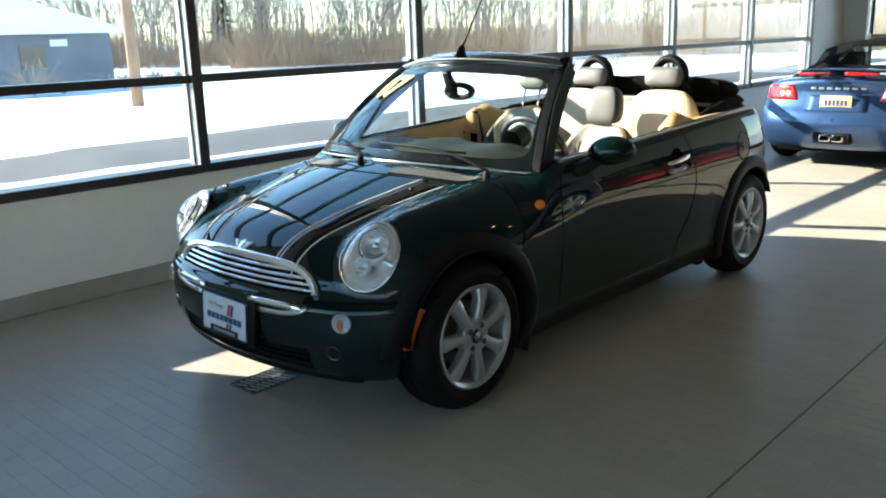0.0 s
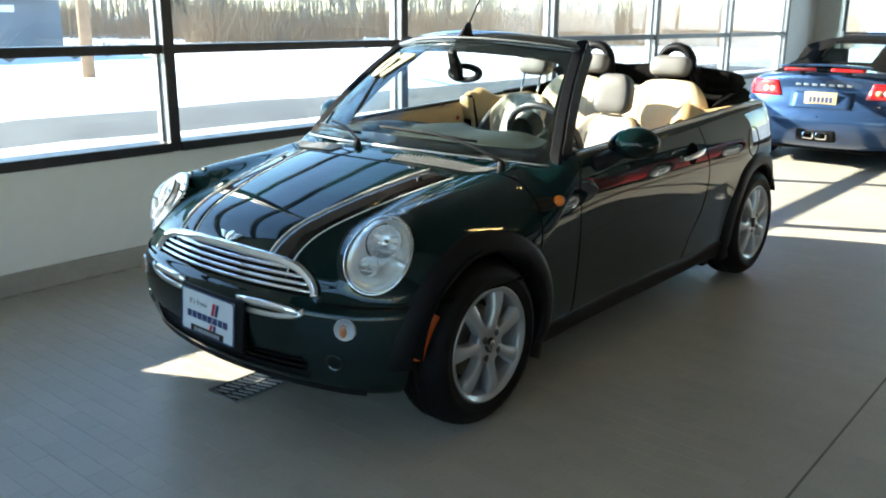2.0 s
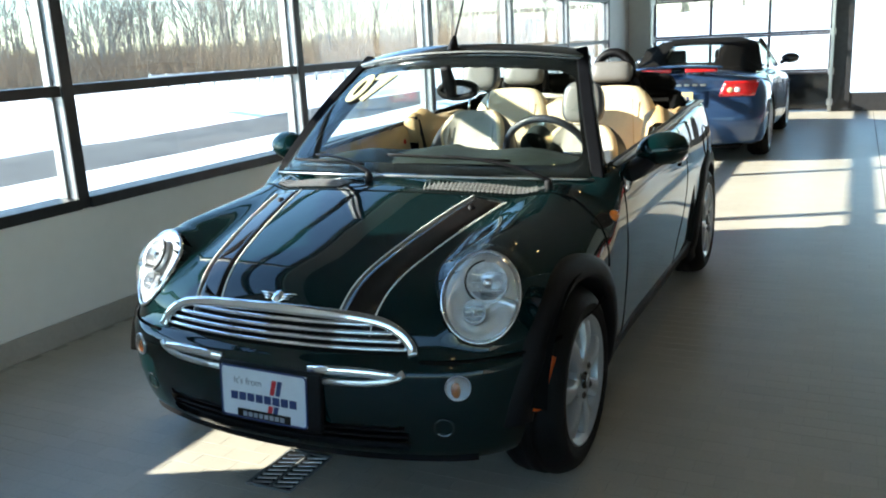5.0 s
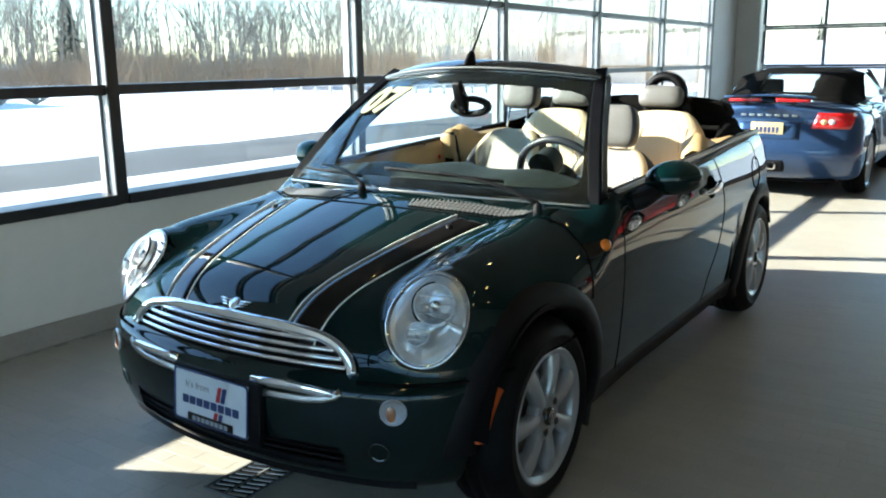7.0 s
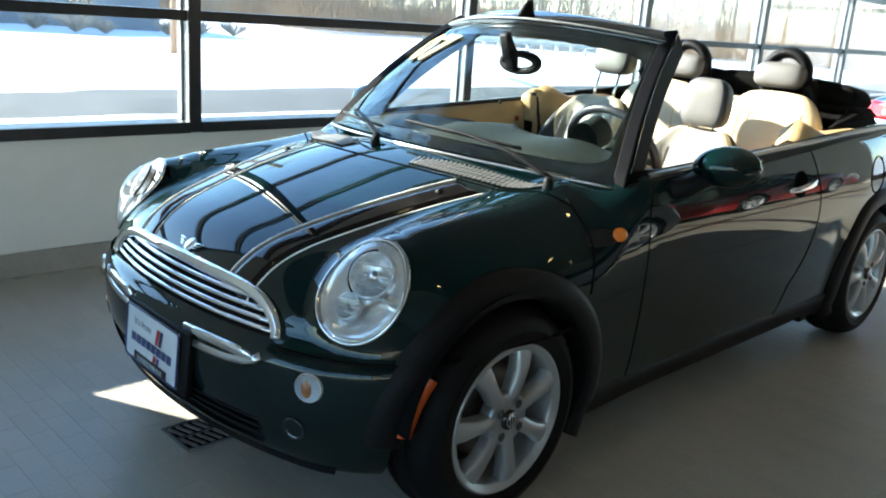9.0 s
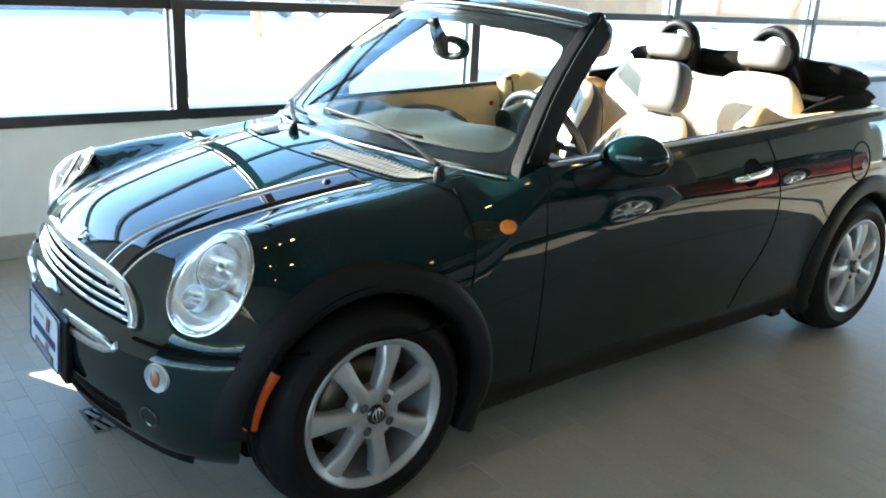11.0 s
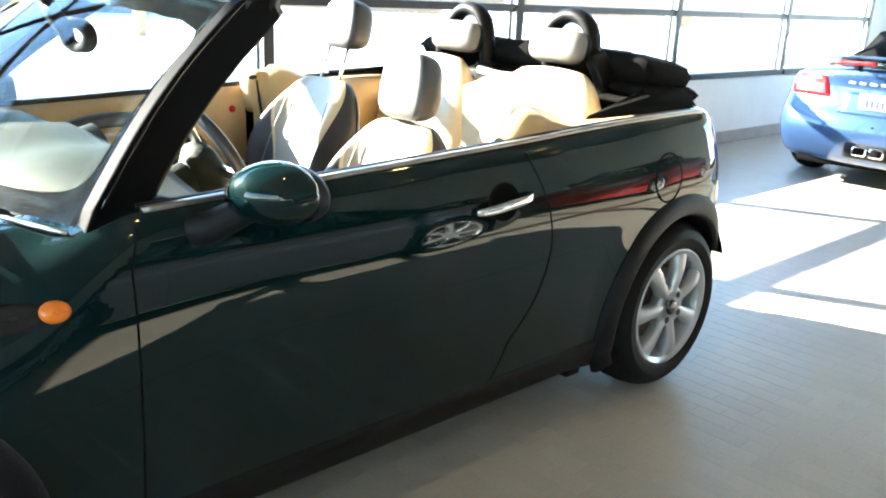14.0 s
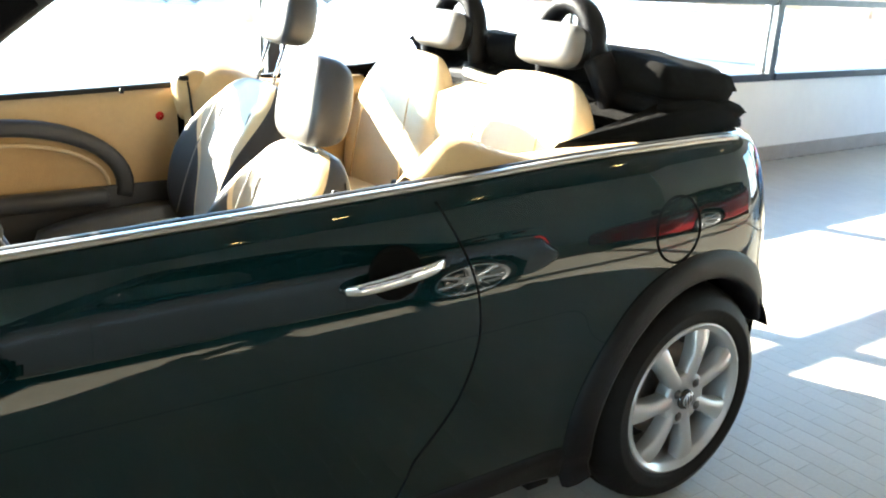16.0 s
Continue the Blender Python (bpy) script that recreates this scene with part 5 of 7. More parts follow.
# bumper: chrome inserts, fog lamps, lower grille, tow cap, number plate
for s in (1, -1):
    bm = bmesh.new()
    P = on_nose([(s * x, z) for x, z in ((0.155, 0.487), (0.22, 0.488), (0.30, 0.488), (0.36, 0.486), (0.405, 0.482), (0.428, 0.474))])
    sweep(bm, [q + Vector((0, -0.001, 0)) for q in P], rrect(0.026, 0.016, 0.007), up=(0, -1, 0.2), scales=[1, 1, 1, 1, 0.8, 0.35])
    part("bumper_insert", bm, M["chrome"], car, "bright chrome bumper moulding")
    bm = bmesh.new()
    P = on_nose([(s * x, z) for x, z in ((0.155, 0.456), (0.25, 0.455), (0.33, 0.457), (0.385, 0.464), (0.42, 0.476), (0.437, 0.489))])
    sweep(bm, [q + Vector((0, 0.001, 0)) for q in P], rrect(0.020, 0.012, 0.005), up=(0, -1, 0.2))
    part("insert_trim", bm, M["satin"], car, "satin grey edge of the bumper moulding")
    p = mini.cast(np.array([(s * 0.578, -1.2, 0.447)]), (0, 1, 0), 1.6, 80)[0]
    nn = Vector(mini.normal(p)[0])
    mm = Matrix.Translation(Vector(p)) @ nn.to_track_quat('Z', 'Y').to_matrix().to_4x4()
    bm = bmesh.new()
    lathe(bm, [(0.0345, -0.004), (0.0348, 0.0052), (0.036, 0.0056), (0.037, -0.002)], 30, mm)
    fog = part("indicator_lamp", bm, M["satin"], car, "round clear front indicator lamp")
    bm = bmesh.new()
    lathe(bm, [(0.001, 0.0015), (0.018, 0.0025), (0.0345, 0.0050)], 24, mm)
    part("reflector", bm, M["chrome"], fog)
    bm = bmesh.new()
    lathe(bm, [(0.001, 0.010), (0.012, 0.008), (0.019, 0.0035)], 14, mm @ Matrix.Translation((-0.006 * s, -0.006, 0.0)) @ Matrix.Diagonal((0.7, 1.2, 1, 1)))
    part("bulb", bm, M["amber_bulb"], fog)
    bm = bmesh.new()
    lathe(bm, [(0.001, 0.016), (0.02, 0.014), (0.0345, 0.006)], 24, mm)
    q = part("lens", bm, M["lens"], fog)
    q.visible_shadow = False
    p = mini.cast(np.array([(s * 0.535, -1.2, 0.325)]), (0, 1, 0), 1.6, 80)[0]
    nn = Vector(mini.normal(p)[0])
    mm = Matrix.Translation(Vector(p)) @ nn.to_track_quat('Z', 'Y').to_matrix().to_4x4()
    bm = bmesh.new()
    lathe(bm, [(0.001, -0.012), (0.018, -0.010), (0.026, 0.002), (0.030, 0.003), (0.031, 0.0)], 22, mm)
    part("tow_recess", bm, M["gloss_black"], car)
    # side marker on the front arch trim
    rows = []
    for a in np.linspace(radians(147), radians(174), 12):
        row = []
        for r, o in ((0.322, 0.014), (0.324, 0.0225), (0.346, 0.0225), (0.350, 0.014)):
            P = mini.cast(np.array([(1.2 * s, r * math.cos(a) * 1.0, WZ + r * math.sin(a))]), (-s, 0, 0))[0]
            row.append(P + (s * (o + 0.008), 0, 0))
        rows.append(row)
    V2 = np.array(rows).reshape(-1, 3)
    from_arrays("side_marker", V2, [(i * 4 + j, i * 4 + j + 1, i * 4 + j + 5, i * 4 + j + 4) for i in range(11) for j in range(3)], M["marker_lens"], car, "orange-red side marker strip")
for z in (0.262, 0.284, 0.306):
    bm = bmesh.new()
    P = on_nose([(x, z) for x in np.linspace(-0.43, 0.43, 25)])
    sweep(bm, [q + Vector((0, 0.02, 0)) for q in P], rrect(0.007, 0.02, 0.002, 1), up=(0, -1, 0))
    part("lower_grille_bar", bm, M["plastic"], car, smooth=False)
bm = bmesh.new()
P = on_nose([(x, 0.232) for x in np.linspace(-0.60, 0.60, 41)])
sweep(bm, [q + Vector((0, 0.016, -0.006)) for q in P], rrect(0.012, 0.05, 0.005), up=(0, 0, 1))
part("front_lip", bm, M["plastic"], car)
PM = Matrix.Translation((0.004, -0.606, 0.392)) @ Matrix.Rotation(radians(-4), 4, 'X') @ Matrix.Rotation(radians(1.0), 4, 'Y') @ Matrix.Rotation(radians(90), 4, 'X')
bm = bmesh.new()
box(bm, (-0.165, -0.090, -0.022), (0.195, 0.090, -0.002), 0.006, PM)
plate = part("number_plate", bm, M["plastic"], car, "white dealer plate in a black holder")
bm = bmesh.new()
box(bm, (-0.152, -0.076, -0.001), (0.152, 0.078, 0.003), 0.002, PM)
part("plate_sheet", bm, M["plate_white"], plate, smooth=False)
bm = bmesh.new()
sweep(bm, [PM @ Vector((a, b, 0.004)) for a, b in rrect(0.304, 0.154, 0.012)], circle(0.003, 6), closed=True)
part("plate_rim", bm, M["ink_blue"], plate)
text_mesh("It's from", 0.030, PM @ Matrix.Translation((-0.055, 0.026, 0.0035)), M["ink_grey"], plate)
for k in range(8):
    x = -0.105 + 0.030 * k
    bm = bmesh.new()
    box(bm, (x - 0.012, -0.024, 0.0032), (x + 0.012, 0.000, 0.0050), 0, PM)
    part("bar", bm, M["ink_blue"], plate, smooth=False)
for dx, mm_ in ((0.030, "ink_red"), (0.050, "ink_blue")):
    bm = bmesh.new()
    vs = [bm.verts.new(PM @ Vector((a + dx, b, 0.0052))) for a, b in ((-0.006, 0.006), (0.010, 0.006), (0.020, 0.052), (0.004, 0.052))]
    bm.faces.new(vs)
    part("slash_mark", bm, M[mm_], plate, smooth=False)
    bm = bmesh.new()
    vs = [bm.verts.new(PM @ Vector((a + dx - 0.008, b, 0.0052))) for a, b in ((-0.008, -0.052), (0.008, -0.052), (0.013, -0.028), (-0.003, -0.028))]
    bm.faces.new(vs)
    part("slash_mark", bm, M[mm_], plate, smooth=False)
bm = bmesh.new()
box(bm, (-0.095, -0.078, 0.0032), (0.095, -0.050, 0.0060), 0.001, PM)
part("plate_band", bm, M["gloss_black"], plate, smooth=False)
for k in range(8):
    x = -0.066 + 0.019 * k
    bm = bmesh.new()
    box(bm, (x - 0.007, -0.071, 0.0062), (x + 0.007, -0.057, 0.0072), 0, PM)
    part("bar", bm, M["ink_grey"], plate, smooth=False)

# side repeaters, handles, mirrors
for s in (1, -1):
    S2, rr = disc_grid((1.2 * s, 0.366, 0.744), (0, 1, 0.06), (0, -0.10, 1.0), 0.066, 0.022, 5, 28)
    gill = patch(mini, S2, (-s, 0, 0), 0.0012, M["seal"], car, "side_gill", 0.002, "black gill plate behind the wheel")
    S2, rr = disc_grid((1.2 * s, 0.434, 0.749), (0, 1, 0), (0, 0.1, 1.0), 0.026, 0.019, 5, 24)
    patch(mini, S2, (-s, 0, 0), 0.004 + 0.010 * (1 - rr ** 2), M["amber"], gill, "repeater_lens", 0.002)
    # flat near-black disc on the skin, standing for the shaded handle recess
    S2, rr = disc_grid((1.2 * s, 1.572, 0.800), (0, 1, 0), (0, 0, 1), 0.056, 0.050, 7, 30)
    handle = patch(mini, S2, (-s, 0, 0), 0.0022, M["void"], car, "handle_cup", 0.002)
    P = mini.cast(np.array([(1.2 * s, y, z) for y, z in ((1.462, 0.786), (1.50, 0.792), (1.57, 0.800), (1.64, 0.806), (1.676, 0.810))]), (-s, 0, 0))
    off = (0.006, 0.026, 0.032, 0.026, 0.006)
    bm = bmesh.new()
    sweep(bm, spline([Vector(p) + Vector((s * o, 0, 0)) for p, o in zip(P, off)], 5), rrect(0.016, 0.026, 0.007), up=(0, 0, 1), scales=[0.55 + 0.45 * math.sin(math.pi * min(1, max(0, i / 20))) ** 0.5 for i in range(21)])
    part("door_handle", bm, M["chrome"], handle, "polished chrome pull handle")
    # mirror: shell, glass, foot
    mc = Vector((s * 0.862, 0.838, 0.928))
    bm = bmesh.new()
    bmesh.ops.create_uvsphere(bm, u_segments=28, v_segments=18, radius=1.0)
    for q in bm.verts:
        a = q.co
        k = 1.0 if a.y < 0 else 0.55
        q.co = mc + Vector((a.x * 0.098 + 0.010 * s * a.z, a.y * 0.092 * k + 0.018 * s * a.x, a.z * 0.068 * (1.0 if a.z > 0 else 0.88)))
    mir = part("door_mirror", bm, M["green"], car, "rounded dark green door mirror")
    bm = bmesh.new()
    MG = Matrix.Translation(mc + Vector((0, 0.046, -0.002))) @ Matrix.Rotation(radians(10 * s), 4, 'Z') @ Matrix.Rotation(radians(-90), 4, 'X')
    lathe(bm, [(0.86, -0.06), (0.90, 0.03), (0.98, 0.04), (1.02, -0.06), (1.02, -0.3)], 30, MG @ Matrix.Diagonal((0.088, 0.056, 0.1, 1)))
    part("mirror_rim", bm, M["plastic"], mir)
    bm = bmesh.new()
    lathe(bm, [(0.001, 0.0), (0.87, 0.0)], 28, MG @ Matrix.Diagonal((0.088, 0.056, 0.1, 1)))
    part("mirror_glass", bm, M["chrome"], mir)
    bm = bmesh.new()
    sweep(bm, spline([(s * 0.742, 0.728, 0.850), (s * 0.772, 0.745, 0.858), (s * 0.805, 0.785, 0.885), (s * 0.84, 0.825, 0.912)], 4), rrect(0.078, 0.056, 0.022), up=(0, 0, 1), scales=[1.3 - 0.5 * i / 12 for i in range(13)])
    part("mirror_foot", bm, M["plastic"], mir)

# waist moulding
for s in (1, -1):
    ys = np.linspace(0.62, 2.60, 60)
    pts = [Vector((s * (float(c_w(y)) - 0.064), y, float(c_hs(y)) - 0.004)) for y in ys]
    bm = bmesh.new()
    sweep(bm, pts, rrect(0.020, 0.012, 0.004), up=(0, 0, 1))
    part("waist_moulding", bm, M["waist"], car, "satin silver strip along the waist")
    bm = bmesh.new()
    sweep(bm, [p + Vector((-s * 0.020, 0, -0.004)) for p in pts], rrect(0.022, 0.022, 0.006), up=(0, 0, 1))
    part("window_seal", bm, M["seal"], car)

# windscreen: curved glass, pillars, header
def ws(u, v):
    """u across (-1 to 1), v from the bottom (0) to the top (1)."""
    bx, by, bz = 0.685 * u, 0.300 + 0.212 * u * u, 0.905 - 0.034 * u * u
    tx, ty, tz = 0.506 * u, 0.805 + 0.150 * u * u, 1.310 - 0.040 * u * u
    b = 0.022 * math.sin(math.pi * v)
    return Vector((bx + (tx - bx) * v, by + (ty - by) * v - b, bz + (tz - bz) * v + b * 0.6))


bm = bmesh.new()
nu, nv = 28, 10
G = [[bm.verts.new(ws(-0.985 + 1.97 * i / nu, j / nv)) for j in range(nv + 1)] for i in range(nu + 1)]
for i in range(nu):
    for j in range(nv):
        bm.faces.new((G[i][j], G[i + 1][j], G[i + 1][j + 1], G[i][j + 1]))
r = bmesh.ops.solidify(bm, geom=bm.faces[:], thickness=0.005)
screen = part("windscreen", bm, M["screen_glass"], car, "clear curved windscreen")
screen.visible_shadow = False
# black printed border round the glass, wider at the foot, with rounded inner corners
bm = bmesh.new()
rim_out, rim_in = [], []
for k in range(120):
    a = 2 * math.pi * k / 120
    cu, cv = math.cos(a), math.sin(a)
    q = max(abs(cu), abs(cv))
    rim_out.append(bm.verts.new(ws(0.985 * cu / q, 0.5 + 0.495 * cv / q) + Vector((0, 0.008, -0.005))))
    q = (abs(cu) ** 11 + abs(cv) ** 11) ** (1 / 11)
    tooth = 0.008 * (k % 2) if cv > 0.5 else 0.0
    rim_in.append(bm.verts.new(ws(0.958 * cu / q, (0.515 + (0.375 - tooth if cv > 0 else 0.435) * cv / q)) + Vector((0, 0.008, -0.005))))
for k in range(120):
    bm.faces.new((rim_out[k], rim_out[(k + 1) % 120], rim_in[(k + 1) % 120], rim_in[k]))
part("glass_band", bm, M["gloss_black"], screen, smooth=False)
for s in (1, -1):
    pts = [ws(s * 1.015, -0.06 + 1.10 * k / 14) for k in range(15)]
    pts[0].z -= 0.02
    bm = bmesh.new()
    sweep(bm, [p + Vector((-s * 0.010, 0.054, -0.004)) for p in pts], rrect(0.098, 0.050, 0.008, 3), up=(s, 0, 0))
    pil = part("windscreen_pillar", bm, M["pillar"], car, "black windscreen pillar", smooth=False)
    bm = bmesh.new()
    sweep(bm, [p + Vector((s * 0.0150, 0.029, 0.026)) for p in pts[1:]], circle(0.0024, 6))
    part("pillar_seam", bm, M["gloss_black"], pil)
    bm = bmesh.new()
    sweep(bm, [p + Vector((-s * 0.036, 0.100, -0.010)) for p in pts[2:]], rrect(0.060, 0.030, 0.010), up=(s, 0, 0))
    part("pillar_seal", bm, M["seal"], pil)
bm = bmesh.new()
pts = [ws(-1.03 + 2.06 * k / 30, 1.03) for k in range(31)]
sweep(bm, [p + Vector((0, 0.035, 0.0)) for p in pts], rrect(0.115, 0.044, 0.018), up=(0, -0.35, 1))
hdr = part("windscreen_header", bm, M["gloss_black"], car, "gloss black windscreen header rail")
bm = bmesh.new()
sweep(bm, [p + Vector((0, 0.075, -0.012)) for p in pts], rrect(0.045, 0.036, 0.012), up=(0, -0.35, 1))
part("header_seal", bm, M["seal"], hdr)
bm = bmesh.new()
sweep(bm, [p + Vector((0, -0.024, 0.004)) for p in pts], circle(0.005, 6))
part("header_moulding", bm, M["gridgrey"], hdr)
bm = bmesh.new()
sweep(bm, [ws(-1.0 + 2.0 * k / 36, -0.015) + Vector((0, -0.010, -0.002)) for k in range(37)], circle(0.0048, 6))
part("screen_moulding", bm, M["satin"], car, "silver strip at the windscreen base")

# aerial
bm = bmesh.new()
lathe(bm, [(0.001, 0.055), (0.010, 0.054), (0.016, 0.035), (0.026, 0.0), (0.028, -0.012)], 16, Matrix.Translation((0, 0.838, 1.335)) @ Matrix.Rotation(radians(-18), 4, 'X') @ Matrix.Diagonal((0.8, 1.5, 1, 1)))
aer = part("aerial_base", bm, M["plastic"], car)
bm = bmesh.new()
sweep(bm, [(0, 0.850, 1.375), (0, 0.93, 1.49), (0, 1.03, 1.635)], circle(0.0042, 6), scales=[1.3, 1, 0.8])
part("aerial_rod", bm, M["plastic"], aer)

# scuttle vents and wipers
for s in (1, -1):
    S = np.array([[(s * x, 0.128 + 0.235 * (x / 0.68) ** 2 + 0.012 + w, 1.3) for w in np.linspace(0, 0.085 - 0.03 * abs((x - 0.36) / 0.2) ** 2, 4)] for x in np.linspace(0.17, 0.545, 24)])
    vent = patch(mini, S, (0, 0, -1), 0.003, M["void"], car, "scuttle_vent", 0.002, "black scuttle vent with a fine grid")
    # grid coloured pale grey so that the plastic reads as sunlit
    bm = bmesh.new()
    for k in range(27):
        x = 0.175 + 0.365 * k / 26
        wd = 0.085 - 0.03 * abs((x - 0.36) / 0.2) ** 2
        for sk in (1, -1):
            y0 = 0.140 + 0.235 * (x / 0.68) ** 2
            P = mini.cast(np.array([(s * (x + sk * q * 0.020), y0 + wd * q, 1.3) for q in (0, 0.5, 1)]), (0, 0, -1))
            sweep(bm, [Vector(p) + Vector((0, 0, 0.005)) for p in P], rrect(0.0042, 0.003, 0.001, 1), up=(0, 0, 1))
    part("vent_grid", bm, M["ventgrid"], vent, smooth=False)
for px, py, tip in ((0.568, 0.345, (0.17, 0.30)), (-0.089, 0.232, (-0.45, 0.46))):
    zb = float(mini.cast(np.array([(px, py, 1.3)]), (0, 0, -1))[0][2])
    bm = bmesh.new()
    lathe(bm, [(0.001, 0.036), (0.011, 0.034), (0.015, 0.024), (0.018, 0.0)], 16, Matrix.Translation((px, py, zb - 0.004)))
    wp = part("wiper", bm, M["plastic"], car, "black windscreen wiper arm and blade")
    a = Vector((px, py + 0.008, zb + 0.026))
    u0 = tip[0] / 0.69
    b = ws(u0, 0.100) + Vector((0, -0.020, 0.018))
    bm = bmesh.new()
    sweep(bm, spline([a, a.lerp(b, 0.35) + Vector((0, -0.008, 0.022)), a.lerp(b, 0.75) + Vector((0, -0.006, 0.014)), b], 5), rrect(0.012, 0.008, 0.002), up=(0, -0.5, 1), scales=[1.25 - 0.5 * i / 15 for i in range(16)])
    part("wiper_arm", bm, M["plastic"], wp)
    bm = bmesh.new()
    sgn = 1 if px > 0 else -1
    u_lo, u_hi = (u0 - 0.34, u0 + 0.36) if px > 0 else (u0 - 0.22, u0 + 0.42)
    sweep(bm, [ws(u_lo + (u_hi - u_lo) * k / 16, 0.115 - 0.030 * k / 16 if px > 0 else 0.075 - 0.030 * k / 16) + Vector((0, -0.012, 0.010)) for k in range(17)], rrect(0.007, 0.012, 0.002), up=(0, -0.6, 0.8))
    part("wiper_blade", bm, M["seal"], wp)
for s in (1, -1):
    P = mini.cast(np.array([(s * 0.385, 0.085, 1.3)]), (0, 0, -1))[0]
    bm = bmesh.new()
    lathe(bm, [(0.001, 0.012), (0.008, 0.011), (0.012, 0.006), (0.014, 0.0)], 12, Matrix.Translation(Vector(P) + Vector((0, 0, -0.002))))
    part("washer_jet", bm, M["plastic"], car)

# painted year on the glass
yr_x = (ws(-0.60, 0.78) - ws(-0.92, 0.78)).normalized()
yr_y = (ws(-0.75, 0.92) - ws(-0.75, 0.62)).normalized()
yr_n = yr_x.cross(yr_y).normalized()
yr_y = yr_n.cross(yr_x)
o = ws(-0.63, 0.60)
MY = Matrix(((yr_x.x, yr_y.x, yr_n.x, o.x), (yr_x.y, yr_y.y, yr_n.y, o.y), (yr_x.z, yr_y.z, yr_n.z, o.z), (0, 0, 0, 1)))


def on_glass(ob, lift):
    """Lays lettering on the curved glass: each vertex moves along the glass's normal."""
    for vert in ob.data.vertices:
        u, v = -0.75, 0.75
        for _ in range(6):
            d, h = vert.co - ws(u, v), 1e-3
            du, dv = (ws(u + h, v) - ws(u, v)) / h, (ws(u, v + h) - ws(u, v)) / h
            J = Matrix(((du.dot(yr_x), dv.dot(yr_x)), (du.dot(yr_y), dv.dot(yr_y))))
            st = J.inverted() @ Vector((d.dot(yr_x), d.dot(yr_y)))
            u, v = u + st.x, v + st.y
        vert.co = ws(u, v) + yr_n * (lift + 0.4 * (vert.co - o).dot(yr_n))


on_glass(text_mesh("07", 0.225, MY, M["windowpaint"], screen, "painted_year", 0.009), 0.0085)
on_glass(text_mesh("07", 0.225, MY @ Matrix.Translation((0.014, -0.006, 0)), M["seal"], screen, "painted_shadow", 0.006), 0.0068)

# inside mirror: dark oval loop on a stalk
bm = bmesh.new()
sweep(bm, [(0.035 + 0.080 * math.cos(a), 0.785, 1.172 + 0.030 * math.sin(a)) for a in np.linspace(0, 2 * math.pi, 41)[:-1]], rrect(0.026, 0.034, 0.009), up=(0, 1, 0), closed=True)
rv = part("inside_mirror", bm, M["plastic"], car, "dark oval rear view mirror behind the windscreen")
bm = bmesh.new()
sweep(bm, spline([(0.015, 0.715, 1.270), (0.015, 0.735, 1.225), (0.012, 0.762, 1.185), (0.012, 0.772, 1.150)], 4), rrect(0.046, 0.032, 0.010), scales=[1.2 - 0.35 * abs(i - 6) / 6 for i in range(13)])
part("mirror_stalk", bm, M["plastic"], rv)

# ---- cabin ----
bm = bmesh.new()
box(bm, (-0.66, 0.36, 0.24), (0.66, 2.50, 0.30), 0.01)
part("cabin_floor", bm, M["carpet"], car, smooth=False)
bm = bmesh.new()
box(bm, (-0.11, 0.80, 0.30), (0.11, 2.10, 0.46), 0.03)
part("centre_tunnel", bm, M["darkleather"], car)
bm = bmesh.new()
box(bm, (-0.66, 2.46, 0.28), (0.66, 2.50, 0.93), 0.01)
part("rear_bulkhead", bm, M["carpet"], car, smooth=False)
# dashboard
bm = bmesh.new()
prof = [(0.36, 0.895), (0.50, 0.915), (0.66, 0.930), (0.76, 0.925), (0.82, 0.895), (0.835, 0.83), (0.82, 0.72), (0.78, 0.60), (0.70, 0.50), (0.45, 0.50)]
sec = []
for x in np.linspace(-0.655, 0.655, 27):
    u = x / 0.69
    hump = 0.030 * math.exp(-((x - 0.36) / 0.16) ** 2) + 0.030 * math.exp(-((x + 0.0) / 0.14) ** 2) + 0.022 * math.exp(-((x + 0.38) / 0.18) ** 2)
    sec.append([bm.verts.new((x, max(y, 0.345 + 0.29 * u * u) if i < 2 else y, z - 0.030 * u * u - 0.006 + (hump if 1 <= i <= 4 else 0))) for i, (y, z) in enumerate(prof)])
for A, B in zip(sec, sec[1:]):
    for i in range(len(A)):
        bm.faces.new((A[i], A[(i + 1) % len(A)], B[(i + 1) % len(A)], B[i]))
bmesh.ops.recalc_face_normals(bm, faces=bm.faces)
dash = part("dashboard", bm, M["dash"], car, "grey-green moulded dashboard")
bm = bmesh.new()
box(bm, (-0.62, 0.822, 0.70), (0.10, 0.845, 0.80), 0.01)
part("dash_panel", bm, M["satin"], dash)
for x, y, z, r in ((0.0, 0.80, 0.86, 0.085), (0.36, 0.815, 0.965, 0.055)):
    bm = bmesh.new()
    lathe(bm, [(0.001, 0.0), (r * 0.9, 0.004), (r * 0.92, 0.014), (r, 0.012), (r, -0.07)], 30, Matrix.Translation((x, y + 0.03, z)) @ Matrix.Rotation(radians(-75), 4, 'X'))
    part("gauge", bm, M["dash"], dash)
bm = bmesh.new()
for k in range(16):
    u = -0.75 + 0.5 * k / 15
    p = ws(u, 0.0) + Vector((0, 0.15, 0.016))
    box(bm, (p.x - 0.007, p.y - 0.012, p.z - 0.006), (p.x + 0.007, p.y + 0.012, p.z - 0.002))
part("demister_slots", bm, M["void"], dash, smooth=False)
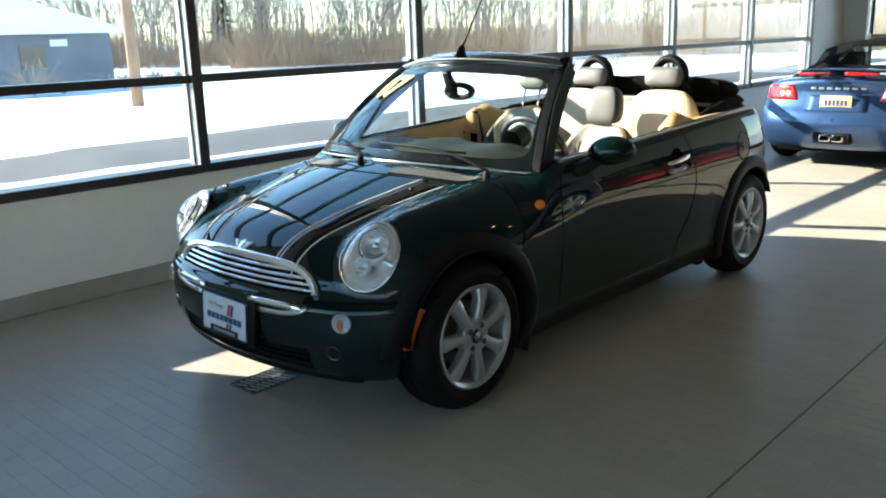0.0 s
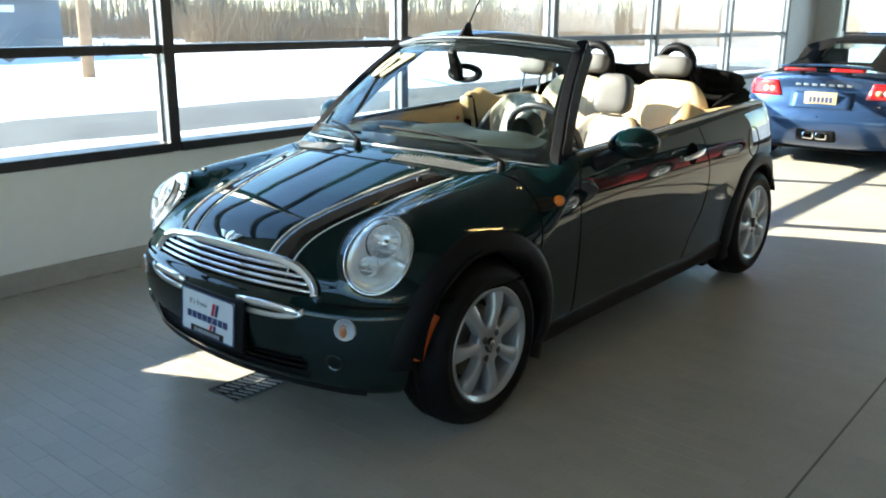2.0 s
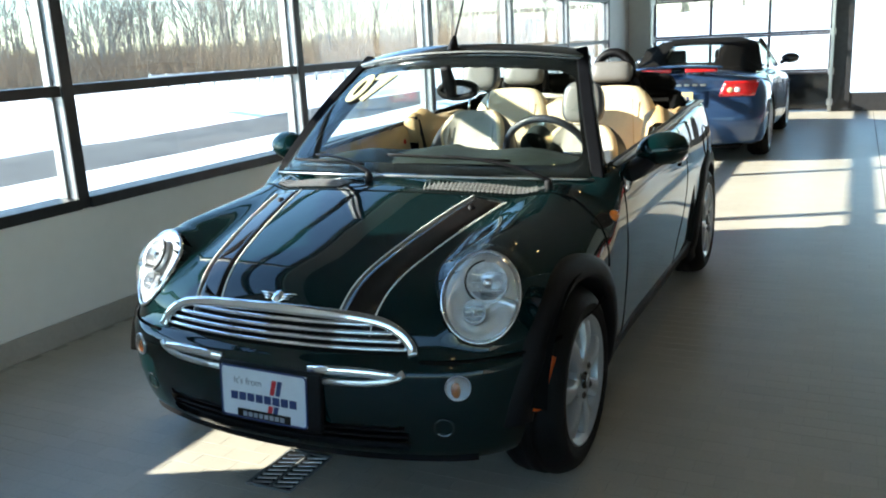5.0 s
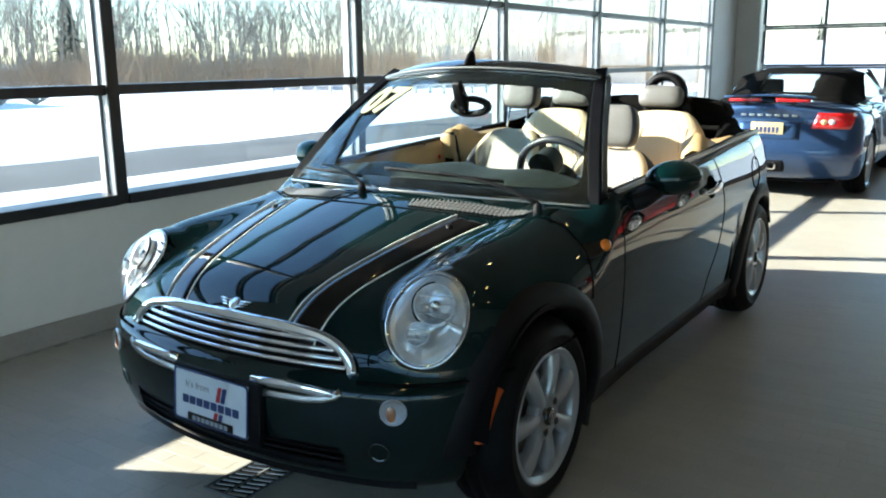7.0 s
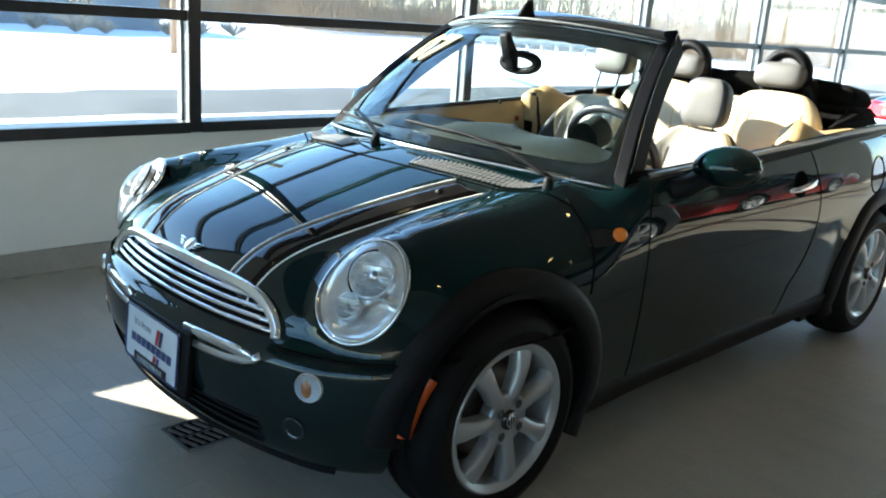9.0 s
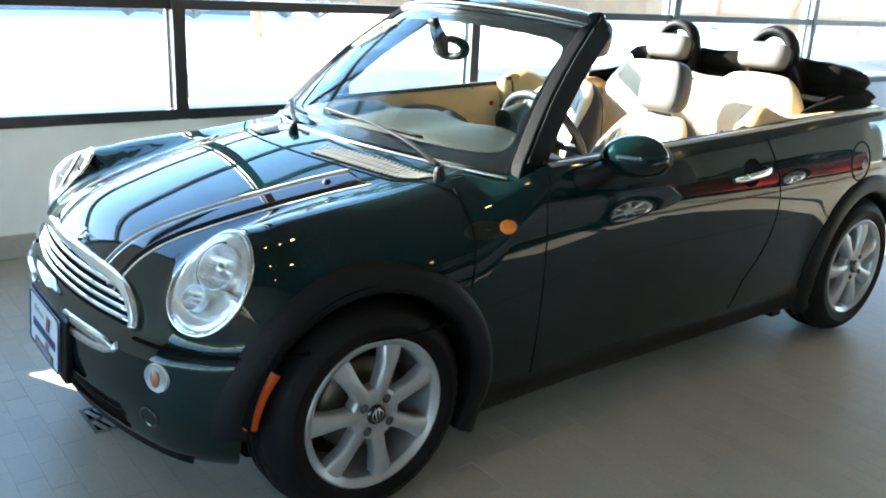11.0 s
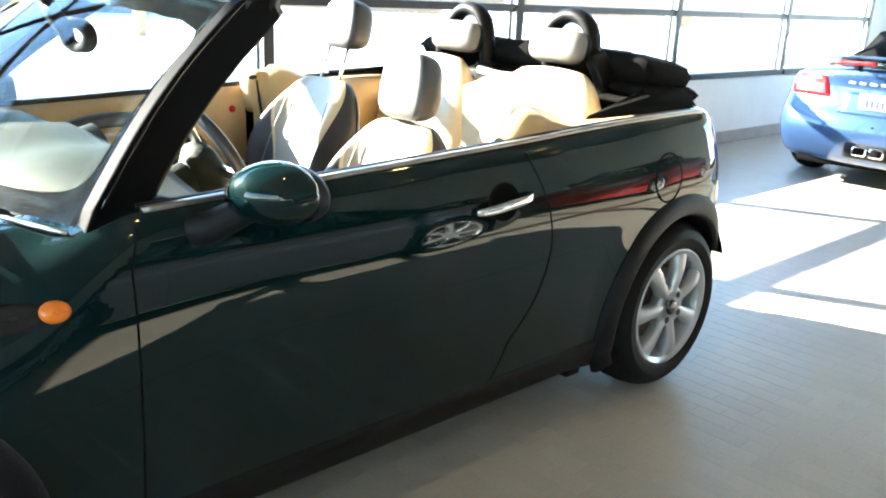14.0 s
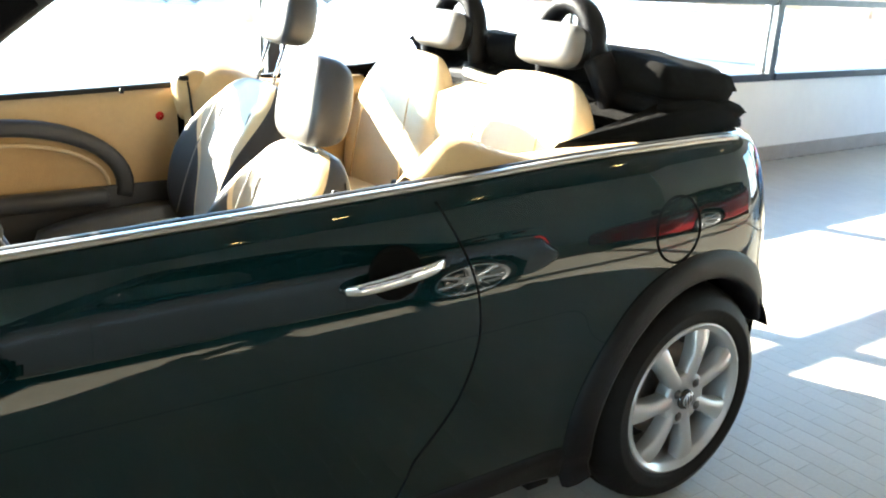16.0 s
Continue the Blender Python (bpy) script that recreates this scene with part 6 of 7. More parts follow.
# steering wheel
SM = Matrix.Translation((0.36, 0.955, 0.880)) @ Matrix.Rotation(radians(-64), 4, 'X')
bm = bmesh.new()
sweep(bm, [SM @ Vector((0.183 * math.cos(a), 0.183 * math.sin(a), 0)) for a in np.linspace(0, 2 * math.pi, 49)[:-1]], circle(0.0155, 9), closed=True)
sw = part("steering_wheel", bm, M["darkleather"], car, "dark leather steering wheel")
bm = bmesh.new()
lathe(bm, [(0.001, 0.028), (0.050, 0.024), (0.072, 0.008), (0.075, -0.02), (0.04, -0.06)], 28, SM)
part("airbag_cover", bm, M["dash"], sw)
for a in (0, math.pi, -math.pi / 2):
    bm = bmesh.new()
    sweep(bm, [SM @ Vector((q * math.cos(a), q * math.sin(a), 0.004)) for q in (0.06, 0.12, 0.178)], rrect(0.032, 0.014, 0.005), up=SM.to_3x3() @ Vector((0, 0, 1)))
    part("spoke", bm, M["satin"], sw)
bm = bmesh.new()
sweep(bm, [SM @ Vector((0, 0, -0.03)), (0.36, 0.76, 0.80)], circle(0.045, 12))
part("steering_column", bm, M["dash"], sw)


def loft_pad(parent, name, m, hw, h, front, back, pieces, bolster=0.0, top=5.0, foot=6.0, label="", sq=0.72, cuts=None):
    """A padded, rounded body: hw(v) half width, thickness front/back; cuts(v) are seam lines across the front, pieces names and materials between them, the back first."""
    nv = 60 if cuts else 40
    vs = [0.5 - 0.5 * math.cos(math.pi * j / nv) for j in range(nv + 1)]
    per = 16 if cuts else 36
    V = []
    for v in vs:
        c = (max(0.0, 1 - v ** top)) ** (1 / 2.4) * (max(0.0, 1 - (1 - v) ** (foot * 2))) ** (1 / 2.4)
        c = max(c, 0.012)
        lines = [2 * math.pi - math.acos(math.copysign(abs(q) ** (1 / sq), q)) for q in (cuts(v) if cuts else ())]
        stops = [0.0, math.pi, *lines, 2 * math.pi]
        ths = [t0 + (t1 - t0) * i / n for k, (t0, t1) in enumerate(zip(stops, stops[1:])) for n in ((36 if k == 0 else per),) for i in range(n)]
        for th in ths:
            cx, sy = math.cos(th), math.sin(th)
            a = abs(cx) ** sq
            x = hw(v) * (0.30 + 0.70 * c) * math.copysign(a, cx) * min(1, c * 3)
            if sy < 0:
                y = -c * (front * abs(sy) ** 0.62 + bolster * math.exp(-((a - 0.78) / 0.20) ** 2) * abs(sy) ** 0.3 * (0.35 + 0.65 * math.sin(math.pi * min(1, v * 1.15))))
            else:
                y = c * back * abs(sy) ** 0.7
            V.append(m @ Vector((x, y, h * v)))
    nt = len(V) // (nv + 1)
    first = None
    for k, (nm, mk) in enumerate(pieces):
        cols = range(36) if k == 0 else range(36 + per * (k - 1), 36 + per * k)
        if len(pieces) == 1:
            cols = range(nt)
        F = [(j * nt + i, j * nt + (i + 1) % nt, (j + 1) * nt + (i + 1) % nt, (j + 1) * nt + i) for j in range(nv) for i in cols]
        used = sorted({q for f in F for q in f})
        ix = {q: n for n, q in enumerate(used)}
        ob = from_arrays(nm, [V[q] for q in used], [[ix[q] for q in f] for f in F], M[mk], parent if name is None else (first or parent), label if first is None else "")
        first = first or ob
    return first


def front_seat(s, head_z, y0, z0, lean, fore):
    """One front seat: cushion, moulded backrest in leather panels, headrest on posts."""
    sx = s * 0.318
    bm = bmesh.new()
    cushion(bm, 0.40, 0.50, 0.16, Matrix.Translation((sx, y0 - 0.22, z0 - 0.05)) @ Matrix.Rotation(radians(-83), 4, 'X'), 0.2)
    seat = part("front_seat", bm, M["cream"], car, "cream leather front seat with dark bolsters")
    for q in (1, -1):
        bm = bmesh.new()
        cushion(bm, 0.105, 0.50, 0.20, Matrix.Translation((sx + q * 0.225, y0 - 0.22, z0 - 0.045)) @ Matrix.Rotation(radians(-83), 4, 'X'), 0.15, round_=0.4)
        part("cushion_bolster", bm, M["darkleather"], seat)
    BM = Matrix.Translation((sx, y0, z0)) @ Matrix.Rotation(radians(-lean), 4, 'X')

    def seams(v):
        far, near = min(0.97, 0.14 + 0.82 * v), min(0.97, 0.66 + 0.30 * v)
        return -far, -min(0.70, far - 0.04), min(0.70, near - 0.04), near
    pieces = (("seat_back_shell", "darkleather"), ("back_bolster", "darkleather"), ("back_side", "cream"), ("back_panel", "lightgrey"), ("back_side", "cream"), ("back_bolster", "darkleather"))
    H = 0.50
    hwf = lambda v: 0.272 - 0.02 * v - 0.050 * max(0.0, v - 0.45) ** 1.2 / 0.55 ** 1.2
    loft_pad(seat, None, BM, hwf, H, 0.060, 0.060, pieces, 0.080, 5.0, cuts=seams)
    for q in (1, -1):
        bm = bmesh.new()
        sweep(bm, [BM @ Vector((q * (0.150 - 0.025 * k / 10), -0.070 - 0.012 * math.sin(math.pi * k / 10), 0.04 + 0.36 * k / 10)) for k in range(11)], circle(0.0022, 5))
        part("seam", bm, M["greyleather"], seat)
        bm = bmesh.new()
        sweep(bm, [BM @ Vector((q * hwf(v) * (0.30 + 0.70 * (1 - v ** 5) ** 0.417) * 1.004, 0.004, H * v)) for v in np.linspace(0.1, 0.90, 16)], circle(0.003, 6))
        part("piping", bm, M["seal"], seat)
    hc = BM @ Vector((0, fore, (head_z - (0.190 if s > 0 else 0.165) - z0) / math.cos(radians(lean))))
    HM = Matrix.Translation(hc) @ Matrix.Rotation(radians(-lean * 0.55), 4, 'X')
    hr = loft_pad(seat, "headrest", HM, lambda v: 0.100 + 0.008 * math.sin(math.pi * v) - 0.012 * v, 0.198 if s > 0 else 0.175, 0.036, 0.082, (("headrest", "darkleather"), ("headrest_side", "darkleather"), ("headrest_face", "greyleather"), ("headrest_side", "darkleather")), 0.0, 9.0, 5.0, sq=0.5, cuts=lambda v: (-0.84, 0.84))
    for q in (1, -1):
        bm = bmesh.new()
        sweep(bm, [BM @ Vector((q * 0.055, 0.0, H * 0.93)), HM @ Vector((q * 0.055, 0, 0.02))], circle(0.0055, 8))
        part("headrest_post", bm, M["chrome"], hr)


front_seat(1, 1.128, 1.490, 0.465, 18, -0.035)
front_seat(-1, 1.268, 1.630, 0.530, 21, -0.002)

# rear seats, hoops and head pads
for s in (1, -1):
    sx = s * 0.30
    BM = Matrix.Translation((sx, 2.235, 0.585)) @ Matrix.Rotation(radians(-10), 4, 'X')
    rs = loft_pad(car, "rear_seat", BM, lambda v: 0.285 - 0.05 * v * v, 0.505, 0.075, 0.05, (("rear_seat", "cream"),), 0.02, 4.0, label="cream leather rear bucket seat")
    bm = bmesh.new()
    cushion(bm, 0.44, 0.40, 0.14, Matrix.Translation((sx, 2.02, 0.56)) @ Matrix.Rotation(radians(-80), 4, 'X'), 0.2)
    part("seat_cushion", bm, M["cream"], rs)
    for q in (1, -1):
        bm = bmesh.new()
        sweep(bm, [BM @ Vector((q * (0.150 - 0.03 * k / 10), -0.080 - 0.010 * math.sin(math.pi * k / 10), 0.05 + 0.37 * k / 10)) for k in range(11)], circle(0.0025, 5))
        part("seam", bm, M["tan"], rs)
    bm = bmesh.new()
    box(bm, (s * 0.09 - 0.03, 2.12, 0.665), (s * 0.09 + 0.03, 2.15, 0.72), 0.01)
    part("belt_buckle", bm, M["seal"], rs)
    hx = s * 0.261
    bm = bmesh.new()
    inner, outer = hx - s * 0.098, hx + s * 0.098
    arc = [(inner, 2.47, 1.00), (inner, 2.455, 1.14)] + [(hx - s * 0.098 * math.cos(a), 2.45, 1.160 + 0.098 * math.sin(a)) for a in np.linspace(0.2, math.pi - 0.2, 14)] + [(outer, 2.455, 1.14), (outer + s * 0.025, 2.49, 1.06), (outer + s * 0.055, 2.54, 0.97)]
    sweep(bm, spline(arc, 2), circle(0.026, 14, 0.036), up=(0, 1, 0))
    hoop = part("roll_hoop", bm, M["plastic"], car, "black padded roll-over hoop")
    PB = Matrix.Translation((hx, 2.375, 1.092)) @ Matrix.Rotation(radians(-12), 4, 'X')
    loft_pad(hoop, None, PB, lambda v: 0.122, 0.120, 0.050, 0.060, (("head_pad_back", "plastic"), ("head_pad", "greyleather")), 0.0, 7.0, 4.0, sq=0.5)
    bm = bmesh.new()
    sweep(bm, spline([(outer + s * 0.02, 2.44, 1.13), (outer + s * 0.05, 2.46, 1.06), (outer + s * 0.06, 2.50, 0.97)], 4), rrect(0.085, 0.045, 0.015), up=(s, 0, 0))
    part("belt_guide", bm, M["plastic"], hoop)
    bm = bmesh.new()
    box(bm, (inner - 0.045, 2.43, 0.95), (inner + 0.045, 2.51, 1.06), 0.02)
    part("hoop_base", bm, M["plastic"], hoop)
bm = bmesh.new()
cushion(bm, 0.34, 0.46, 0.15, Matrix.Translation((0, 2.305, 0.790)) @ Matrix.Rotation(radians(-10), 4, 'X'), 0.15)
part("rear_seat_centre", bm, M["cream"], car, "cream leather infill between the rear seats")
bm = bmesh.new()
sweep(bm, [(-0.30, 2.47, 0.995), (0, 2.475, 1.01), (0.30, 2.47, 0.995)], rrect(0.05, 0.06, 0.015))
cross = part("hoop_crossbar", bm, M["plastic"], car)
bm = bmesh.new()
sweep(bm, [(-0.16, 2.425, 1.030), (-0.06, 2.420, 1.018), (0.06, 2.420, 1.018), (0.16, 2.425, 1.030)], rrect(0.045, 0.030, 0.012))
part("crossbar_pad", bm, M["lightgrey"], cross, "pale grey pad between the hoops")

# door cards and rear side trims
for s in (1, -1):
    ys = np.linspace(0.62, 1.66, 16)
    bm = bmesh.new()
    rows = []
    for y in ys:
        zt = float(c_hs(y)) - 0.012
        rows.append([bm.verts.new((s * x, y, z)) for x, z in ((0.715, zt), (0.690, zt - 0.004), (0.672, zt - 0.03), (0.664, zt - 0.12), (0.655, 0.60), (0.650, 0.32))])
    for A, B in zip(rows, rows[1:]):
        for i in range(5):
            bm.faces.new((A[i], A[i + 1], B[i + 1], B[i]))
    bmesh.ops.recalc_face_normals(bm, faces=bm.faces)
    card = part("door_card", bm, M["tan"], car, "tan inner door panel")
    bm = bmesh.new()
    arc = [(s * 0.645, 1.14 + 0.34 * math.cos(a), 0.655 + 0.190 * math.sin(a)) for a in np.linspace(-0.2, math.pi + 0.2, 26)]
    sweep(bm, arc, rrect(0.05, 0.045, 0.014), up=(s, 0, 0))
    part("armrest_loop", bm, M["darkleather"], card)
    bm = bmesh.new()
    arc = [(s * 0.640, 1.14 + 0.29 * math.cos(a), 0.655 + 0.140 * math.sin(a)) for a in np.linspace(0.0, math.pi, 22)]
    sweep(bm, arc, circle(0.006, 6))
    part("loop_piping", bm, M["cream"], card)
    bm = bmesh.new()
    box(bm, (s * 0.646 - 0.008, 0.64, 0.33), (s * 0.646 + 0.008, 1.64, 0.650), 0.006)
    part("door_pocket", bm, M["darkleather"], card, "charcoal lower door pocket")
    bm = bmesh.new()
    box(bm, (s * 0.615 - 0.035, 0.85, 0.60), (s * 0.615 + 0.035, 1.42, 0.655), 0.02)
    part("armrest", bm, M["darkleather"], card)
    bm = bmesh.new()
    lathe(bm, [(0.001, 0.008), (0.011, 0.006), (0.014, 0.0)], 16, Matrix.Translation((s * 0.668, 1.605, 0.852)) @ Matrix.Rotation(radians(-90 * s), 4, 'Y'))
    part("warning_reflector", bm, M["red_lens"], card)
    bm = bmesh.new()
    lathe(bm, [(0.001, 0.016), (0.006, 0.015), (0.007, 0.0)], 10, Matrix.Translation((s * 0.69, 1.50, float(c_hs(1.50)) - 0.016)))
    part("lock_pin", bm, M["seal"], card)
    # rear side trim with a raised armrest; tan puts the shade into cream leather
    bm = bmesh.new()
    rows = []
    for y in np.linspace(1.665, 2.32, 22):
        t = (y - 1.665) / 0.795
        zt = float(c_hs(y)) - 0.012
        wd = 0.035 + 0.085 * math.sin(math.pi * t) ** 0.7
        hump = 0.078 * math.exp(-((t - 0.13) / (0.09 if t < 0.13 else 0.17)) ** 2)
        rows.append([bm.verts.new((s * x, y, z)) for x, z in ((0.715, zt), (0.70, zt + hump * 0.6), (0.68 - wd * 0.4, zt + hump), (0.665 - wd, zt - 0.02 + hump * 0.6), (0.65 - wd, zt - 0.09), (0.63 - wd * 0.6, 0.66), (0.62, 0.40))])
    for A, B in zip(rows, rows[1:]):
        for i in range(6):
            bm.faces.new((A[i], A[i + 1], B[i + 1], B[i]))
    bmesh.ops.recalc_face_normals(bm, faces=bm.faces)
    part("rear_side_trim", bm, M["tan"], car, "rear side panel with a raised armrest, cream leather tinted tan as in shade")
    bm = bmesh.new()
    if s > 0:
        bm.free()
        continue
    cushion(bm, 0.10, 0.17, 0.11, Matrix.Translation((s * 0.655, 1.715, 0.915)) @ Matrix.Rotation(radians(8), 4, 'X'), 0.2, round_=0.8)
    guide = part("belt_tower", bm, M["tan"], car)
    bm = bmesh.new()
    box(bm, (s * 0.650 - 0.028, 1.655, 0.945), (s * 0.650 + 0.028, 1.690, 0.980), 0.008)
    part("belt_slot", bm, M["seal"], guide)
    bm = bmesh.new()
    sweep(bm, [(s * 0.63, 1.68, 0.96), (s * 0.60, 1.69, 0.80), (s * 0.58, 1.66, 0.45)], rrect(0.046, 0.003, 0.001, 1), up=(0, 1, 0))
    part("seat_belt", bm, M["seal"], guide)

# folded cloth roof
def cloth_slab(y0, y1, z0, z1, hw, seed, sag=0.0, tip=0.0):
    bm = bmesh.new()
    nx, ny = 44, 16
    T = {}
    for side in (0, 1):
        for i in range(nx + 1):
            for j in range(ny + 1):
                a, b = 2 * i / nx - 1, j / ny
                edge = (1 - abs(a) ** 7) * (1 - abs(2 * b - 1) ** 5)
                zc, th = (z0 + z1) / 2, (z1 - z0) / 2
                k = th * (0.40 + 0.60 * max(0, edge) ** 0.4)
                wv = 0.010 * noise.noise((a * 3.5, b * 4, seed)) + 0.005 * noise.noise((a * 11, b * 9, seed + 5))
                y = y0 + (y1 - y0) * b - 0.14 * abs(a) ** 2.2 * b + 0.0 * a
                z = zc + (k if side else -k) + wv - sag * abs(a) ** 2 - tip * b
                x = a * hw * (1 - 0.10 * b * b) + 0.006 * noise.noise((a * 4, b * 7, seed + 9))
                key = (2, i, j) if (i in (0, nx) or j in (0, ny)) else (side, i, j)
                if key not in T:
                    T[key] = bm.verts.new((x, y, z if key[0] != 2 else zc + wv - sag * abs(a) ** 2 - tip * b))
    def g(s, i, j):
        return T.get((2, i, j)) or T[(s, i, j)]
    for s in (0, 1):
        for i in range(nx):
            for j in range(ny):
                q = [g(s, i, j), g(s, i + 1, j), g(s, i + 1, j + 1), g(s, i, j + 1)]
                bm.faces.new(q if s else q[::-1])
    return bm


top = part("folded_top", cloth_slab(2.47, 2.99, 1.050, 1.160, 0.590, 3, 0.015, 0.050), M["cloth"], car, "folded black cloth roof stacked behind the seats")
part("roof_fold", cloth_slab(2.46, 3.02, 1.000, 1.062, 0.612, 8, 0.012, 0.034), M["cloth"], top)
part("roof_fold", cloth_slab(2.42, 2.93, 0.950, 1.008, 0.645, 14, 0.004, 0.006), M["cloth"], top)
for s in (1, -1):
    # side flap: a creased sheet from the body rail up under the stack
    lo = spline([(0.664, 2.05, 0.972), (0.660, 2.30, 0.966), (0.645, 2.60, 0.957), (0.600, 2.78, 0.955), (0.500, 2.93, 0.955)], 8)
    hi = spline([(0.660, 2.06, 0.976), (0.590, 2.36, 1.010), (0.540, 2.60, 1.050), (0.480, 2.76, 1.050), (0.400, 2.89, 1.030)], 8)
    rows = []
    for k, (p, q) in enumerate(zip(lo, hi)):
        row = []
        for j in range(7):
            r = p.lerp(q, j / 6)
            bulge = 0.016 * math.sin(math.pi * j / 6) + 0.007 * math.sin(j * 2.1 + k * 0.10) * min(1, k / 8) + 0.004 * noise.noise((k * 0.4, j * 0.8, s * 3.0))
            row.append(Vector((s * (r.x + bulge * 0.8), r.y, r.z + bulge * 0.6)))
        rows.append(row)
    bm = bmesh.new()
    G = [[bm.verts.new(v) for v in row] for row in rows]
    G2 = [[bm.verts.new(v - Vector((s * 0.006, 0, 0.006))) for v in row] for row in rows]
    for A, B in zip(G, G[1:]):
        for i in range(6):
            bm.faces.new((A[i], A[i + 1], B[i + 1], B[i]))
    for A, B in zip(G2, G2[1:]):
        for i in range(6):
            bm.faces.new((A[i], B[i], B[i + 1], A[i + 1]))
    part("roof_skirt", bm, M["cloth"], top)

# tail lamps and rear plate
for s in (1, -1):
    S = np.array([[(s * (1.20 - 0.12 * q), 3.47 + 0.02 * (0.9 - z) + 0.09 * q, z) for q in np.linspace(0, 1, 6)] for z in np.linspace(0.645, 0.895, 10)])
    tl = patch(mini, S, (-s, -0.95, 0), 0.006, M["red_lens"], car, "tail_lamp", 0.002, "upright red tail lamp in a chrome rim")
    rim = [S[0, j] for j in range(6)] + [S[i, 5] for i in range(1, 10)] + [S[9, j] for j in range(4, -1, -1)] + [S[i, 0] for i in range(8, 0, -1)]
    P = mini.cast(np.array(rim), (-s, -0.95, 0))
    bm = bmesh.new()
    sweep(bm, [Vector(p) for p in P], circle(0.010, 8), closed=True)
    part("tail_lamp_rim", bm, M["chrome"], tl)

for s in (1, -1):
    wheel(car, s * 0.790, FW, WZ, spin=0.16 if s > 0 else 0.5)
    wheel(car, s * 0.790, RW, WZ, spin=0.22 if s > 0 else 0.1)
# underbody, exhaust hanger seen below the sill
bm = bmesh.new()
box(bm, (-0.60, -0.28, 0.16), (0.60, 2.85, 0.21), 0.02)
part("underbody", bm, M["void"], car, smooth=False)
bm = bmesh.new()
box(bm, (0.62, 2.03, 0.125), (0.70, 2.10, 0.20), 0.008)
part("jacking_point", bm, M["plastic"], car)


# ---- the other cars ----
def roadster(name, label, paint_m, at, turn, hardtop=False):
    """A low two-seat car with a raised soft top; local y runs forward from the tail."""
    car2 = thing(name, label, "car")
    cw = curve([-0.2, 0.2, 0.75, 1.6, 2.4, 3.2, 3.8, 4.2], [0.78, 0.825, 0.855, 0.835, 0.845, 0.86, 0.83, 0.74])
    czm = curve([0.12, 0.3, 0.55, 0.75, 0.95], [-0.05, -0.012, 0, -0.02, -0.085])
    ct = curve([-0.2, 0.0, 0.15, 0.5, 1.0, 1.5, 2.2, 2.8, 3.4, 3.9, 4.1], [0.90, 0.925, 0.915, 0.925, 0.925, 0.90, 0.90, 0.86, 0.79, 0.68, 0.58])
    cr = curve([0.12, 0.25, 0.4, 0.55, 0.62, 0.8, 0.95], [0.22, 0.08, 0.0, 0.02, 0.06, 0.10, 0.02])

    def f(P):
        x, y, z = np.abs(P[:, 0]), P[:, 1], P[:, 2]
        side = x - cw(y) - czm(z)
        rear = cr(z) + 0.14 * x ** 2 + 0.18 * x ** 4 - y
        front = y - 4.06 + 0.30 * x ** 2 + 0.2 * x ** 4 + 0.5 * np.maximum(0, z - 0.5)
        t = z - ct(y) + 0.05 * (x / 0.7) ** 2
        g = smax(smax(side, rear, 0.16), front, 0.22)
        g = smax(g, t, 0.12)
        return smax(g, 0.17 - z, 0.08)
    b = Body(f, (0, 0.45, 0.5), (0, 3.5, 0.5))
    V, F, caps, N = b.shell(34, 120, 150)
    C = V[F].mean(1)
    which = np.ones(len(F), int)
    for yy in (0.82, 3.22):
        which[((C[:, 1] - yy) ** 2 + (C[:, 2] - 0.32) ** 2 < 0.355 ** 2) & (np.abs(C[:, 0]) > 0.5) & (C[:, 2] < 0.72)] = 0
    shell_parts(V, F, N, which, {1: paint_m}, car2, {1: "body_shell"}, {})
    for s in (1, -1):
        for yy in (0.82, 3.22):
            # arch liner with the shade under the arch put into its near-black
            bm = bmesh.new()
            a0 = Matrix.Translation((0, yy, 0.32)) @ Matrix.Rotation(radians(90 * s), 4, 'Y')
            lathe(bm, [(0.356, 0.5), (0.356, 0.835)], 40, a0)
            lathe(bm, [(0.001, 0.5), (0.356, 0.5)], 40, a0)
            bmesh.ops.delete(bm, geom=[q for q in bm.faces if q.calc_center_median().z < 0.2], context='FACES')
            part("arch_liner", bm, M["void"], car2)
            wheel(car2, s * 0.835, yy, 0.318, radius=0.320, rim_r=0.232, width=0.24, spin=0.3, cap=False)
        zz = np.linspace(0.90, 0.25, 24)
        ribbon(b, np.array([(1.3 * s, 1.55 + 0.06 * (q - 0.5), q) for q in zz]), (-s, 0, 0), 0.003, M["seal"], car2)
        ribbon(b, np.array([(1.3 * s, 2.62, q) for q in zz]), (-s, 0, 0), 0.003, M["seal"], car2)
        # tail lamp, wrapped round the corner
        S = np.array([[(s * (0.60 + 0.06 * (v - 0.5) + 0.36 * u), -0.6, 0.668 + 0.150 * v - 0.01 * u) for u in np.linspace(0, 1, 8)] for v in np.linspace(0, 1, 6)])
        S[:, :, 2] += 0.02 * S[:, :, 0] * s
        tl = patch(b, S, (-0.25 * s, 1, 0), 0.008, M["red_lens"], car2, "tail_lamp", 0.002, "wide red tail lamp")
        for u in (0.24, 0.44):
            P = b.cast(np.array([(s * (0.60 + 0.36 * u), -0.6, 0.742)]), (-0.25 * s, 1, 0))[0]
            nn = Vector(b.normal(P)[0])
            bm = bmesh.new()
            lathe(bm, [(0.001, 0.014), (0.022, 0.013), (0.030, 0.006)], 18, Matrix.Translation(Vector(P)) @ nn.to_track_quat('Z', 'Y').to_matrix().to_4x4())
            part("lamp_round", bm, M["plate_white"] if u > 0.4 else M["plate_yellow"], tl)
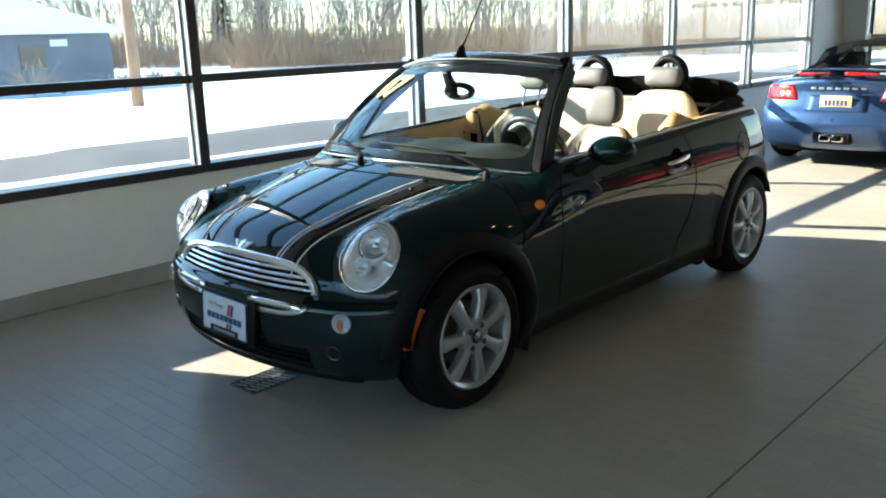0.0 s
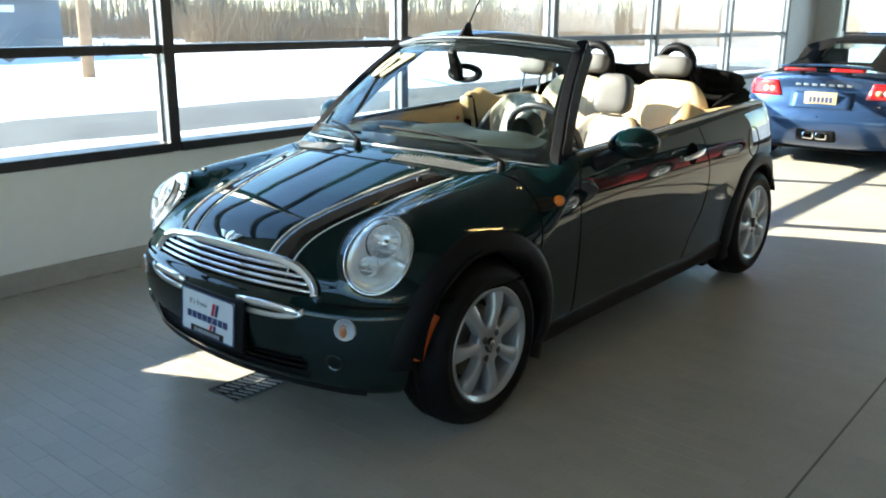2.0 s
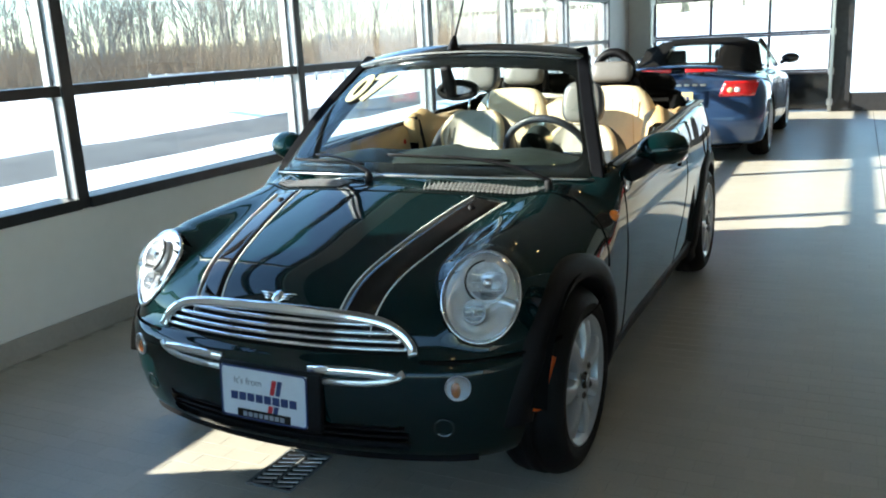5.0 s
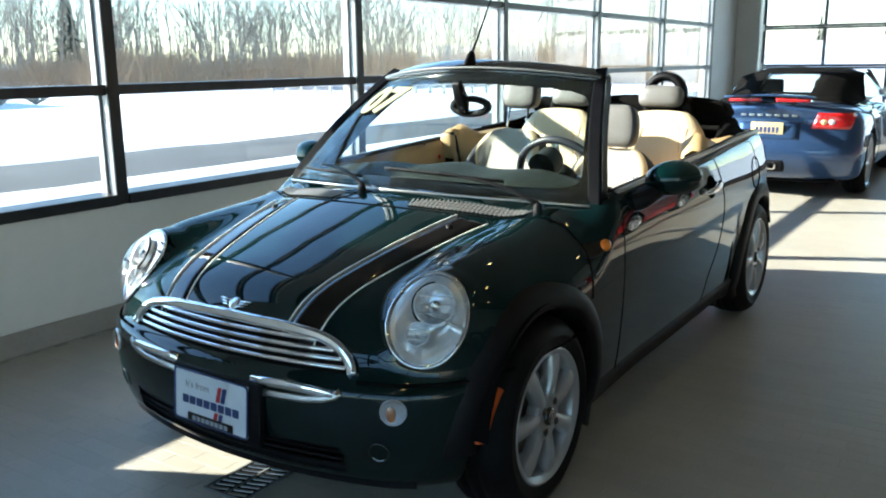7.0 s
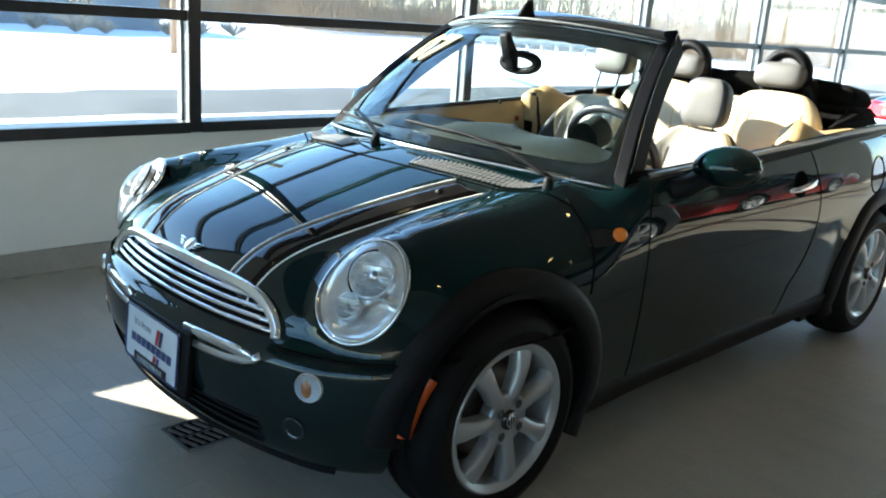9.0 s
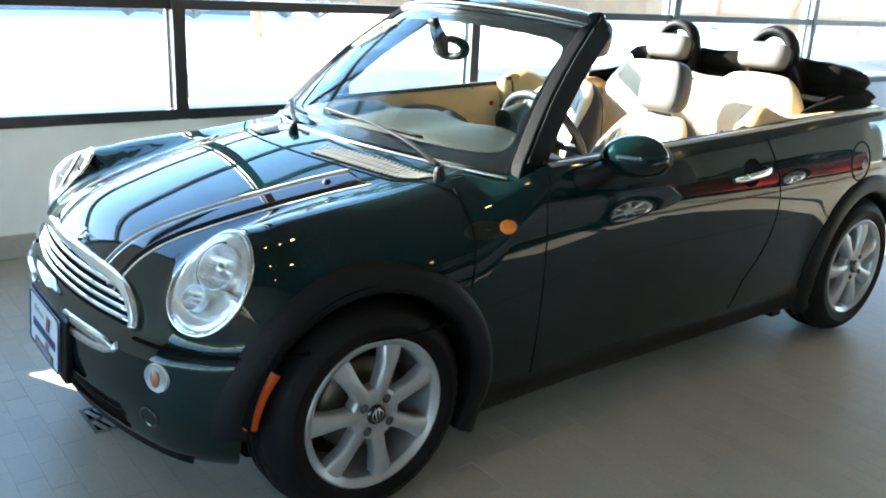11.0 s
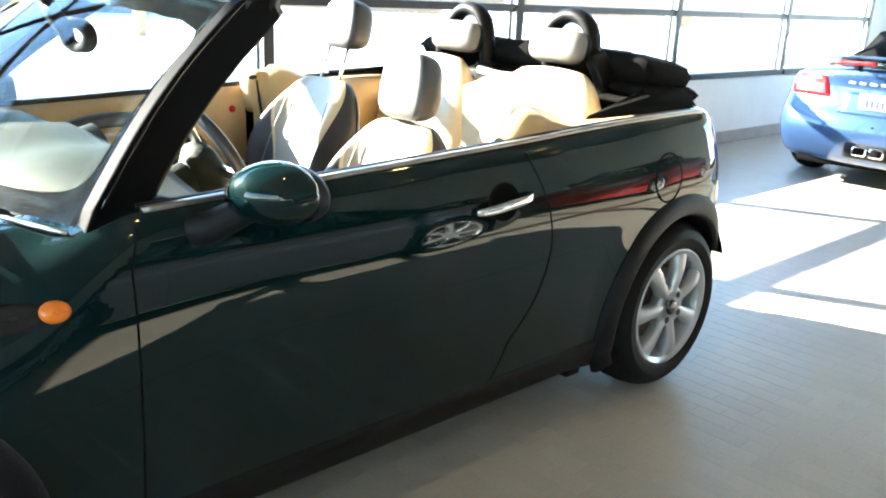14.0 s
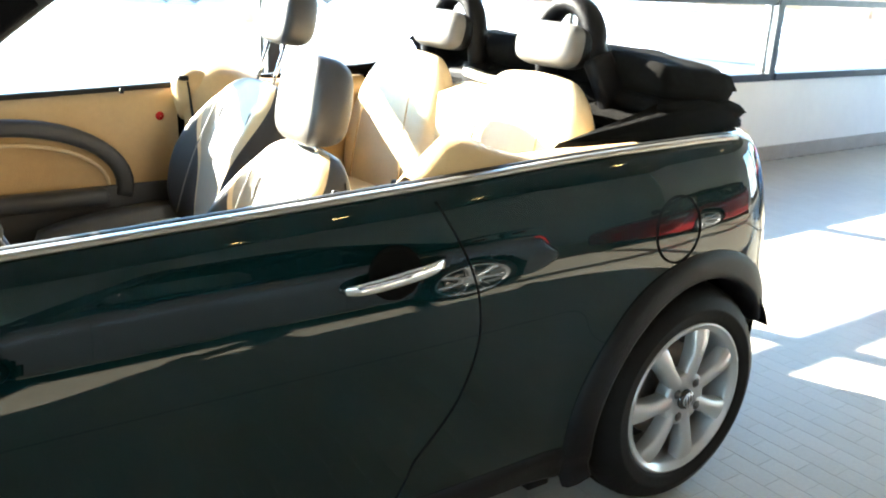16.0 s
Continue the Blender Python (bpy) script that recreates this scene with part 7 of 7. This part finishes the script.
        # headlamp
        S = np.array([[(s * (0.48 + 0.28 * u), 4.8, 0.60 + 0.10 * v) for u in np.linspace(0, 1, 6)] for v in np.linspace(0, 1, 5)])
        patch(b, S, (0, -1, 0), 0.006, M["lamp_shell"], car2, "headlight", 0.002, "clear faired headlight")
        mc = Vector((s * 0.90, 2.52, 0.955))
        bm = bmesh.new()
        bmesh.ops.create_uvsphere(bm, u_segments=18, v_segments=12, radius=1.0)
        for q in bm.verts:
            q.co = mc + Vector((q.co.x * 0.105, q.co.y * 0.065, q.co.z * 0.062))
        mr = part("door_mirror", bm, M["gloss_black"], car2)
        bm = bmesh.new()
        sweep(bm, [(s * 0.79, 2.55, 0.90), (s * 0.86, 2.53, 0.94)], rrect(0.06, 0.04, 0.012))
        part("mirror_foot", bm, M["plastic"], mr)
        P = b.cast(np.array([(1.3 * s, y, 0.76) for y in (1.68, 1.74, 1.80)]), (-s, 0, 0))
        bm = bmesh.new()
        sweep(bm, [Vector(p) + Vector((s * 0.012, 0, 0)) for p in P], rrect(0.014, 0.022, 0.005), up=(0, 0, 1))
        part("door_handle", bm, paint_m, car2)
        # twin central tailpipes
        bm = bmesh.new()
        sweep(bm, [(s * 0.062, -0.012, 0.318), (s * 0.062, 0.15, 0.318)], rrect(0.105, 0.070, 0.018))
        pipe = part("tailpipe", bm, M["chrome"], car2)
        bm = bmesh.new()
        sweep(bm, [(s * 0.062, -0.0145, 0.318), (s * 0.062, 0.0, 0.318)], rrect(0.085, 0.050, 0.014))
        part("pipe_mouth", bm, M["void"], pipe)
    # soft top: cloth shell with a rear window, side glass, windscreen
    bm = bmesh.new()
    rows = []
    for y, z, w, wb, zb in ((0.62, 0.955, 0.50, 0.66, 0.90), (0.75, 1.02, 0.50, 0.68, 0.91), (1.0, 1.145, 0.50, 0.69, 0.92), (1.25, 1.235, 0.50, 0.70, 0.93), (1.5, 1.285, 0.51, 0.63, 1.20), (1.85, 1.300, 0.51, 0.60, 1.235), (2.25, 1.270, 0.50, 0.58, 1.21)):
        row = []
        for k in range(13):
            a = 2 * k / 12 - 1
            x = wb * a if abs(a) > 0.99 else (w + (wb - w) * abs(a) ** 5) * a * 1.0
            zz_ = z - 0.018 * a * a - (z - zb) * abs(a) ** 7
            row.append(bm.verts.new((x, y, 0.92 + (zz_ - 0.92) * 0.86 + 0.004 * noise.noise((x * 5, y * 5, 1)))))
        rows.append(row)
    for i, (A, B) in enumerate(zip(rows, rows[1:])):
        for k in range(12):
            if i in (1, 2) and 3 <= k <= 8:
                continue
            bm.faces.new((A[k], A[k + 1], B[k + 1], B[k]))
    bmesh.ops.recalc_face_normals(bm, faces=bm.faces)
    bmesh.ops.solidify(bm, geom=bm.faces[:], thickness=0.018)
    st = part("soft_top", bm, M["cloth"], car2, "black cloth soft top")
    bm = bmesh.new()
    g = [[bm.verts.new((0.275 * u, 0.74 + 0.52 * v, 0.985 + 0.205 * v + 0.035 * math.sin(math.pi * v) - 0.006 * u * u)) for v in np.linspace(0, 1, 7)] for u in np.linspace(-1, 1, 9)]
    for A, B in zip(g, g[1:]):
        for k in range(6):
            bm.faces.new((A[k], A[k + 1], B[k + 1], B[k]))
    bmesh.ops.solidify(bm, geom=bm.faces[:], thickness=0.004)
    part("rear_window", bm, M["screen_glass"], st, "clear rear window in the soft top").visible_shadow = False
    for s in (1, -1):
        bm = bmesh.new()
        vs = [bm.verts.new(c) for c in ((s * 0.70, 1.42, 0.915), (s * 0.72, 2.62, 0.905), (s * 0.585, 2.22, 1.170), (s * 0.60, 1.55, 1.162))]
        bm.faces.new(vs)
        bmesh.ops.solidify(bm, geom=bm.faces[:], thickness=0.005)
        part("side_window", bm, M["screen_glass"], car2, smooth=False)
    bm = bmesh.new()
    g = [[bm.verts.new(((0.70 - 0.14 * v) * u, 2.88 - 0.10 * u * u - 0.60 * v, 0.87 + 0.325 * v - 0.02 * u * u)) for v in np.linspace(0, 1, 5)] for u in np.linspace(-1, 1, 13)]
    for A, B in zip(g, g[1:]):
        for k in range(4):
            bm.faces.new((A[k], A[k + 1], B[k + 1], B[k]))
    bmesh.ops.solidify(bm, geom=bm.faces[:], thickness=0.005)
    part("windscreen", bm, M["screen_glass"], car2)
    for s in (1, -1):
        bm = bmesh.new()
        sweep(bm, [(s * 0.715, 2.80, 0.865), (s * 0.64, 2.50, 1.04), (s * 0.575, 2.20, 1.19)], rrect(0.05, 0.05, 0.015))
        part("windscreen_pillar", bm, M["gloss_black"], car2)
    # spoiler with its lamps, plate
    bm = bmesh.new()
    sweep(bm, [(x, 0.10 + 0.22 * x * x, 0.975 + 0.02 * (1 - (x / 0.42) ** 2)) for x in np.linspace(-0.42, 0.42, 25)], rrect(0.15, 0.018, 0.007), up=(0, 0, 1))
    wing = part("spoiler", bm, paint_m, car2, "raised spoiler blade on the tail")
    for s in (1, -1):
        bm = bmesh.new()
        sweep(bm, [(s * x, 0.055 + 0.22 * x * x, 0.940 + 0.012 * (1 - x)) for x in np.linspace(0.07, 0.38, 9)], rrect(0.02, 0.034, 0.008), up=(0, 0, 1))
        part("brake_light", bm, M["red_lens"], wing, "red brake light strip")
        bm = bmesh.new()
        box(bm, (s * 0.22 - 0.02, 0.08, 0.90), (s * 0.22 + 0.02, 0.15, 0.975), 0.006)
        part("spoiler_foot", bm, M["plastic"], wing)
    S = np.array([[(x, -0.5, z) for x in np.linspace(-0.30, 0.30, 9)] for z in np.linspace(0.575, 0.735, 6)])
    patch(b, S, (0, 1, 0), 0.004, paint_m, car2, "plate_recess", 0.002)
    yb = float(b.cast(np.array([(0, -0.5, 0.66)]), (0, 1, 0))[0][1])
    bm = bmesh.new()
    box(bm, (-0.152, yb - 0.020, 0.585), (0.152, yb - 0.012, 0.735), 0.003)
    pl = part("number_plate", bm, M["plate_yellow"], car2, "pale yellow number plate")
    for k in range(6):
        bm = bmesh.new()
        box(bm, (-0.105 + 0.038 * k, yb - 0.0225, 0.635), (-0.080 + 0.038 * k, yb - 0.0202, 0.690))
        part("bar", bm, M["ink_blue"], pl, smooth=False)
    bm = bmesh.new()
    box(bm, (-0.19, 0.004, 0.255), (0.19, 0.22, 0.385), 0.03)
    part("diffuser", bm, M["plastic"], car2)
    for k in range(7):
        bm = bmesh.new()
        P = b.cast(np.array([(-0.24 + 0.08 * k, -0.5, 0.80)]), (0, 1, 0))[0]
        box(bm, (P[0] - 0.025, P[1] - 0.006, 0.790), (P[0] + 0.025, P[1] + 0.004, 0.812), 0.002)
        part("bar", bm, M["satin"], car2)
    bm = bmesh.new()
    box(bm, (-0.62, 0.2, 0.15), (0.62, 3.9, 0.20), 0.02)
    part("underbody", bm, M["void"], car2, smooth=False)
    bm = bmesh.new()
    box(bm, (-0.62, 1.35, 0.86), (0.62, 2.5, 0.905), 0.03)
    box(bm, (-0.52, 1.38, 0.90), (-0.16, 1.48, 1.12), 0.04)
    box(bm, (0.16, 1.38, 0.90), (0.52, 1.48, 1.12), 0.04)
    part("cabin", bm, M["darkleather"], car2)
    car2.matrix_basis = pose(*at, 0, 0, turn)
    return car2


roadster("roadster_car", "metallic blue two-seat roadster with a black soft top", M["blue"], (-0.13, 6.52, 0), 0)
roadster("red_car", "glossy red low car parked across the aisle", M["red"], (4.6, 10.2, 0), 180)
roadster("dark_car", "dark grey low car parked across the aisle", M["darkpaint"], (3.62, 4.02, 0), 180)

# floor drain grate under the nose: pressed steel slats over a dark channel
grate = thing("drain_grate", "slotted grey steel drain grate in the tiles", "floor grate", at=(-0.12, -0.36, 0.0))
bm = bmesh.new()
box(bm, (-0.085, -0.125, -0.004), (0.085, 0.125, 0.0025))
part("grate_bed", bm, M["void"], grate, smooth=False)
for y0, y1, x0, x1 in ((-0.127, -0.115, -0.088, 0.088), (0.115, 0.127, -0.088, 0.088), (-0.1145, 0.1145, -0.088, -0.078), (-0.1145, 0.1145, 0.078, 0.088), (-0.1145, 0.1145, -0.005, 0.005)):
    bm = bmesh.new()
    box(bm, (x0, y0, 0.0), (x1, y1, 0.008), 0.002)
    part("grate_frame", bm, M["gridgrey"], grate, smooth=False)
for k in range(8):
    for x0 in (-0.041, 0.041):
        bm = bmesh.new()
        y = -0.098 + 0.028 * k
        box(bm, (-0.034, -0.0065, 0.0), (0.034, 0.0065, 0.007), 0.002, Matrix.Translation((x0, y, 0)) @ Matrix.Rotation(radians(18), 4, 'Z'))
        part("slat", bm, M["satin"], grate, smooth=False)

# ---- floor pavers ----
TW, TH, GAP = 0.152, 0.076, 0.0013


def paver_mesh(w, h, d=0.012, bv=0.0004):
    V = [(-w / 2, -h / 2, -d), (w / 2, -h / 2, -d), (w / 2, h / 2, -d), (-w / 2, h / 2, -d)]
    V += [(-w / 2, -h / 2, -bv), (w / 2, -h / 2, -bv), (w / 2, h / 2, -bv), (-w / 2, h / 2, -bv)]
    V += [(-w / 2 + bv, -h / 2 + bv, 0), (w / 2 - bv, -h / 2 + bv, 0), (w / 2 - bv, h / 2 - bv, 0), (-w / 2 + bv, h / 2 - bv, 0)]
    F = [(8, 9, 10, 11)]
    for a in (0, 4):
        for k in range(4):
            F.append((a + k, a + (k + 1) % 4, a + 4 + (k + 1) % 4, a + 4 + k))
    return V, F


tv, tf = paver_mesh(TW - GAP, TH - GAP)
tile_me = bpy.data.meshes.new("tile")
tile_me.from_pydata(tv, [], tf)
tile_me.materials.append(M["tile"])
tr = random.Random(11)
fV, fF = [], []
near = 0
JOINT = 1.776
for j in range(int((Y_END - Y_BACK) / TH)):
    y = Y_BACK + 0.06 + j * TH
    off = 0.0 if j % 2 else TW / 2
    i = 0
    x = X_W + 0.15 - off
    while x < X_E - 0.05:
        lo, hi = x - TW / 2 + GAP / 2, x + TW / 2 - GAP / 2
        lo = max(lo, X_W + 0.044)
        pieces = [(lo, hi)]
        if lo < JOINT < hi:
            pieces = [(lo, JOINT - 0.005), (JOINT + 0.005, hi)]
        for a, b in pieces:
            if b - a < 0.012:
                continue
            z = tr.uniform(-0.0002, 0.0001)
            cx, full = (a + b) / 2, abs((b - a) - (TW - GAP)) < 1e-6
            if full and near < 300 and 0.75 < cx < 1.70 and 2.05 < y < 5.2:
                t = new("tile", tile_me)
                t.parent = floor
                t.location = (cx, y, z)
                near += 1
            else:
                v2, f2 = (tv, tf) if full else paver_mesh(b - a, TH - GAP)
                n0 = len(fV)
                fV.extend((vx + cx, vy + y, vz + z) for vx, vy, vz in v2)
                fF.extend(tuple(q + n0 for q in f) for f in f2)
        x += TW
bm = bmesh.new()
box(bm, (JOINT - 0.0042, Y_BACK + 0.06, -0.0006), (JOINT + 0.0042, Y_END, -0.0002))
tagged(link("floor_joint", bm, M["joint"], smooth=False), "dark sealant line across the floor pavers", "floor joint", kind="structure")
field = from_arrays("tile_field", fV, fF, M["tile_far"], floor, smooth=False)
field["kind"] = "stuff"
